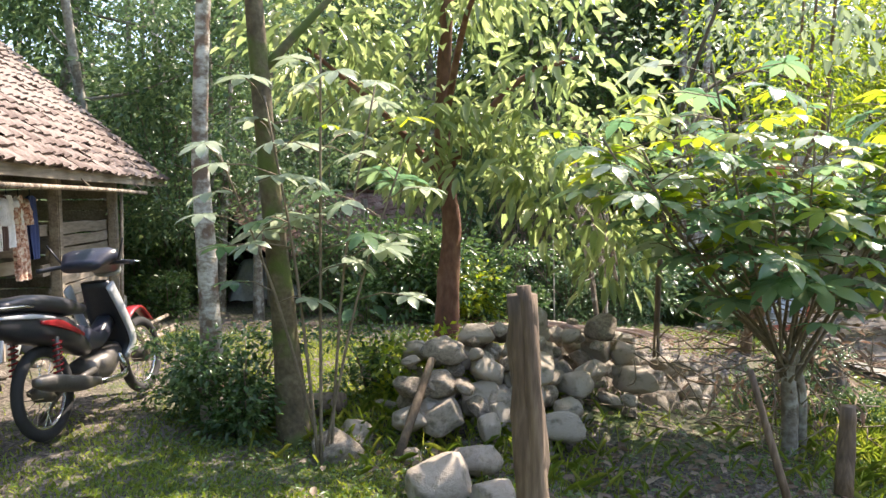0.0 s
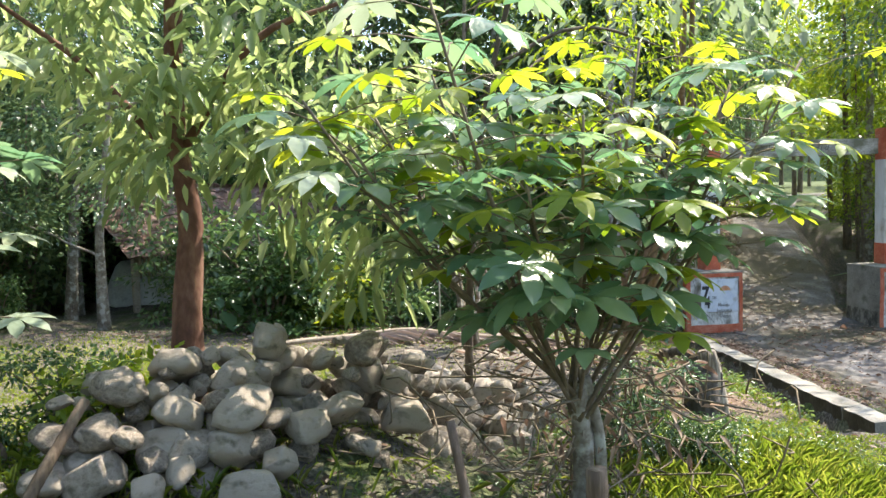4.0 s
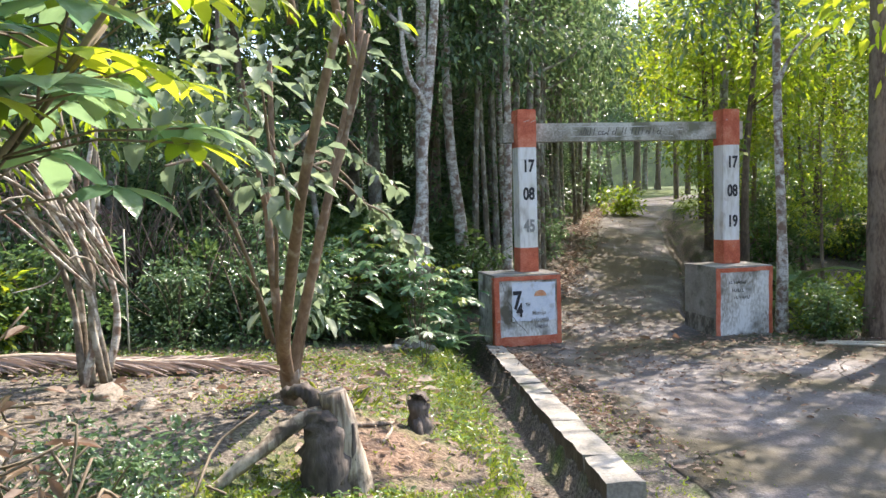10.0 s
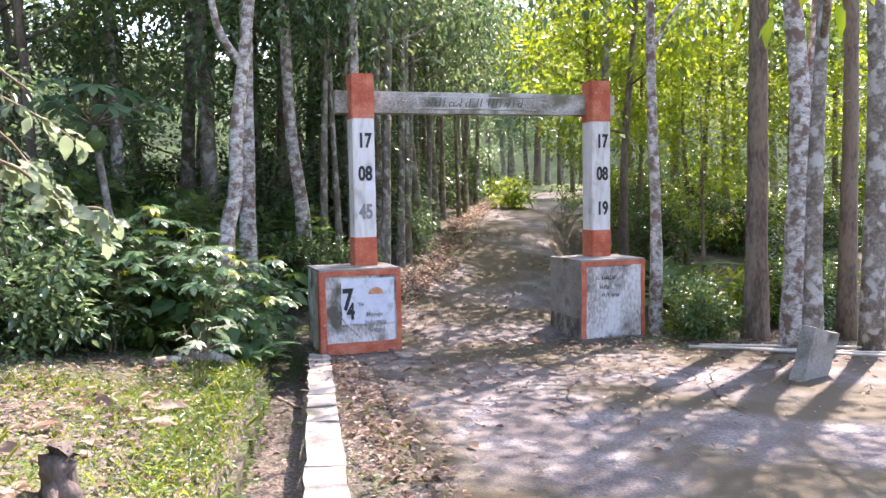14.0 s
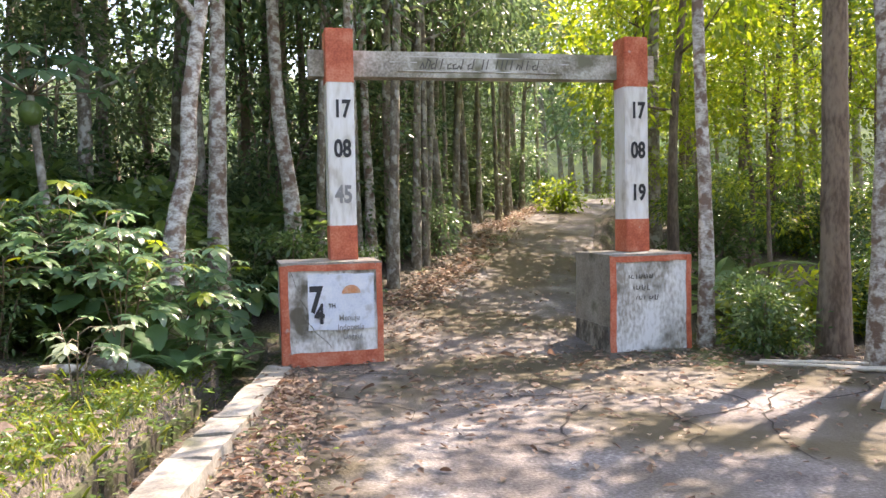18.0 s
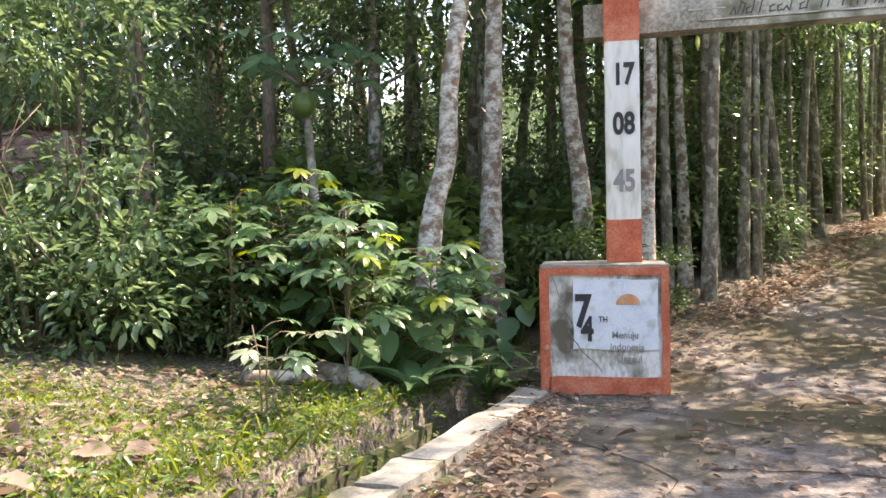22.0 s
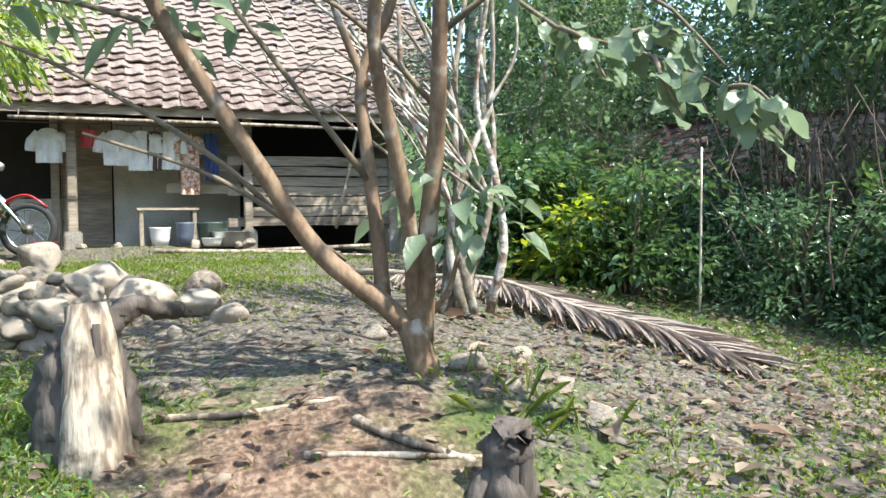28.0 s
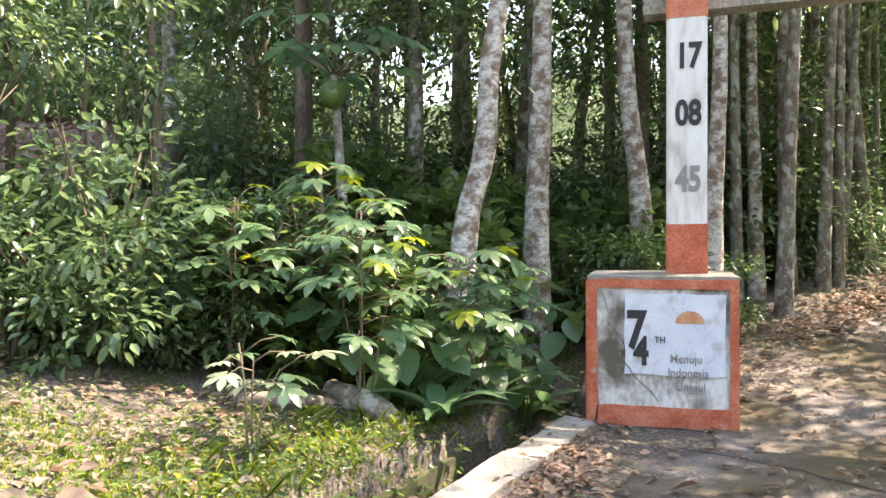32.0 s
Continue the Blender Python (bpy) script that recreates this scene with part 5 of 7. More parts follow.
# papaya tree with one green fruit
pap = thing("papaya_tree", "slim papaya tree with a round green fruit", "tree", at=pose(-4.25, 1.1, gz(-4.25, 1.1)))
tube("trunk", [(0, 0, -0.1), (-0.05, 0.1, 1.0), (-0.22, 0.3, 2.45)], 0.06, 0.04, BARK_LICHEN, pap, 8, 12)
bm = bmesh.new()
bmesh.ops.create_icosphere(bm, subdivisions=3, radius=0.12, matrix=pose(-0.2, 0.2, 2.25) @ Matrix.Diagonal((1, 1, 1.15, 1)))
part("fruit", bm, leaf_mat("papaya_skin", (0.07, 0.13, 0.03), (0.09, 0.15, 0.035), (0.1, 0.17, 0.04), 0.4, 0.0), pap, "round green fruit", True)
for k in range(11):
    a = k * 2.4
    ln = rc.uniform(0.45, 0.75)
    tip = Vector((-0.22 + math.cos(a) * ln, 0.3 + math.sin(a) * ln, 2.6 + rc.uniform(-0.1, 0.35)))
    tube("leaf_stalk", [(-0.22, 0.3, 2.45), tuple(tip)], 0.012, 0.007, TWIG, pap, 5, 4)
    ob = new("leaf", PALMATE[3])
    ob.parent = pap
    ob.matrix_local = Matrix.Translation(tip) @ Euler((0, 0.35, a)).to_matrix().to_4x4() @ Matrix.Diagonal((1.75, 1.75, 1.75, 1))


# ---- stones ----
def stone_mesh(seed, sub=3):
    bm = bmesh.new()
    bmesh.ops.create_icosphere(bm, subdivisions=sub, radius=1.0)
    o = Vector((seed * 3.7, seed * 1.9, seed * 5.3))
    for v in bm.verts:
        d = 1 + 0.34 * noise.noise(v.co * 0.9 + o) + 0.16 * noise.noise(v.co * 2.3 + o) + 0.05 * noise.noise(v.co * 6 + o)
        v.co *= d
        q = 0.6 + 0.1 * noise.noise(o)
        for ax in ((1, 0.2, 0.3), (-0.4, 1, 0.2), (0.1, -0.3, 1), (-0.8, -0.5, 0.3)):
            n = (Vector(ax) + noise.noise_vector(o) * 0.4).normalized()
            e = v.co.dot(n) - q
            if e > 0:
                v.co -= n * e * 0.85
    me = bpy.data.meshes.new("stone")
    bm.to_mesh(me)
    bm.free()
    me.materials.append(STONE)
    me.polygons.foreach_set("use_smooth", [True] * len(me.polygons))
    return me


STONES = [stone_mesh(k) for k in range(1, 8)]
rs = random.Random(8)


def stone(x, y, z, s, label="grey-brown rounded river stone in the pile", group="stones of the pile"):
    ob = new("stone", rs.choice(STONES))
    ob.matrix_basis = Matrix.Translation((x, y, z)) @ Euler((rs.uniform(-0.5, 0.5), rs.uniform(-0.5, 0.5), rs.uniform(0, 6.28))).to_matrix().to_4x4() @ Matrix.Diagonal((s * rs.uniform(0.9, 1.3), s * rs.uniform(0.8, 1.05), s * rs.uniform(0.6, 0.85), 1))
    return tagged(ob, label, "stone", group)


PILE = [(-9.0, -8.55), (-8.6, -8.5), (-8.15, -8.1), (-7.75, -7.75), (-7.35, -7.45), (-6.95, -7.25), (-6.6, -6.9)]
for layer, cnt, wid, dz, sz in ((0, 110, 0.6, 0.03, (0.06, 0.15)), (1, 90, 0.42, 0.17, (0.06, 0.15)), (2, 70, 0.3, 0.32, (0.05, 0.14)), (3, 34, 0.2, 0.45, (0.05, 0.13))):
    for k in range(cnt):
        u = rs.random() * (6 - 1e-6)
        i = int(u)
        x = PILE[i][0] + (PILE[i + 1][0] - PILE[i][0]) * (u - i) + rs.gauss(0, wid * 0.6)
        y = PILE[i][1] + (PILE[i + 1][1] - PILE[i][1]) * (u - i) + rs.gauss(0, wid * 0.6)
        high = 1.0 if u < 4.4 else 0.6
        stone(x, y, gz(x, y) + dz * high, sz[0] + (sz[1] - sz[0]) * rs.random() ** 1.6 * 1.15)
for x, y, z, q in ((-7.25, -6.4, 0.08, 0.2), (-7.0, -6.05, 0.06, 0.16), (-7.55, -6.6, 0.1, 0.22), (-6.75, -5.9, 0.04, 0.12), (-7.5, -6.0, 0.05, 0.15), (-6.9, -6.5, 0.05, 0.15)):
    stone(x, y, gz(x, y) + z, q)
stone(-7.6, -7.0, gz(-7.6, -7.0) + 0.3, 0.17, "large dark boulder on top of the stone pile")
stone(-9.0, -9.62, gz(-9, -9.62) + 0.1, 0.19, "large pale grey boulder beside the post")
stone(-8.75, -9.75, gz(-8.7, -9.7) + 0.06, 0.14, "grey boulder beside the post")
stone(-8.8, -9.35, gz(-8.8, -9.35) + 0.1, 0.16, "dark grey boulder behind the post")
stone(-9.55, -9.0, gz(-9.55, -9.0) + 0.05, 0.15, "flat mossy boulder under the trees")
for x, y, s in ((-4.66, -4.63, 0.075), (-4.82, -4.95, 0.055), (-10.2, -10.4, 0.1), (-9.9, -10.7, 0.12), (-9.6, -10.2, 0.08), (-6.3, -4.9, 0.12), (-6.0, -5.2, 0.08), (-5.0, -4.6, 0.06), (-5.1, -5.05, 0.1), (-5.6, -4.5, 0.07)):
    stone(x, y, gz(x, y) + s * 0.25, s, "pale rounded stone on the bare ground", "loose stones")

# gravel of the yard: too many to count
rng = np.random.default_rng(12)
gv, gf = [], []
ico = bmesh.new()
bmesh.ops.create_icosphere(ico, subdivisions=1, radius=1.0)
iv = np.array([v.co[:] for v in ico.verts])
fi = np.array([[v.index for v in f.verts] for f in ico.faces])
ico.free()
n = 3800
px = rng.normal(-5.1, 1.05, n)
py = rng.normal(-4.1, 0.85, n)
keep = (px < -3.6) & (py < -2.3) & (kerb_x(py) - px > 0.9) & (np.hypot(px + 4.5, py + 5.95) > 0.85)
px, py = px[keep], py[keep]
sz = rng.uniform(0.007, 0.032, len(px)) * rng.uniform(0.5, 1.4, len(px))
VV = iv[None] * (sz[:, None, None] * np.array([1.3, 1.0, 0.5])) * rng.uniform(0.75, 1.25, (len(px), len(iv), 1))
VV += np.stack([px, py, ground_z(px, py) - sz * 0.18], -1)[:, None, :]
FF = (fi[None] + (np.arange(len(px)) * len(iv))[:, None, None]).reshape(-1, 3)
tagged(new("gravel", array_mesh("gravel", VV.reshape(-1, 3), FF, GRAVEL)), "small grey stones strewn over bare earth", "gravel", kind="stuff")


PEELED = plain("pale_dry_bamboo", (0.5, 0.45, 0.36), 0.6)
# ---- stumps, posts, sticks ----
st = thing("tree_stump", "tall pale peeled tree stump with a sawn top", "stump", at=pose(-4.86, -6.58, gz(-4.86, -6.58)))
base_z = -gz(-4.86, -6.58)
tube("stump_body", [(0.12, 0.05, -0.25), (0.05, 0.02, 0.2), (0.0, 0.0, 1.14 + base_z)], 0.13, 0.075, WOOD_PALE, st, 14, 12, 0.25, 0.25)
tube("dead_side", [(-0.07, -0.06, -0.2), (-0.07, -0.06, 0.25), (-0.075, -0.03, 1.05 + base_z)], 0.15, 0.07, WOOD_ROT, st, 12, 16, 0.5)
tube("hooked_bark", [(-0.05, 0.02, 0.98 + base_z), (-0.1, 0.09, 1.08 + base_z), (-0.16, 0.18, 1.12 + base_z), (-0.2, 0.24, 1.09 + base_z), (-0.24, 0.33, 1.08 + base_z)], 0.05, 0.028, WOOD_ROT, st, 10, 20, 0.7)
tube("dead_side", [(-0.09, 0.07, 0.98 + base_z), (-0.09, 0.1, 0.88 + base_z), (-0.1, 0.11, 0.74 + base_z), (-0.08, 0.1, 0.5 + base_z)], 0.03, 0.075, WOOD_ROT, st, 10, 16, 0.6)
for k in range(9):
    a = k * 2.4
    tube("bark_flake", [(0.1 * math.cos(a) * (1.25 - 0.3 * k / 9), 0.1 * math.sin(a) * (1.25 - 0.3 * k / 9), z + base_z) for z in (0.62 + 0.03 * k, 0.72 + 0.03 * k, 0.8 + 0.035 * k)], 0.022, 0.012, WOOD_ROT, st, 6, 5, 0.4)
tube("root", [(-0.04, 0.0, 0.4), (-0.2, -0.03, 0.37), (-0.4, -0.08, 0.25), (-0.6, -0.12, 0.12), (-0.8, -0.2, 0.0)], 0.05, 0.022, WOOD_PALE, st, 9, 16, 0.6)
sb = thing("small_stump", "small dark weathered stump with a split side", "stump", at=pose(-4.15, -5.3, gz(-4.15, -5.3)))
hz_ = 0.76 - gz(-4.15, -5.3)
tube("stump_body", [(0, 0, -0.1), (0.0, 0.0, 0.2), (0.012, 0.01, hz_ - 0.05)], 0.085, 0.06, WOOD_ROT, sb, 14, 16, 0.6, 0.3)
for k in range(7):
    a = k * 0.9 + 0.3
    x_, y_ = 0.012 + 0.036 * math.cos(a), 0.01 + 0.036 * math.sin(a)
    tube("splinter", [(x_ * 1.2, y_ * 1.2, hz_ - 0.3), (x_ * 1.1, y_ * 1.1, hz_ - 0.12), (x_, y_, hz_ - 0.075 + 0.028 * (k * 3 % 4))], 0.03, 0.016, WOOD_ROT, sb, 6, 8, 0.5)
tube("side_root", [(-0.02, -0.03, hz_ - 0.14), (-0.03, -0.1, hz_ - 0.22), (0.0, -0.14, -0.1)], 0.03, 0.04, WOOD_ROT, sb, 8, 7, 0.3)
fp = thing("fence_post", "weathered split wooden fence post", "post", at=pose(-8.76, -10.4, gz(-8.76, -10.4)))
tube("post_body", [(0.06, -0.02, -0.15), (0.03, 0, 0.5), (0.0, 0.0, 2.13 - gz(-8.76, -10.4))], 0.078, 0.06, WOOD_POST, fp, 16, 14, 0.34)
tube("split_side", [(0.05, -0.05, 0.1), (0.03, -0.045, 0.8), (0.0, -0.035, 2.17 - gz(-8.76, -10.4))], 0.045, 0.03, WOOD_POST, fp, 9, 12, 0.3)
for pts, r, lab in (([(-9.2, -9.1, 1.1), (-9.05, -8.9, 1.35), (-8.95, -8.75, 1.55)], 0.03, "leaning weathered stick"), ([(-7.3, -9.9, 1.05), (-7.35, -9.8, 1.3), (-7.4, -9.7, 1.62)], 0.022, "thin broken stick"), ([(-6.9, -9.75, 1.0), (-6.85, -9.7, 1.2), (-6.85, -9.7, 1.4)], 0.05, "short rotten post")):
    s_ = tube("stick", [(p[0], p[1], p[2] - (0.06 if i == 0 else 0)) for i, p in enumerate(pts)], r, r * 0.8, WOOD_POST, None, 7, 6, 0.2)
    tagged(s_, lab + " standing in the ground", "stick")
lg = tube("log", [(-10.1, -8.15, gz(-10.1, -8.15) + 0.07), (-9.5, -8.4, gz(-9.5, -8.4) + 0.08)], 0.09, 0.08, BARK_BROWN, None, 10, 6, 0.15)
tagged(lg, "short brown log lying under the trees", "log")
for a, b, r, lab in (((-3.55, -0.8), (-2.75, -1.05), 0.095, "thick fallen bark-covered branch on the bank"), ((-3.85, -1.5), (-3.45, -0.95), 0.065, "old brown branch on the ground"), ((-2.6, -0.9), (-2.45, -1.8), 0.022, "thin dry stick on the bank"), ((-5.05, -6.35), (-4.87, -5.68), 0.016, "bare pale root across the bank"), ((-4.66, -5.68), (-4.34, -5.34), 0.02, "bare pale root on the red bank"), ((-4.5, -5.9), (-4.35, -5.2), 0.014, "peeled pale root on the red bank")):
    m_ = ((a[0] + b[0]) / 2 + 0.03, (a[1] + b[1]) / 2 - 0.05)
    s_ = tube("branch", [(a[0], a[1], gz(*a) + r * 0.2), (m_[0], m_[1], gz(*m_) + r * 0.6), (b[0], b[1], gz(*b))], r, r * 0.6, BARK_LICHEN if r > 0.04 else WOOD_PALE, None, 10, 9, 0.3)
    tagged(s_, lab, "branch")
for k, (a, b) in enumerate((((2.35, -1.3), (4.4, -2.75)), ((2.55, -1.25), (4.7, -2.5)), ((2.9, -1.75), (4.2, -2.9)))):
    s_ = tube("bamboo_pole", [(a[0], a[1], gz(*a) + 0.04), (b[0], b[1], gz(*b) + 0.06)], 0.02, 0.017, PEELED, None, 8, 10, 0.05)
    tagged(s_, "pale cut bamboo pole lying at the roadside", "pole", "bamboo poles")
bm = box_bm(0.5, 0.14, 0.62, pose(2.42, -3.2, gz(2.42, -3.2) + 0.2, 8, 14, 20), rough=0.02, cuts=4)
tagged(part("concrete_block", bm, CONCRETE), "tilted broken concrete block at the roadside", "block")

# ---- trees of the yard ----
mt = thing("yard_tree", "smooth brown tree with several stems from one foot", "tree", at=pose(-5.04, -5.3, 0))


def side(lat, z, near=0.0):
    """A point across the tree's spread: lat metres to the north-east, near metres towards the road."""
    return (lat * 0.358 + near * 0.93, lat * 0.934 - near * 0.36, z)


tube("trunk", [side(0.07, 0.5), side(0.04, 0.75), side(-0.02, 1.0)], 0.072, 0.066, BARK_SMOOTH, mt, 10, 8, 0.15, 0.3)
STEMS = (([(-0.02, 0.95), (-0.13, 1.06), (-0.4, 1.3), (-0.62, 1.66), (-0.86, 2.07), (-1.0, 2.4), (-1.2, 3.1)], 0.062, 0.03),
         ([(-0.14, 1.08), (-0.16, 1.35), (-0.2, 1.7), (-0.22, 2.05), (-0.08, 2.4), (0.0, 3.1)], 0.045, 0.024),
         ([(-0.2, 2.0), (-0.32, 2.3), (-0.5, 2.9)], 0.028, 0.014),
         ([(0.0, 0.95), (-0.02, 1.4), (-0.08, 1.75), (-0.14, 2.1), (-0.1, 2.6), (-0.2, 3.2)], 0.048, 0.025),
         ([(0.03, 0.9), (0.06, 1.4), (0.1, 1.8), (0.12, 2.35), (0.15, 3.3)], 0.058, 0.03),
         ([(0.05, 1.0), (0.15, 1.15), (0.2, 1.4)], 0.02, 0.008))
for (pts, a, b), out in zip(STEMS, (0.36, -0.03, -0.03, 0.3, 0.24, 0.24)):
    tube("stem", [side(*p, near=out * max(0, p[1] - 1.0)) for p in pts], a * 0.8, b * 0.8, BARK_SMOOTH, mt, 9, len(pts) * 4, 0.1)
for pts in ([(-0.4, 1.3), (-0.9, 1.75), (-1.5, 2.1), (-1.9, 2.2)], [(-0.3, 1.25), (-0.8, 1.6), (-1.3, 1.78)], [(-0.2, 1.6), (-0.5, 2.0), (-0.9, 2.5), (-1.3, 2.75)], [(0.1, 1.9), (-0.3, 2.3), (-0.9, 2.55)], [(0.1, 2.2), (0.5, 2.45), (0.95, 2.3), (1.2, 2.0)], [(-0.9, 2.2), (-1.5, 2.35), (-2.1, 2.3)], [(0.12, 2.5), (0.7, 2.75), (1.3, 2.55)]):
    tube("twig", [side(*p, near=0.12 * i) for i, p in enumerate(pts)], 0.016, 0.006, TWIG, mt, 5, 9)
child(new("crown", crown_mesh("crown", [(side(-1.3, 2.3, 0.2), (0.5, 0.5, 0.25)), (side(-0.8, 2.75, 0.1), (0.7, 0.7, 0.3)), (side(0.2, 3.1), (0.9, 0.9, 0.3)), (side(-1.9, 2.5, 0.1), (0.4, 0.4, 0.3)), (side(0.2, 1.5), (0.15, 0.15, 0.12))], 260, 0.115, LEAF_GREY, 81, per=8, spread=0.16, slim=0.65, droop=0.45)), mt)
# higher stems and crown, out of sight, added to shade the yard
for pts in ([(-1.2, 3.05), (-1.4, 3.6), (-1.7, 4.4)], [(0.0, 3.05), (0.0, 3.7), (-0.3, 4.6)], [(0.15, 3.25), (0.5, 3.8), (1.0, 4.5)], [(-0.2, 3.15), (-0.6, 3.7), (-0.9, 4.5)]):
    tube("stem", [side(*p, near=0.24 * 2.1) for p in pts], 0.03, 0.012, BARK_SMOOTH, mt, 7, 9)
child(new("crown", crown_mesh("crown", [(side(-1.5, 4.4, 0.5), (1.1, 1.1, 0.6)), (side(-0.3, 4.7, 0.5), (1.2, 1.2, 0.7)), (side(1.0, 4.5, 0.5), (1.0, 1.0, 0.6)), (side(-0.2, 4.2, -0.8), (1.0, 1.0, 0.5)), (side(0.2, 4.3, 1.4), (0.9, 0.9, 0.4))], 700, 0.13, LEAF_GREY, 181, per=12, spread=0.2, slim=0.6, droop=0.4)), mt)
# the hanging bough with broad soft leaves
BOUGH_LEAF = [ovate_leaf("leaf", 0.105 + 0.011 * k, 0.062 + 0.004 * k, k, LEAF_GREY) for k in range(4)]
BOUGHS = ([(0.2, 0.05, 2.4), (0.42, 0.22, 2.3), (0.61, 0.37, 2.12), (0.81, 0.63, 2.0), (0.95, 0.82, 1.87), (1.07, 0.97, 1.68)],
          [(0.15, 0.1, 2.5), (0.5, 0.45, 2.5), (0.8, 0.75, 2.35), (1.0, 0.95, 2.2)],
          [(0.6, 0.37, 2.13), (0.75, 0.38, 2.05), (0.85, 0.4, 1.9)],
          [(0.81, 0.63, 2.0), (0.88, 0.62, 1.9), (0.9, 0.68, 1.78)], [(0.7, 0.5, 2.06), (0.74, 0.66, 2.12), (0.82, 0.8, 2.08)], [(0.95, 0.82, 1.87), (1.06, 0.84, 1.86), (1.12, 0.9, 1.78)])
for pts, count in zip(BOUGHS, (34, 20, 14, 11, 12, 11)):
    line = spline(pts, 60)
    for k in range(count):
        i = 16 + int(43 * (k + rc.random()) / count)
        p = line[min(i, 59)] + Vector((rc.gauss(0, 0.018), rc.gauss(0, 0.018), rc.gauss(0, 0.015)))
        ob = child(new("leaf", BOUGH_LEAF[k % 4]), mt)
        q_ = rc.uniform(0.75, 1.2)
        a_ = 0.75 + (1.1 if k % 2 else -1.0) + rc.gauss(0, 0.7)
        ob.matrix_local = Matrix.Translation(p) @ Euler((rc.gauss(0, 0.5), rc.uniform(0.1, 1.1), a_)).to_matrix().to_4x4() @ Matrix.Diagonal((q_, q_, q_, 1))
for k in range(26):
    p = Vector(side(0.26 + rc.gauss(0, 0.09), 1.47 + rc.gauss(0, 0.09), 0.05 + rc.gauss(0, 0.06)))
    ob = child(new("leaf", BOUGH_LEAF[k % 4]), mt)
    ob.matrix_local = Matrix.Translation(p) @ Euler((rc.gauss(0, 0.4), rc.uniform(0.1, 1.2), rc.uniform(0, 6.28))).to_matrix().to_4x4()
for pts in BOUGHS:
    tube("bough", pts, 0.012, 0.004, TWIG, mt, 6, 14)

ps = thing("bare_shrub", "pale grey shrub with bare lichen-covered branches", "shrub", at=pose(-6.5, -4.6, gz(-6.5, -4.6)))
for pts, r in (([(0, 0), (0.05, 0.7), (-0.2, 1.3), (-0.6, 1.9)], 0.03), ([(0.05, 0), (0.15, 0.8), (0.1, 1.5), (0.2, 2.2)], 0.03), ([(0.1, 0), (0.3, 0.6), (0.35, 1.2), (0.25, 1.8)], 0.026), ([(-0.2, 1.3), (-0.7, 1.55), (-1.2, 1.6)], 0.014), ([(-0.35, 1.5), (-0.8, 2.0), (-1.5, 2.25)], 0.014), ([(0.1, 1.3), (-0.2, 1.8), (-0.7, 2.4)], 0.014), ([(0.15, 0.9), (-0.3, 1.25), (-0.9, 1.35), (-1.4, 1.7)], 0.014), ([(0.3, 1.3), (0.5, 1.7), (0.45, 2.3)], 0.014), ([(-0.6, 1.9), (-0.9, 2.4)], 0.01), ([(0.1, 1.8), (0.0, 2.3), (-0.3, 2.7)], 0.01)):
    tube("branch", [side(a, b, -0.1 * k) for k, (a, b) in enumerate(pts)], r, r * 0.5, BARK_LICHEN, ps, 6, len(pts) * 3, 0.15)
rb = random.Random(64)
for k in range(16):
    base = rb.choice(((0.05, 0.7), (0.15, 0.9), (0.3, 0.7), (-0.1, 1.2), (0.1, 1.5)))
    out, rise = rb.uniform(0.5, 1.5), rb.uniform(0.3, 1.2)
    pts = [base, (base[0] - out * 0.35 + rb.gauss(0, 0.12), base[1] + rise * 0.55 + rb.gauss(0, 0.1)), (base[0] - out * 0.7 + rb.gauss(0, 0.08), base[1] + rise * 0.8 + rb.gauss(0, 0.16)), (base[0] - out, base[1] + rise + rb.gauss(0, 0.2))]
    tube("branch", [side(a, b, -0.12 * i + 0.1 * (k % 3)) for i, (a, b) in enumerate(pts)], rb.uniform(0.008, 0.015), 0.004, rb.choice((BARK_PALE, BARK_LICHEN, BARK_LICHEN)), ps, 6, 12, 0.3)
for k, (lat, lean, top) in enumerate(((0.0, -0.14, 1.9), (0.14, 0.1, 2.4), (0.3, 0.02, 2.2), (0.2, -0.22, 2.0))):
    bend = 0.09 * (-1) ** k
    tube("branch", [side(lat, 0.0, 0.08 * (k % 2)), side(lat + bend, 0.45, 0.06), side(lat + bend * 0.2 + lean * 0.4, 0.95, 0.02), side(lat + lean - bend, 1.4, -0.05), side(lat + lean * 1.8, top, 0.05)], 0.032, 0.014, BARK_LICHEN if k % 2 else BARK_PALE, ps, 8, 18, 0.4)
tree("garden_tree", "garden tree with a thick mossy brown trunk", [(0, 0, -0.2), (-0.05, 0.05, 0.6), (-0.1, 0.0, 1.3), (-0.15, -0.1, 2.2), (-0.2, -0.2, 3.5), (-0.25, -0.3, 5.5)], 0.085, 0.035, BARK_MOSS,
     [([(-0.15, -0.1, 2.2), (0.3, 0.0, 2.7), (0.8, 0.3, 3.3)], 0.03, 0.012)], [((-0.2, -0.2, 5.4), (1.6, 1.6, 0.9)), ((0.8, 0.3, 3.5), (0.7, 0.7, 0.4))], 300, 0.17, LEAF_MID, 91, at=pose(-9.78, -8.72, gz(-9.78, -8.72)))
tree("garden_tree", "pale grey bark tree in the garden", [(0, 0, -0.2), (0.0, 0.0, 0.9), (-0.02, 0.0, 2.0), (0.1, 0.1, 4.0)], 0.075, 0.04, BARK_PALE,
     [], [((0.1, 0.1, 4.2), (1.4, 1.4, 0.8))], 380, 0.16, LEAF_MID, 92, at=pose(-10.36, -8.2, gz(-10.36, -8.2)))
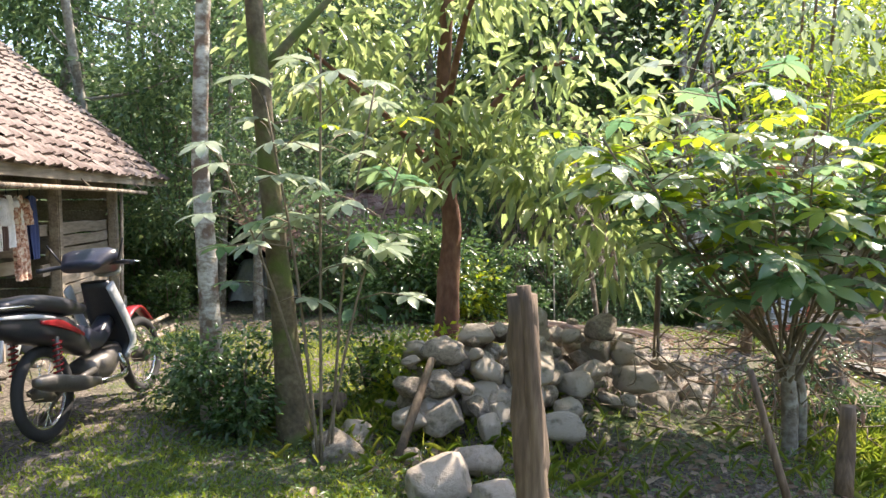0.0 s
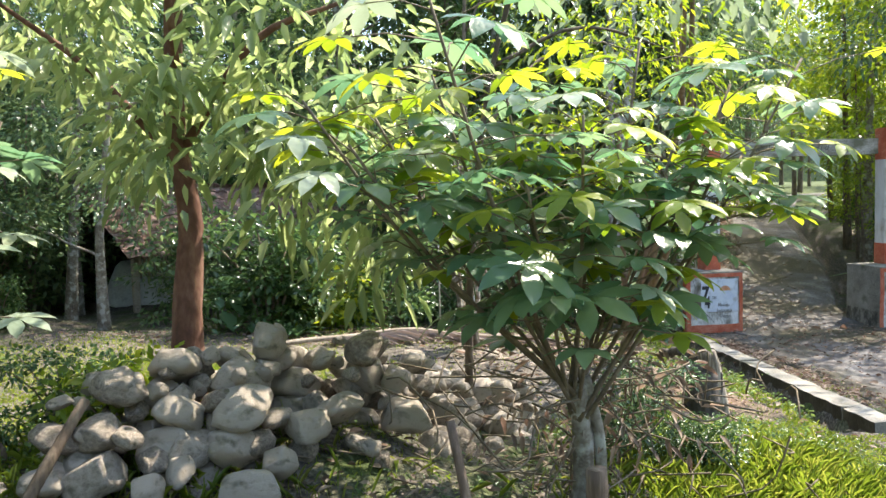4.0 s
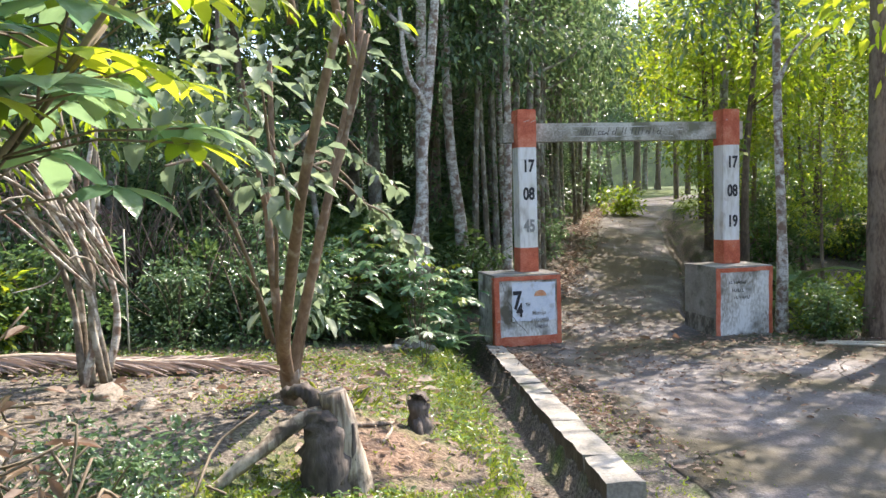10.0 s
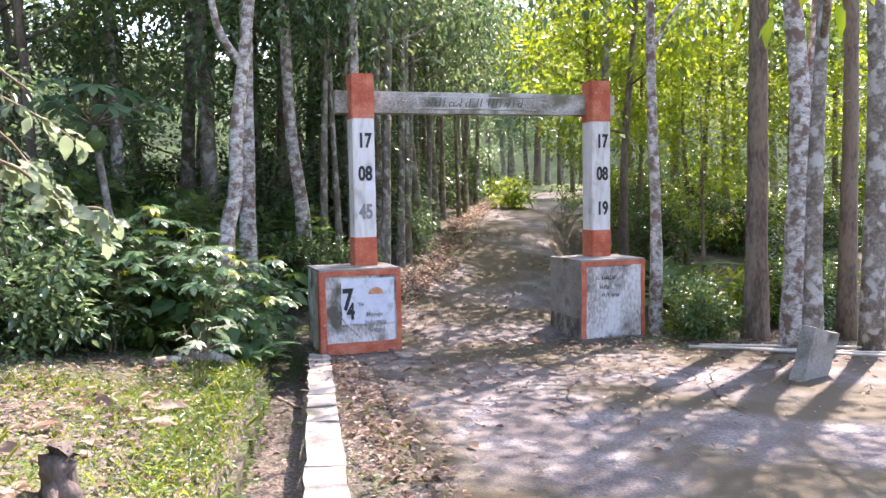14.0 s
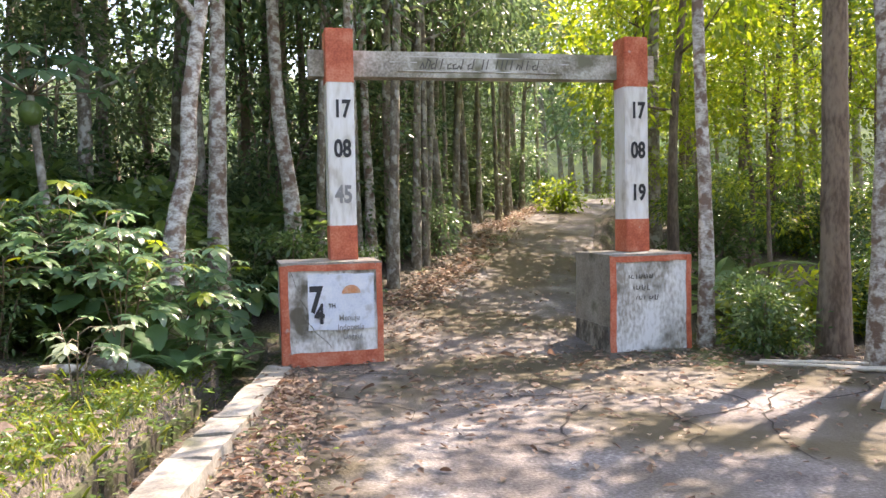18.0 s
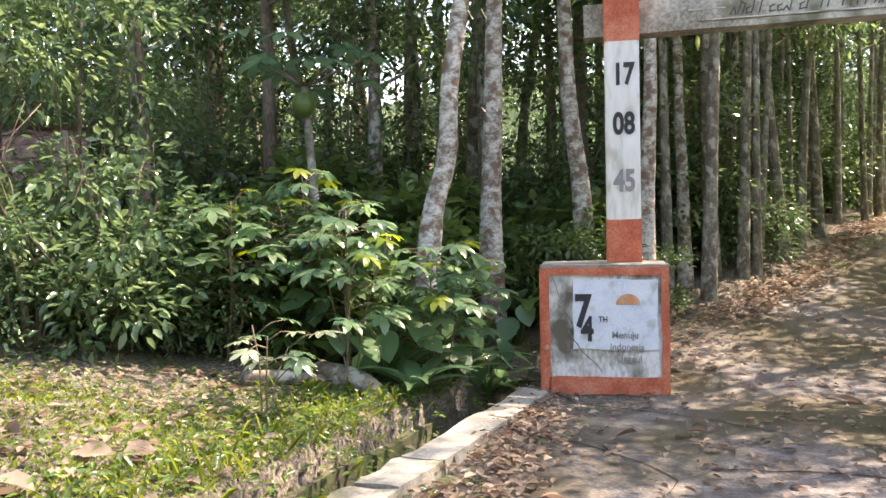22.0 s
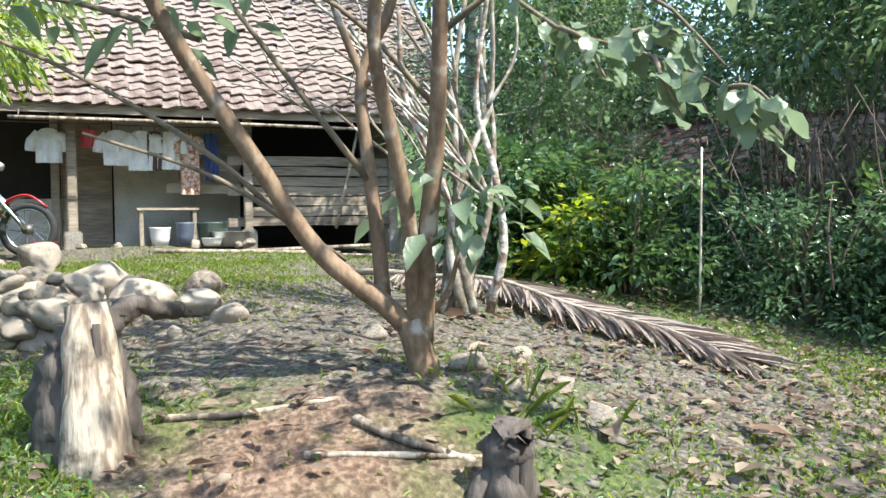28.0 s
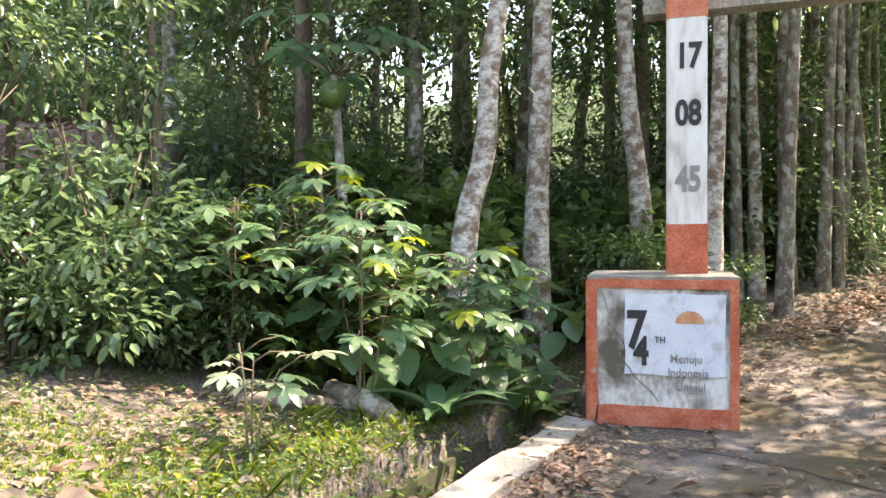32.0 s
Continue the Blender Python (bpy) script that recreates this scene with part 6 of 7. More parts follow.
tree("garden_tree", "garden tree with red-brown trunk and a full light-green crown", [(0, 0, -0.2), (0.02, 0.0, 0.6), (0.06, 0.02, 1.2), (0.0, 0.0, 1.9), (0.1, 0, 3.6)], 0.1, 0.045, BARK_RED,
     [([(0.04, 0, 1.5), (-0.5, 0.1, 2.1), (-1.0, 0, 2.5)], 0.035, 0.012), ([(0.04, 0, 1.6), (0.5, -0.2, 2.2), (1.0, -0.3, 2.4)], 0.035, 0.012), ([(0.03, 0, 2.0), (0.1, -0.6, 2.6), (0.2, -1.0, 2.8)], 0.03, 0.01)],
     [((-0.9, 0.2, 2.6), (0.7, 0.7, 0.5)), ((0.9, -0.3, 2.2), (0.75, 0.7, 0.75)), ((0.1, 0, 3.1), (0.75, 0.7, 0.45)), ((1.2, -0.5, 1.3), (0.4, 0.4, 0.5)), ((0.7, -0.5, 1.5), (0.5, 0.4, 0.4)), ((-0.2, 0.0, 1.8), (0.7, 0.4, 0.4)), ((0.0, -0.42, 2.35), (0.6, 0.2, 0.5)), ((0.2, -0.4, 1.6), (0.4, 0.2, 0.3))], 2700, 0.125, LEAF_PALE, 93, 0.42, at=pose(-8.72, -7.6, gz(-8.72, -7.6)), spread=0.15, droop=0.5)
for k, x, y, s in ((1, -10.1, -8.5, 0.5), (1, -10.5, -8.0, 0.45), (3, -8.9, -8.3, 0.5), (0, -5.9, -7.6, 0.42), (1, -5.6, -7.9, 0.3), (1, -9.3, -8.0, 0.4)):
    bush_copy(k, x, y, s)
# ferny boughs over the path
tree("feathery_tree", "thin tree with drooping feathery yellow-green boughs", [(0, 0, -0.2), (0.05, 0, 1.2), (0.2, -0.1, 2.4), (0.5, -0.3, 3.4)], 0.026, 0.014, BARK_BROWN,
          [([(0.2, -0.1, 2.4), (0.9, 0.1, 2.7), (1.8, 0.3, 2.5)], 0.018, 0.006), ([(0.15, -0.1, 2.0), (0.6, 0.2, 2.5), (1.2, 0.6, 2.7)], 0.018, 0.006)],
          [((1.5, 0.2, 2.4), (0.7, 0.4, 0.35)), ((0.6, 0.0, 2.3), (0.7, 0.4, 0.4)), ((1.1, 0.3, 2.9), (0.9, 0.6, 0.5)), ((0.3, 0.1, 1.7), (0.6, 0.3, 0.25)), ((1.1, 0.2, 1.8), (0.6, 0.3, 0.2))], 2200, 0.065, LEAF_LIGHT, 94, 0.3, at=pose(-6.95, -7.35, gz(-6.95, -7.35)), spread=0.2)
# third limb and its two leaf clumps are added unseen, to shade the bank
tree("overhanging_tree", "bough with yellow-green leaves over the lane", [(0, 0, -0.2), (0.0, 0, 2.0), (0.1, 0, 4.0), (0.2, 0, 6.0)], 0.1, 0.05, BARK_LICHEN,
     [([(0.1, 0, 3.6), (-1.0, -1.2, 4.2), (-2.2, -2.2, 4.0), (-3.3, -3.2, 3.6)], 0.045, 0.01), ([(0.1, 0, 4.0), (-0.8, -2.0, 4.4), (-1.4, -3.4, 4.1)], 0.04, 0.01), ([(0.15, 0, 4.6), (-2.2, -1.0, 5.2), (-4.2, -1.8, 5.3), (-5.9, -2.3, 5.1)], 0.05, 0.01)],
     [((-2.4, -2.4, 3.95), (1.3, 1.0, 0.35)), ((-1.3, -3.0, 4.1), (0.9, 0.9, 0.3)), ((-3.4, -3.3, 3.6), (0.6, 0.6, 0.3)), ((0.2, 0, 6.0), (1.3, 1.3, 0.8)), ((-5.7, -2.3, 5.1), (1.0, 1.0, 0.35)), ((-4.5, -1.9, 5.4), (0.8, 0.8, 0.3))], 860, 0.15, LEAF_LIGHT, 95, 0.5, at=pose(3.2, -3.4 + 1.0, gz(3.2, -2.4)))

# ---- dry palm frond on the ground ----
fr = thing("dry_palm_frond", "long dry grey-brown palm frond lying on the ground", "palm frond")
A, B = Vector((-8.5, -4.62, 0)), Vector((-5.33, -3.35, 0))
rib = []
for i in range(24):
    p = A.lerp(B, i / 23)
    p.y += 0.05 * math.sin(i / 23 * 3.1)
    p.z = gz(p.x, p.y) + 0.05 + 0.07 * math.sin(i / 23 * math.pi)
    rib.append(p)
v, f = tube_data(rib, [0.03 - 0.022 * i / 23 for i in range(24)], 7)
child(mesh_ob("rib", v, f, WOOD_GREY, True), fr)
rng = np.random.default_rng(33)
FROND_LEAF = []
for k in range(4):
    V_, F_ = leaves(np.zeros((1, 3)), np.array([[1.0, 0, 0.02 * k]]), 0.55, 0.035, 0.3, 0.06, rng)
    FROND_LEAF.append(array_mesh("leaflet", V_, F_, FROND_DRY))
for i in range(170):
    u = 0.16 + 0.84 * i / 169
    j = min(22, int(u * 23))
    p = rib[j].lerp(rib[j + 1], u * 23 - j)
    for sd in (1, -1):
        ob = new("leaflet", FROND_LEAF[(i + sd) % 4])
        ob.parent = fr
        ang = math.atan2((B - A).y, (B - A).x) + sd * (0.95 - 0.4 * u + rng.normal(0, 0.09))
        s_ = (0.5 + 0.4 * math.sin(u * 2.6)) * rng.uniform(0.85, 1.1)
        dz = gz(p.x + math.cos(ang) * 0.4, p.y + math.sin(ang) * 0.4) + 0.02 - p.z
        ob.matrix_local = Matrix.Translation(p) @ Euler((rng.normal(0, 0.5), -math.atan2(dz, 0.45) * rng.uniform(0.4, 1.0), ang)).to_matrix().to_4x4() @ Matrix.Diagonal((s_, s_, s_, 1))


# ---- the house ----
HZ = 1.18
house = thing("house", "timber and plaster farmhouse under a clay-tile roof", "house")


def plank(name, a, b, h, t, parent, mat=WOOD_GREY, wob=0.012, label=""):
    """A board between two points, h high and t thick, with uneven edges."""
    a, b = Vector(a), Vector(b)
    ln = (b - a).length
    bm = box_bm(t, ln, h, None, bevel=0, rough=0, cuts=4)
    o = Vector((a.x * 3 + a.z * 11, a.y * 5, 0))
    for v in bm.verts:
        v.co.z += wob * 2 * noise.noise(Vector((0, v.co.y * 2.2, v.co.z * 3)) + o)
        v.co.x += wob * 0.5 * noise.noise(Vector((v.co.y * 3, 1.7, 0)) + o)
    q = Vector((0, 1, 0)).rotation_difference((b - a).normalized()).to_matrix().to_4x4()
    bmesh.ops.transform(bm, matrix=Matrix.Translation((a + b) / 2) @ q, verts=bm.verts)
    return part(name, bm, mat, parent, label)


part("plaster_wall", box_bm(0.14, 1.66, 1.75, pose(-13.4, -5.82, HZ + 0.83), 0.01, cuts=0), PLASTER, house, "pale plastered wall")
part("plaster_wall", box_bm(0.14, 3.0, 0.66, pose(-13.35, -8.75, HZ + 0.3), 0.01), PLASTER, house, "low pale plastered wall")
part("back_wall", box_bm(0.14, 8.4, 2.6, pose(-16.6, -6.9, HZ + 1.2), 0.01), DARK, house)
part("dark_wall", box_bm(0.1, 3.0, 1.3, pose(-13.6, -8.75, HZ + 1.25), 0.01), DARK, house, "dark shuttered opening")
part("room_wall", box_bm(0.1, 2.3, 2.4, pose(-14.4, -3.95, HZ + 1.1), 0.01), DARK, house, "rear wall of the store, coloured dark as if in shade")
part("door", box_bm(0.06, 0.62, 1.75, pose(-13.3, -6.98, HZ + 0.86), 0.01), WOOD_GREY, house, "dark wooden plank door")
part("door_post", box_bm(0.12, 0.1, 1.85, pose(-13.25, -7.35, HZ + 0.9), 0.01), WOOD_GREY, house)
for y in (-3.0, -5.0, -7.1, -9.2):
    part("post", box_bm(0.11, 0.11, 1.78, pose(-12.42, y, HZ + 0.84), 0.012, ), WOOD_GREY, house, "grey timber post")
    part("footing", box_bm(0.22, 0.2, 0.42, pose(-12.42, y, HZ - 0.01), 0.02), CONCRETE, house)
plank("front_beam", (-12.4, -10.4, HZ + 1.72), (-12.4, -2.2, HZ + 1.74), 0.13, 0.09, house)
plank("fascia", (-11.98, -10.5, HZ + 1.62), (-11.98, -1.95, HZ + 1.66), 0.1, 0.04, house, label="weathered fascia board")
for k in range(7):
    z = HZ + 0.3 + 0.135 * k
    plank("wall_plank", (-12.5 + 0.012 * (k % 2), -5.25 + 0.2 * (k % 3), z), (-12.5, -2.95, z + 0.01), 0.118, 0.03, house)
for k in range(4):
    plank("wall_plank", (-12.75, -6.0 + 0.15 * k, HZ + 0.75 + 0.17 * k), (-12.75, -5.05, HZ + 0.75 + 0.17 * k), 0.13, 0.03, house)
for k in range(12):
    plank("gable_plank", (-12.5, -2.95, HZ + 0.25 + 0.14 * k), (-16.4, -2.95, HZ + 0.25 + 0.14 * k), 0.13, 0.03, house)
tube("rafter", [(-12.0, -2.05, HZ + 1.68), (-14.6, -2.05, HZ + 4.0)], 0.05, 0.05, WOOD_GREY, house, 6, 4, 0)
for y in (-4.2, -6.0, -7.8, -9.6):
    tube("rafter", [(-12.0, y, HZ + 1.66), (-14.6, y, HZ + 3.98)], 0.04, 0.04, WOOD_GREY, house, 6, 4, 0)
bm = bmesh.new()
vs = [bm.verts.new(p) for p in ((-12.6, -2.9, HZ + 1.7), (-16.6, -2.9, HZ + 1.7), (-14.6, -2.9, HZ + 3.85), (-12.6, -2.97, HZ + 1.7), (-16.6, -2.97, HZ + 1.7), (-14.6, -2.97, HZ + 3.85))]
for q in ((0, 1, 2), (5, 4, 3), (0, 3, 4, 1), (1, 4, 5, 2), (2, 5, 3, 0)):
    bm.faces.new([vs[i] for i in q])
part("gable", bm, WOOD_GREY, house)


def tile_mesh():
    """A curved clay tile, one exposed course deep, with a thick lower lip."""
    vv, ff = [], []
    prof = [(-0.115, 0.0), (-0.075, -0.012), (-0.03, -0.008), (0.02, 0.01), (0.065, 0.018), (0.105, 0.006)]
    for yy, dz in ((0.0, 0.0), (0.27, 0.0)):
        for x, z in prof:
            vv.append((x, yy, z + dz + (0.018 if yy == 0 else -0.004)))
    for x, z in prof:
        vv.append((x, 0.0, z))
    n = len(prof)
    for i in range(n - 1):
        ff.append((i, i + 1, n + i + 1, n + i))
        ff.append((2 * n + i, 2 * n + i + 1, i + 1, i))
    me = bpy.data.meshes.new("roof_tile")
    me.from_pydata(vv, [], ff)
    me.materials.append(CLAY)
    return me


TILE = tile_mesh()
TV = np.array([v.co[:] for v in TILE.vertices])
TF = [tuple(p.vertices) for p in TILE.polygons]
roof = part("roof", box_bm(8.5, 3.5, 0.03, Matrix.Translation((-13.27, -6.2, HZ + 2.83)) @ Euler((radians(41.5), 0, radians(90))).to_matrix().to_4x4(), 0.005), WOOD_GREY, house, "weathered clay-tile roof")
part("roof_back", box_bm(8.5, 3.5, 0.03, Matrix.Translation((-15.93, -6.2, HZ + 2.83)) @ Euler((radians(41.5), 0, radians(-90))).to_matrix().to_4x4(), 0.005), CLAY, house)
rti = random.Random(15)
slope = Euler((radians(41.5), 0, radians(90))).to_matrix().to_4x4()
rest_v, rest_f = [], []
for row in range(21):
    for col in range(42):
        u, w = -4.15 + col * 0.2, -1.78 + row * 0.169
        m = Matrix.Translation((-13.25, -6.2, HZ + 2.86)) @ slope @ Matrix.Translation((u + rti.gauss(0, 0.01), w + rti.gauss(0, 0.014), 0.016 + rti.gauss(0, 0.004))) @ Euler((radians(-5) + rti.gauss(0, 0.03), rti.gauss(0, 0.05), rti.gauss(0, 0.05))).to_matrix().to_4x4()
        if row < 7:
            ob = new("roof_tile", TILE)
            child(ob, roof)
            ob.matrix_local = m
        else:
            o = len(rest_v)
            rest_v += [tuple(m @ Vector(p)) for p in TV]
            rest_f += [tuple(i + o for i in f) for f in TF]
up = child(mesh_ob("upper_tiling", rest_v, rest_f, CLAY), roof)
tagged(up, kind="stuff")
# a strip of light metal and the clothes rail
tagged(tube("clothes_rail", [(-11.85, -7.7, HZ + 1.5), (-11.85, -5.5, HZ + 1.51), (-11.85, -3.6, HZ + 1.5)], 0.022, 0.02, WOOD_PALE, None, 8, 10, 0.05), "pale bamboo clothes rail under the eave", "rail")
for y in (-7.6, -5.6, -3.7):
    s_ = tube("rail_hanger", [(-11.85, y, HZ + 1.5), (-11.97, y, HZ + 1.62)], 0.008, 0.008, TWIG, house, 5, 3)
tube("prop", [(-12.1, -3.9, HZ + 0.2), (-12.15, -3.55, HZ + 1.6)], 0.022, 0.02, WOOD_GREY, house, 6, 5)


def garment(name, label, y, w, h, mat, seed, sleeves=True, group="clothes on the rail"):
    """A shirt or cloth hung by its shoulders: folded sheet with thickness."""
    rr = random.Random(seed)
    g = thing(name, label, "clothing", group)
    vv, ff = [], []
    nx_, nz_ = 12, 12
    for k, dx in enumerate((0.0, 0.03)):
        for j in range(nz_ + 1):
            v = j / nz_
            half = w * (0.5 if v > 0.18 or not sleeves else 0.28 + 0.22 * v / 0.18) * (1 + 0.05 * math.sin(v * 4 + seed))
            for i in range(nx_ + 1):
                u = i / nx_ * 2 - 1
                fold = 0.022 * math.sin(u * 7 + seed + 2 * v) * (0.3 + v)
                vv.append((-12.5 + dx + fold, y + u * half, HZ + 1.46 - v * h - 0.02 * u * u * (1 - v)))
    n1 = (nx_ + 1) * (nz_ + 1)
    for k in (0, n1):
        for j in range(nz_):
            for i in range(nx_):
                q = k + j * (nx_ + 1) + i
                ff.append((q, q + 1, q + nx_ + 2, q + nx_ + 1))
    child(mesh_ob("cloth", vv, ff, mat, True), g)
    if sleeves:
        for sd in (-1, 1):
            tube("sleeve", [(-12.485, y + sd * w * 0.36, HZ + 1.4), (-12.48, y + sd * w * 0.62, HZ + 1.3), (-12.48, y + sd * w * 0.68, HZ + 1.18)], 0.055, 0.06, mat, g, 8, 7, 0.15)
    tube("hook", [(-12.49, y, HZ + 1.44), (-12.49, y, HZ + 1.53)], 0.005, 0.005, BLACK, g, 5, 3)
    return g


tagged(tube("clothes_line", [(-12.49, -7.9, HZ + 1.53), (-12.49, -6.6, HZ + 1.525), (-12.49, -5.2, HZ + 1.53)], 0.008, 0.008, TWIG, None, 5, 8), "thin line strung between the house posts", "line")
CLOTH_WHITE = plain("white_cotton", (0.78, 0.78, 0.79), 0.9)
CLOTH_RED = plain("red_cotton", (0.5, 0.08, 0.09), 0.9)
CLOTH_BLUE = plain("blue_cotton", (0.04, 0.06, 0.16), 0.9)
CLOTH_PRINT = rough_mat("printed_cotton", [(0.4, (0.12, 0.05, 0.04)), (0.5, (0.5, 0.25, 0.17)), (0.6, (0.7, 0.6, 0.5))], 22, 0.9, 0.1, 60)
for a in (("shirt", "white cotton shirt hung on the rail", -6.58, 0.34, 0.44, CLOTH_WHITE, 1, True), ("shirt", "white shirt hung beside another on the rail", -6.3, 0.32, 0.5, CLOTH_WHITE, 2, True), ("shirt", "white singlet hung on the clothes rail", -5.98, 0.27, 0.48, CLOTH_WHITE, 3, True),
          ("cloth", "small red cloth hung on the rail", -6.9, 0.2, 0.22, CLOTH_RED, 4, False), ("dress", "red-brown printed dress hung on the rail", -5.72, 0.22, 0.8, CLOTH_PRINT, 5, True), ("trousers", "dark blue trousers hung on the rail", -5.45, 0.17, 0.62, CLOTH_BLUE, 6, False),
          ("cloth", "dark cloth hung on the clothes rail", -6.14, 0.18, 0.5, plain("brown_cotton", (0.1, 0.06, 0.05), 0.9), 7, False), ("shirt", "white shirt hung at the rail's end", -7.35, 0.3, 0.42, CLOTH_WHITE, 8, True)):
    garment(*a)

# things in front of the wall
tb = thing("work_table", "rough low wooden table under the eave", "table", at=pose(-12.65, -6.0, HZ))
part("tabletop", box_bm(0.5, 0.75, 0.035, pose(0, 0, 0.47), 0.006), WOOD_GREY, tb)
for dx, dy in ((-0.2, -0.32), (0.2, -0.32), (-0.2, 0.32), (0.2, 0.32)):
    part("leg", box_bm(0.05, 0.05, 0.46, pose(dx, dy, 0.23), 0.005), WOOD_GREY, tb)


def pot(name, label, x, y, r, h, mat, z=0.0, lip=1.08):
    """An open vessel with a wall and a rim."""
    prof = [(0.0, 0.0), (r * 0.72, 0.0), (r * 0.9, h * 0.4), (r, h * 0.92), (r * lip, h), (r * 0.97, h), (r * 0.86, h * 0.4), (r * 0.66, h * 0.06), (0, h * 0.06)]
    vv, ff, n = [], [], 18
    for a in range(n):
        t = 2 * math.pi * a / n
        vv += [(q * math.cos(t), q * math.sin(t), zz) for q, zz in prof]
    m = len(prof)
    for a in range(n):
        for k in range(m - 1):
            b = (a + 1) % n
            ff.append((a * m + k, b * m + k, b * m + k + 1, a * m + k + 1))
    ob = mesh_ob(name, vv, ff, mat, True)
    ob.matrix_basis = pose(x, y, HZ + z)
    return tagged(ob, label, name.replace("_", " "))


pot("bucket", "white plastic bucket below the table", -12.5, -6.1, 0.13, 0.24, plain("white_plastic", (0.7, 0.7, 0.7), 0.4))
pot("bucket", "dull blue-grey plastic bucket below the table", -12.45, -5.8, 0.12, 0.3, plain("blue_plastic", (0.09, 0.11, 0.15), 0.5))
pot("basin", "grey metal basin leaning by the wall", -12.3, -5.25, 0.24, 0.18, plain("dull_metal", (0.3, 0.3, 0.29), 0.45, 0.6))
pot("cooking_pot", "dark green pot beside the table", -12.5, -5.45, 0.2, 0.3, plain("green_enamel", (0.07, 0.1, 0.08), 0.4))
pot("bowl", "white bowl on the ground", -12.1, -5.5, 0.13, 0.1, plain("white_enamel", (0.72, 0.72, 0.7), 0.3))
for x, y, s in ((-12.1, -5.7, 0.09), (-12.15, -5.05, 0.1), (-12.05, -6.6, 0.08), (-12.2, -7.0, 0.07), (-11.95, -5.2, 0.06)):
    stone(x, y, HZ + s * 0.3, s, "pale stone among the clutter by the wall", "stones by the wall")
for a, b, r in (((-11.9, -5.4, 1.1), (-11.7, -3.4, 1.32), 0.025), ((-11.6, -6.2, 1.07), (-11.5, -4.0, 1.08), 0.03), ((-11.8, -5.0, 1.08), (-11.6, -3.2, 1.1), 0.02)):
    tagged(tube("pole", [(a[0], a[1], gz(a[0], a[1]) + r), (b[0], b[1], gz(b[0], b[1]) + r + (b[2] - a[2]) * 0.6)], r, r, WOOD_PALE, None, 7, 5), "loose wooden pole in front of the house", "pole")
tagged(pot("plastic_tub", "red plastic tub by the door", -12.2, -7.4, 0.15, 0.08, plain("red_plastic", (0.5, 0.06, 0.07), 0.4)), category="tub")

# ---- the shed among the bushes ----
shed = thing("shed", "low shed with a brown tile roof among the bushes", "shed", at=pose(-9.75, 1.25, 1.0, 0, 0, 39))
for dx in (-2.0, 0, 2.0):
    for dy in (-1.0, 1.2):
        part("post", box_bm(0.09, 0.09, 1.7, pose(dx, dy, 0.75), 0.01), WOOD_GREY, shed)
# the shade inside the shed is put into this wall's colour
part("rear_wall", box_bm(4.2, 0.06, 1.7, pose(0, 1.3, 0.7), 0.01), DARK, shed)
for k in range(26):
    tube("bamboo_slat", [(-2.0 + k * 0.065, -1.02, 0.36 + 0.03 * (k % 3)), (-2.0 + k * 0.065 + 0.01, -1.02, 0.95)], 0.024, 0.022, WOOD_GREY, shed, 6, 3, 0.05)
sv, sf = [], []
for fr_, sgn in ((0, 1), (1, -1)):
    for row in range(9):
        for col in range(23):
            m = Matrix.Translation((0, 0.1, 1.72)) @ Euler((0, 0, 0 if sgn > 0 else math.pi)).to_matrix().to_4x4() @ Euler((radians(33), 0, 0)).to_matrix().to_4x4() @ Matrix.Translation((-2.2 + col * 0.2 + rti.gauss(0, 0.01), -1.85 + row * 0.21 + rti.gauss(0, 0.015), rti.gauss(0, 0.006)))
            o = len(sv)
            sv += [tuple(m @ Vector(p)) for p in TV]
            sf += [tuple(i + o for i in f) for f in TF]
tagged(child(mesh_ob("roof", sv, sf, CLAY_RED), shed, "brown clay-tile roof"), kind="stuff")

tw_v, tw_f = [], []
rw = random.Random(66)
for k in range(70):
    a0 = Vector((-6.4 + rw.gauss(0, 0.8), -1.5 + rw.gauss(0, 0.45), 0))
    a0.z = gz(a0.x, a0.y) + rw.uniform(0.3, 1.0)
    b0 = a0 + Vector((rw.gauss(0, 0.3), rw.gauss(0, 0.25), rw.uniform(0.5, 1.1)))
    m0 = a0.lerp(b0, 0.5) + Vector((rw.gauss(0, 0.07), rw.gauss(0, 0.07), 0))
    v, f = tube_data(spline([a0, m0, b0], 6), [0.009, 0.008, 0.007, 0.006, 0.005, 0.003], 4)
    o = len(tw_v)
    tw_v += v
    tw_f += [tuple(i + o for i in ff_) for ff_ in f]
tagged(mesh_ob("bare_twigs", tw_v, tw_f, BARK_BROWN, True), "bare brown twigs of the shrubs before the shed", "twigs", kind="stuff")

# covered heap beyond the garden
tv, tf = [], []
for j in range(13):
    for i in range(17):
        u, v = i / 8 - 1, j / 6 - 1
        e = max(abs(u), abs(v))
        h = 0.66 * (1 - max(0, (e - 0.55) / 0.45) ** 1.2) + 0.06 * noise.noise(Vector((u * 2.5, v * 2.5, 0.3)))
        tv.append((u * 0.62, v * 0.5, max(0.0, h)))
for j in range(12):
    for i in range(16):
        q = j * 17 + i
        tf.append((q, q + 1, q + 18, q + 17))
tp = mesh_ob("tarpaulin", tv, tf, rough_mat("grey_sheet", [(0.35, (0.4, 0.41, 0.42)), (0.5, (0.6, 0.61, 0.62)), (0.66, (0.72, 0.73, 0.74))], 6, 0.55, 0.4, 30), True)
tp.matrix_basis = pose(-10.95, 0.72, gz(-10.95, 0.72) - 0.03, 0, 0, 12)
tagged(tp, "heap covered with a pale grey plastic sheet", "covered heap")
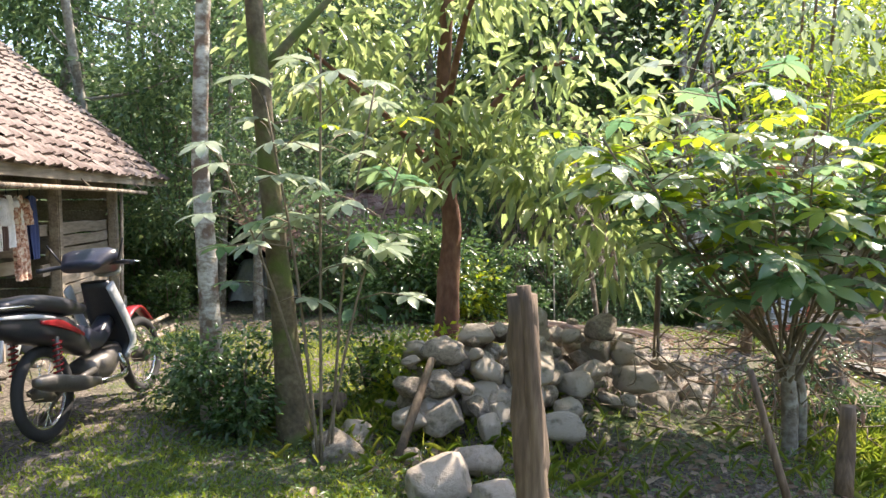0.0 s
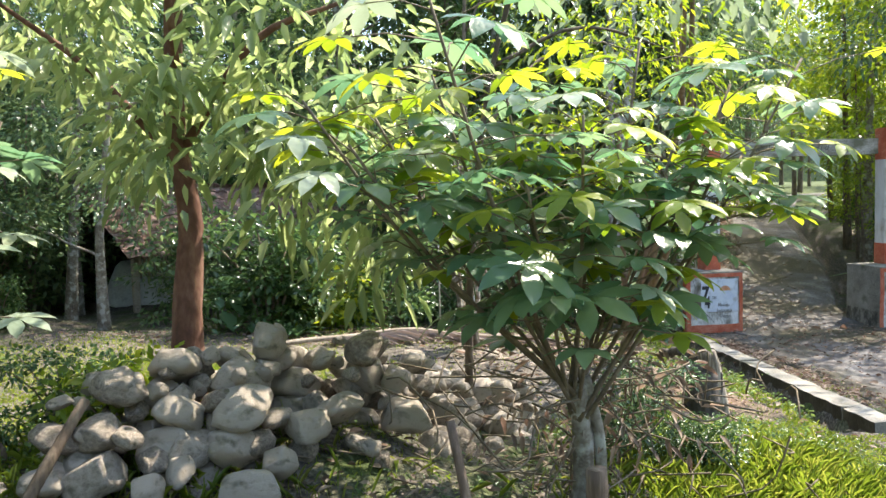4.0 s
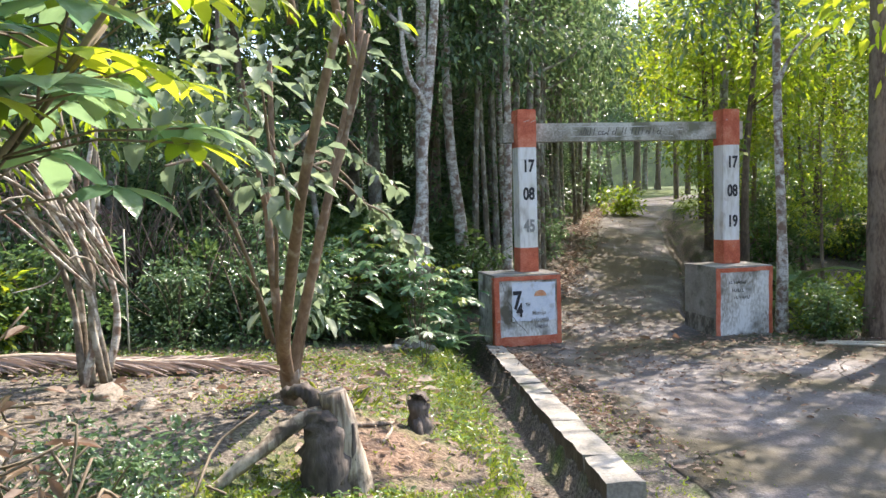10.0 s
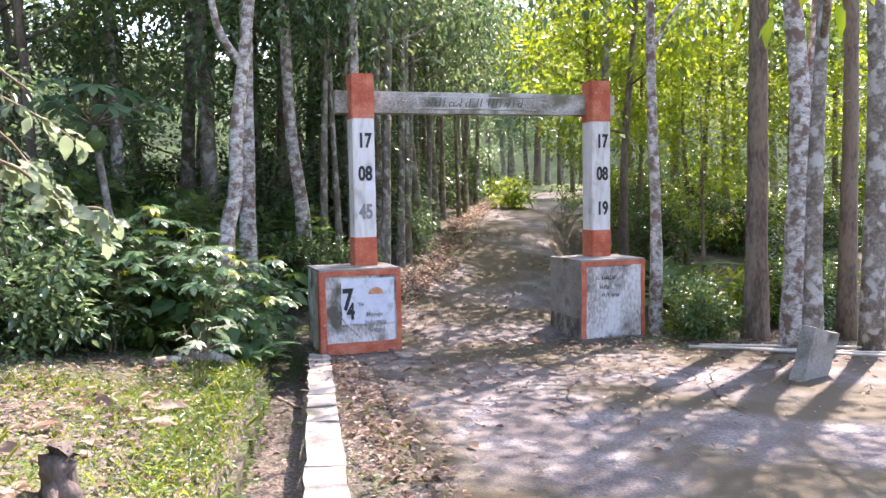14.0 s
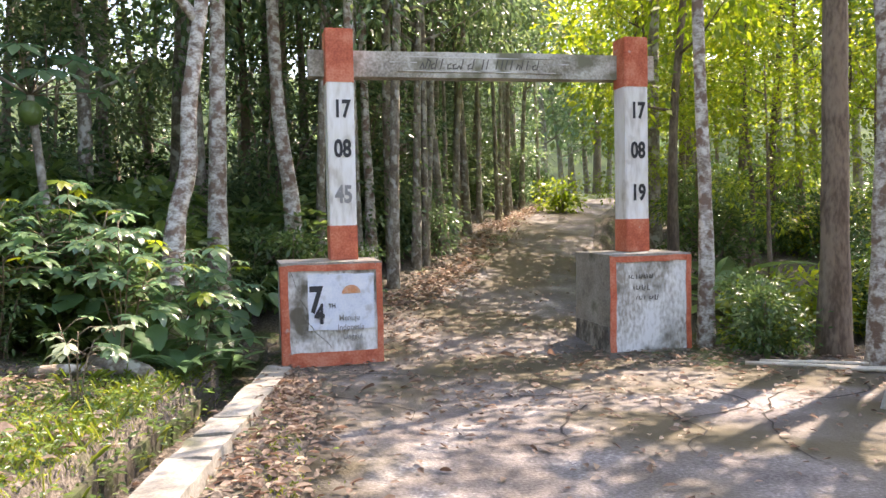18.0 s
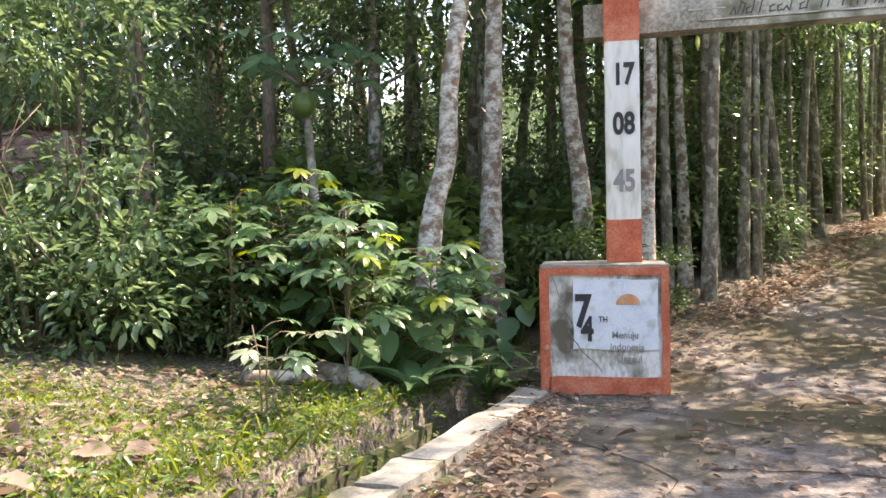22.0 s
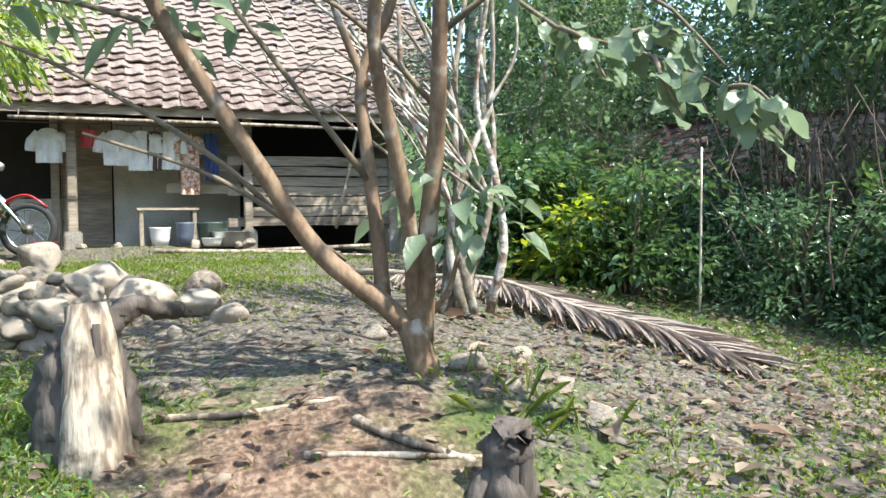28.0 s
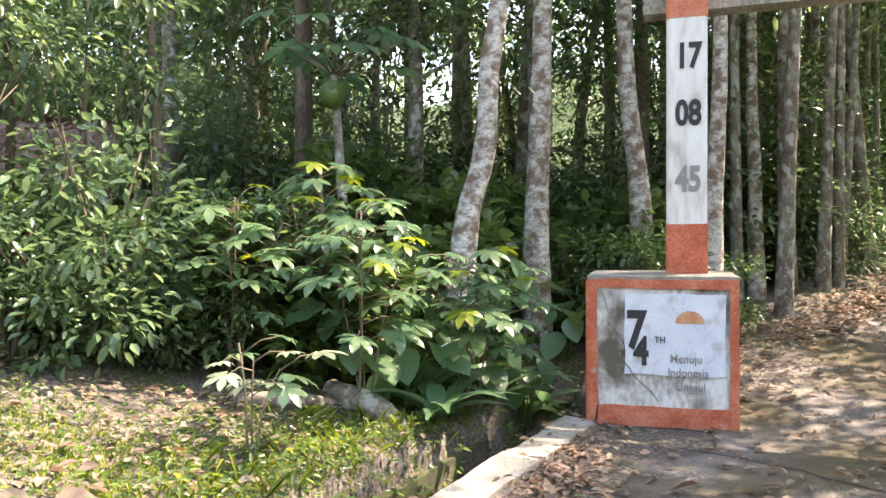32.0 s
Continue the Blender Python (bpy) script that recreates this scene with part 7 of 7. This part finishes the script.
tagged(tube("bamboo_stake", [(-6.5, -2.57, gz(-6.5, -2.57) - 0.1), (-6.5, -2.55, 1.95)], 0.01, 0.008, PEELED, None, 6, 5), "thin pale bamboo stake among the bushes", "stake")

# ---- the motorcycle ----
RUBBER = plain("tyre_rubber", (0.025, 0.025, 0.026), 0.85)
CHROME = plain("chrome", (0.6, 0.6, 0.6), 0.25, 1.0, 0.02)
PLASTIC = plain("black_plastic", (0.03, 0.03, 0.035), 0.4)
GREY_PL = plain("silver_plastic", (0.45, 0.46, 0.48), 0.35)
RED_PL = plain("red_lacquer", (0.3, 0.02, 0.025), 0.2)
ENGINE = plain("engine_metal", (0.14, 0.13, 0.12), 0.5, 0.7)
bike_dir = math.atan2(1.18, 0.26)
bike = thing("motorcycle", "black and red underbone motorcycle parked on the grass", "motorcycle", at=pose(-11.24, -8.62, gz(-11.1, -8.0) + 0.01, 0, 0, math.degrees(bike_dir)) @ pose(0, 0, 0, -5, 0, 0))


def ring(R, r, n=28, m=8, axis_y=0.0):
    vv, ff = [], []
    for i in range(n):
        a = 2 * math.pi * i / n
        for j in range(m):
            b = 2 * math.pi * j / m
            q = R + r * math.cos(b)
            vv.append((q * math.cos(a), r * 0.95 * math.sin(b), q * math.sin(a)))
    for i in range(n):
        for j in range(m):
            ff.append((i * m + j, ((i + 1) % n) * m + j, ((i + 1) % n) * m + (j + 1) % m, i * m + (j + 1) % m))
    return vv, ff


for wx, lab in ((0.0, "rear"), (1.21, "front")):
    w_ = mesh_ob("wheel", *tube_data([(0, -0.05, 0), (0, 0.05, 0)], [0.055, 0.055], 14), ENGINE, True)
    child(w_, bike)
    w_.matrix_local = pose(wx, 0, 0.285)
    child(mesh_ob("tyre", *ring(0.25, 0.036), RUBBER, True), w_)
    child(mesh_ob("rim", *ring(0.213, 0.014, 28, 6), CHROME, True), w_)
    for k in range(18):
        a = 2 * math.pi * k / 18
        child(mesh_ob("spoke", *tube_data([(0.05 * math.cos(a + 0.5), 0.03 * (-1) ** k, 0.05 * math.sin(a + 0.5)), (0.21 * math.cos(a), 0, 0.21 * math.sin(a))], [0.003, 0.003], 4), CHROME), w_)


def sweep(name, pts, widths, heights, mat, label="", seg=12, n=None):
    """A body panel: ellipses along a line."""
    P = spline(pts, n or len(pts) * 4)
    k = len(P)
    W = np.interp(np.linspace(0, 1, k), np.linspace(0, 1, len(widths)), widths)
    H = np.interp(np.linspace(0, 1, k), np.linspace(0, 1, len(heights)), heights)
    vv, ff = [], []
    for i in range(k):
        d = (P[min(i + 1, k - 1)] - P[max(i - 1, 0)]).normalized()
        s_ = Vector((0, 1, 0))
        u_ = s_.cross(d) * -1
        for j in range(seg):
            a = 2 * math.pi * j / seg
            ca, sa = math.cos(a), math.sin(a)
            vv.append(P[i] + s_ * (W[i] * 0.5 * math.copysign(abs(ca) ** 0.7, ca)) + u_ * (H[i] * 0.5 * math.copysign(abs(sa) ** 0.7, sa)))
    for i in range(k - 1):
        for j in range(seg):
            ff.append((i * seg + j, i * seg + (j + 1) % seg, (i + 1) * seg + (j + 1) % seg, (i + 1) * seg + j))
    ff += [tuple(range(seg))[::-1], tuple((k - 1) * seg + j for j in range(seg))]
    return child(mesh_ob(name, vv, ff, mat, True), bike, label)


NAVY = plain("dark_blue_plastic", (0.035, 0.037, 0.055), 0.35)
sweep("seat", [(-0.36, 0, 0.84), (-0.08, 0, 0.83), (0.22, 0, 0.77), (0.44, 0, 0.73)], [0.14, 0.24, 0.26, 0.15], [0.06, 0.11, 0.12, 0.07], PLASTIC, "black seat")
sweep("tail_fairing", [(-0.46, 0, 0.77), (-0.18, 0, 0.71), (0.18, 0, 0.62), (0.45, 0, 0.46)], [0.12, 0.23, 0.26, 0.14], [0.1, 0.19, 0.2, 0.08], PLASTIC, "black side fairing")
for sd in (-1, 1):
    sweep("red_panel", [(-0.12, sd * 0.118, 0.72), (0.06, sd * 0.132, 0.68), (0.3, sd * 0.12, 0.58)], [0.012, 0.014, 0.01], [0.02, 0.055, 0.02], RED_PL, "red side stripe")
    sweep("silver_stripe", [(-0.44, sd * 0.07, 0.79), (-0.2, sd * 0.118, 0.765), (0.0, sd * 0.132, 0.73)], [0.012, 0.012, 0.008], [0.012, 0.03, 0.01], GREY_PL, "silver stripe")
    sweep("shield_edge", [(0.62, sd * 0.15, 0.86), (0.72, sd * 0.16, 0.68), (0.84, sd * 0.15, 0.46), (0.78, sd * 0.12, 0.34)], [0.03, 0.03, 0.03, 0.02], [0.09, 0.08, 0.07, 0.04], GREY_PL, "silver edge of the leg shield")
sweep("leg_shield", [(0.7, 0, 0.88), (0.79, 0, 0.66), (0.87, 0, 0.45), (0.83, 0, 0.34)], [0.2, 0.28, 0.28, 0.18], [0.06, 0.05, 0.05, 0.04], PLASTIC, "black inner leg shield")
sweep("centre_tunnel", [(0.42, 0, 0.55), (0.6, 0, 0.5), (0.78, 0, 0.6)], [0.15, 0.14, 0.12], [0.16, 0.12, 0.12], NAVY, "dark blue centre cover")
sweep("handlebar_cowl", [(0.54, 0, 0.99), (0.7, 0, 1.05), (0.88, 0, 0.98)], [0.26, 0.42, 0.22], [0.07, 0.13, 0.12], NAVY, "dark handlebar cowl")
sweep("speedometer", [(0.56, 0, 1.035), (0.64, 0, 1.085), (0.72, 0, 1.1)], [0.12, 0.2, 0.12], [0.01, 0.02, 0.015], plain("dial_glass", (0.16, 0.17, 0.19), 0.12), "pale speedometer glass")
sweep("headlight", [(0.88, 0, 0.96), (0.95, 0, 0.94)], [0.2, 0.14], [0.12, 0.08], GREY_PL)
sweep("front_mudguard", [(0.93, 0, 0.42), (1.02, 0, 0.58), (1.21, 0, 0.64), (1.4, 0, 0.52)], [0.08, 0.11, 0.11, 0.07], [0.03, 0.03, 0.03, 0.02], RED_PL, "red front mudguard")
sweep("rear_mudguard", [(-0.4, 0, 0.62), (-0.45, 0, 0.5), (-0.43, 0, 0.4)], [0.12, 0.13, 0.1], [0.03, 0.03, 0.02], PLASTIC)
sweep("engine", [(0.42, 0, 0.32), (0.6, 0, 0.33), (0.82, 0, 0.4)], [0.2, 0.24, 0.14], [0.16, 0.2, 0.12], ENGINE, "dull engine block")
sweep("muffler", [(0.35, -0.15, 0.27), (0.1, -0.17, 0.31), (-0.2, -0.18, 0.38), (-0.33, -0.18, 0.41)], [0.05, 0.1, 0.1, 0.05], [0.05, 0.1, 0.1, 0.05], ENGINE, "dusty dark muffler")
tube("exhaust_pipe", [(0.75, -0.08, 0.38), (0.72, -0.13, 0.24), (0.35, -0.15, 0.26)], 0.018, 0.02, CHROME, bike, 8, 10)
for sd in (-1, 1):
    tube("handlebar", [(0.7, sd * 0.12, 1.0), (0.68, sd * 0.25, 1.0), (0.6, sd * 0.34, 0.99)], 0.014, 0.018, PLASTIC, bike, 7, 8)
    tube("fork", [(0.86, sd * 0.06, 0.7), (1.21, sd * 0.075, 0.28)], 0.022, 0.02, CHROME, bike, 8, 5)
    tube("shock_absorber", [(-0.06, sd * 0.14, 0.3), (-0.02, sd * 0.14, 0.62)], 0.013, 0.013, ENGINE, bike, 8, 6, 0)
    coil = [(-0.05 + 0.03 * k / 44 + 0.026 * math.cos(k * 0.9), sd * 0.14 + 0.026 * math.sin(k * 0.9), 0.4 + 0.2 * k / 44) for k in range(45)]
    child(mesh_ob("spring", *tube_data(coil, [0.006] * 45, 5), RED_PL, True), bike, "red coil spring")
    tube("swingarm", [(0.0, sd * 0.09, 0.285), (0.42, sd * 0.09, 0.33)], 0.022, 0.022, ENGINE, bike, 7, 4)
    tube("mirror_stem", [(0.68, sd * 0.2, 1.02), (0.64, sd * 0.27, 1.16)], 0.006, 0.006, PLASTIC, bike, 5, 3)
tube("brake_lever", [(0.72, -0.16, 1.02), (0.74, -0.32, 0.99)], 0.006, 0.005, CHROME, bike, 5, 4)
part("tail_lamp", box_bm(0.06, 0.2, 0.1, pose(-0.47, 0, 0.75, 0, 20, 0), 0.02), RED_PL, bike, "red tail lamp")
plate = part("number_plate", box_bm(0.012, 0.27, 0.12, pose(-0.5, 0, 0.62, 0, 18, 0), 0.004), GREY_PL, bike, "pale number plate")
tube("grab_rail", [(-0.15, 0.1, 0.82), (-0.42, 0.06, 0.84), (-0.42, -0.06, 0.84), (-0.15, -0.1, 0.82)], 0.01, 0.01, CHROME, bike, 6, 12)
tube("stand", [(0.45, 0.1, 0.28), (0.38, 0.3, 0.02)], 0.012, 0.012, ENGINE, bike, 6, 4)
tube("frame", [(0.45, 0, 0.45), (0.75, 0, 0.55), (0.84, 0, 0.85)], 0.03, 0.03, PLASTIC, bike, 8, 8)

# ---- grass, herbs and fallen leaves: too many to count ----
rng = np.random.default_rng(40)


def spots(zones):
    P = [np.stack([rng.normal(x, sx, n), rng.normal(y, sy, n)], -1) for x, y, sx, sy, n in zones]
    P = np.concatenate(P)
    d = kerb_x(P[:, 1]) - P[:, 0]
    ok = (d > 0.45) | ((d < -0.26) & (P[:, 0] < -1.75)) | (P[:, 1] < -6.6)
    ok &= ~((P[:, 0] > -1.7) & (P[:, 1] < 0)) & ~((np.abs(road_off(P[:, 0], P[:, 1])) < 1.35) & (P[:, 1] > -0.5))
    ok &= (np.hypot(P[:, 0] + 4.5, P[:, 1] + 5.9) > 0.66) | (rng.random(len(P)) < 0.06)
    return P[ok]


def grass(name, label, zones, lo, hi, width, mat):
    P = spots(zones)
    n = len(P)
    B = np.concatenate([P, ground_z(P[:, 0], P[:, 1])[:, None] - 0.01], 1)
    D = np.stack([rng.normal(0, 0.45, n), rng.normal(0, 0.45, n), np.ones(n)], -1)
    L = rng.uniform(lo, hi, n)
    V, F = leaves(B, D, L, L * width, 0.2, 0.35, rng)
    return tagged(new(name, array_mesh(name, V, F, mat)), label, "grass", kind="stuff")


grass("short_grass", "short bright green grass of the yard", [(-10.6, -5.2, 1.2, 0.9, 7000), (-9.0, -10.2, 0.9, 0.6, 14000), (-10.4, -9.4, 0.8, 0.8, 10000), (-9.0, -8.2, 0.8, 0.6, 5000), (-9.6, -6.4, 0.7, 0.8, 9000), (-8.2, -6.0, 0.7, 0.6, 6000), (-3.5, -4.2, 0.35, 1.0, 4000), (-3.8, -6.7, 0.55, 0.8, 9000), (-4.6, -7.1, 0.5, 0.4, 7000), (-5.4, -7.3, 0.5, 0.4, 5000), (-5.2, -2.75, 0.9, 0.22, 3000), (-4.3, -4.3, 0.3, 0.35, 900), (-5.4, -4.9, 0.35, 0.3, 500), (-4.0, -2.6, 0.4, 0.25, 1200), (-3.4, -2.6, 0.4, 0.6, 2000), (-4.1, -3.4, 0.35, 0.3, 900), (-4.3, -7.7, 0.6, 0.6, 3500), (-2.1, -4.6, 0.12, 1.2, 900), (-7, -3.6, 1.5, 0.5, 2500)], 0.025, 0.075, 0.16, GRASS)
grass("tall_grass", "taller pale green grass in tufts", [(-5.5, -8.6, 0.45, 0.4, 2600), (-4.7, -8.1, 0.4, 0.35, 1800), (-6.2, -9.3, 0.5, 0.3, 500), (-8.3, -8.9, 0.3, 0.4, 500), (-9.2, -8.6, 0.4, 0.3, 500), (-4.65, -5.0, 0.15, 0.12, 30), (-3.1, -1.5, 0.3, 0.4, 160), (-3.2, -3.0, 0.15, 0.8, 90)], 0.1, 0.3, 0.035, GRASS)


def herbs(name, label, zones, size, mat, high, cat="herbs", slim=0.55, flat=0.0, south=-99):
    P = spots(zones) if not flat else np.concatenate([np.stack([rng.normal(x, sx, n), rng.normal(y, sy, n)], -1) for x, y, sx, sy, n in zones])
    P = P[P[:, 1] > south]
    n = len(P)
    z = ground_z(P[:, 0], P[:, 1])
    lift = rng.uniform(0.01, high, n)
    B = np.concatenate([P, (z + lift + flat)[:, None]], 1)
    a = rng.uniform(0, 6.283, n)
    D = np.stack([np.cos(a), np.sin(a), rng.normal(0, 0.16 if flat else 0.35, n)], -1)
    L = size * rng.uniform(0.5, 1.3, n)
    V, F = leaves(B, D, L, L * slim, 0.25, 0.05 if flat else 0.2, rng)
    return tagged(new(name, array_mesh(name, V, F, mat)), label, cat, kind="stuff")


herbs("ground_herbs", "low green herbs covering the earth", [(-3.3, -2.0, 0.5, 0.8, 1100), (-3.7, -4.0, 0.4, 0.9, 700), (-5.0, -2.4, 0.9, 0.25, 1000), (-3.3, -1.7, 0.35, 0.4, 700), (-4.9, -7.8, 0.6, 0.6, 2200), (-5.7, -7.7, 0.5, 0.4, 2400), (-4.5, -6.9, 0.4, 0.3, 900), (-6.2, -9.0, 0.7, 0.5, 2500), (-8.5, -9.9, 0.9, 0.4, 1800), (-9.8, -8.8, 0.5, 0.5, 1600), (-3.0, -0.6, 0.4, 0.5, 1200), (-7.2, -3.1, 1.5, 0.4, 2000), (-4.6, -4.8, 0.6, 0.5, 350), (-2.55, -3.0, 0.05, 1.6, 400)], 0.038, LEAF_MID, 0.06, slim=0.42)
EDGE = []
for (ax, ay), (bx, by) in zip(ROAD_MID[2:7], ROAD_MID[3:8]):
    for k in range(5):
        w = k / 5
        EDGE.append((ax + (bx - ax) * w - 1.35, ay + (by - ay) * w + 0.6, 0.22, 0.25))
herbs("lane_edge_litter", "brown leaf litter along the edge of the lane", [(x + 0.15, y - 0.1, sx * 0.8, sy, 110) for x, y, sx, sy in EDGE], 0.085, LEAF_DRY, 0.02, "fallen leaves", 0.5, 0.02)
herbs("lane_edge_herbs", "green herbs along the shaded edge of the lane", [(x - 0.35, y + 0.15, sx, sy, 90) for x, y, sx, sy in EDGE], 0.1, LEAF_LIGHT, 0.28, slim=0.4)
BANK = [(float(kerb_x(y)) - o, y, 0.13, 0.16, n) for y in np.arange(-6.1, 0.3, 0.25) for o, n in ((0.36, rk.choice((0, 12, 26))), (0.56, rk.choice((4, 14, 40))), (0.8, rk.choice((8, 30, 50))))]
herbs("bank_herbs", "small herbs and weeds hanging over the drain", BANK, 0.05, LEAF_MID, 0.12, slim=0.42)
herbs("drain_weeds", "weeds growing out of the side of the drain", [(float(kerb_x(y)) - 0.42, y, 0.03, 0.1, rk.choice((2, 10, 22))) for y in np.arange(-5.6, 0.2, 0.22)], 0.075, LEAF_MID, 0.34, slim=0.4, flat=0.01)
grass("bank_grass", "fine grass along the edge of the drain", BANK, 0.05, 0.16, 0.06, GRASS)
herbs("undergrowth", "dark low undergrowth of the wood", [(5, 5, 3.5, 3.5, 5000), (9, 11, 4, 4, 5000), (-2.5, 6, 2.5, 3, 4500), (-6, 7, 4, 3, 5000), (3, 2.5, 0.6, 0.8, 1200), (-8, 2.5, 4, 1.5, 4000), (2, 14, 3, 3, 3500), (-14, 1, 3, 4, 3000)], 0.17, LEAF_MID, 0.3, south=0.4)
herbs("fallen_leaves", "dry brown leaves fallen on the ground", [(-4.6, -3.6, 1.0, 0.9, 620), (-3.6, -2.0, 0.6, 0.7, 420), (-3.9, -4.2, 0.5, 0.7, 90), (-5.6, -5.4, 1.0, 0.8, 260), (-4.2, -5.9, 0.5, 0.5, 90), (-6.0, -8.4, 0.8, 0.6, 180), (-7.7, -9.3, 0.7, 0.5, 500), (3.2, -1.3, 0.9, 0.8, 500), (-7.8, -3.4, 1.4, 0.5, 700), (-3.2, 0.4, 0.5, 0.6, 300)], 0.07, LEAF_DRY, 0.03, "fallen leaves", 0.5, 0.012)
herbs("road_leaves", "dry leaves strewn over the concrete lane", [(-1.98, -1.6, 0.12, 1.0, 900), (-2.3, -4.0, 0.16, 1.0, 500), (-0.4, -1.6, 0.9, 1.0, 430), (0.6, 0.6, 0.8, 1.4, 300), (0.8, -3.2, 1.8, 1.2, 380), (-0.8, 1.6, 0.35, 0.8, 260), (0.6, 4.6, 0.3, 1.6, 260), (1.6, 3.0, 1.0, 1.2, 110), (3.2, 7.0, 1.0, 2.0, 90), (-0.6, 2.2, 0.3, 1.0, 240), (2.0, -0.6, 0.7, 0.4, 220), (5.5, 12, 1.2, 3, 50)], 0.066, LEAF_DRY, 0.012, "fallen leaves", 0.5, 0.026)
herbs("large_leaf_litter", "large curled brown leaves on the ground", [(-4.0, -3.5, 0.35, 0.4, 12), (-5.5, -4.4, 0.8, 0.6, 12), (-1.9, -2.6, 0.2, 1.2, 8), (0.5, -1.2, 0.9, 0.7, 12)], 0.15, LEAF_DRY, 0.03, "fallen leaves", 0.6, 0.02)
# dry tangle of twigs under the cassava
tw_v, tw_f = [], []
for k in range(150):
    a0 = Vector((-6.35 + rc.gauss(0, 0.55), -8.35 + rc.gauss(0, 0.35), 0))
    a0.z = gz(a0.x, a0.y) + rc.uniform(0.0, 0.75)
    d_ = Vector((rc.gauss(0, 1), rc.gauss(0, 1), rc.gauss(0, 0.6))).normalized() * rc.uniform(0.2, 0.55)
    b0 = a0 + d_
    b0.z = max(b0.z, gz(b0.x, b0.y) + 0.02)
    m0 = a0.lerp(b0, 0.5) + Vector((rc.gauss(0, 0.05), rc.gauss(0, 0.05), rc.gauss(0, 0.05)))
    v, f = tube_data(spline([a0, m0, b0], 6), [0.005] * 6, 4)
    o = len(tw_v)
    tw_v += v
    tw_f += [tuple(i + o for i in ff_) for ff_ in f]
tagged(mesh_ob("dry_brush", tw_v, tw_f, TWIG, True), "tangle of dry brown twigs under the plants", "brush", kind="stuff")
tagged(new("dry_leaf_tangle", crown_mesh("dry_leaf_tangle", [((-6.4, -8.3, 1.35), (0.7, 0.4, 0.3)), ((-6.1, -8.3, 1.2), (0.4, 0.3, 0.2))], 260, 0.09, LEAF_DRY, 96, per=7, spread=0.12, slim=0.3)), "withered brown leaves hanging in the tangle", "brush", kind="stuff")
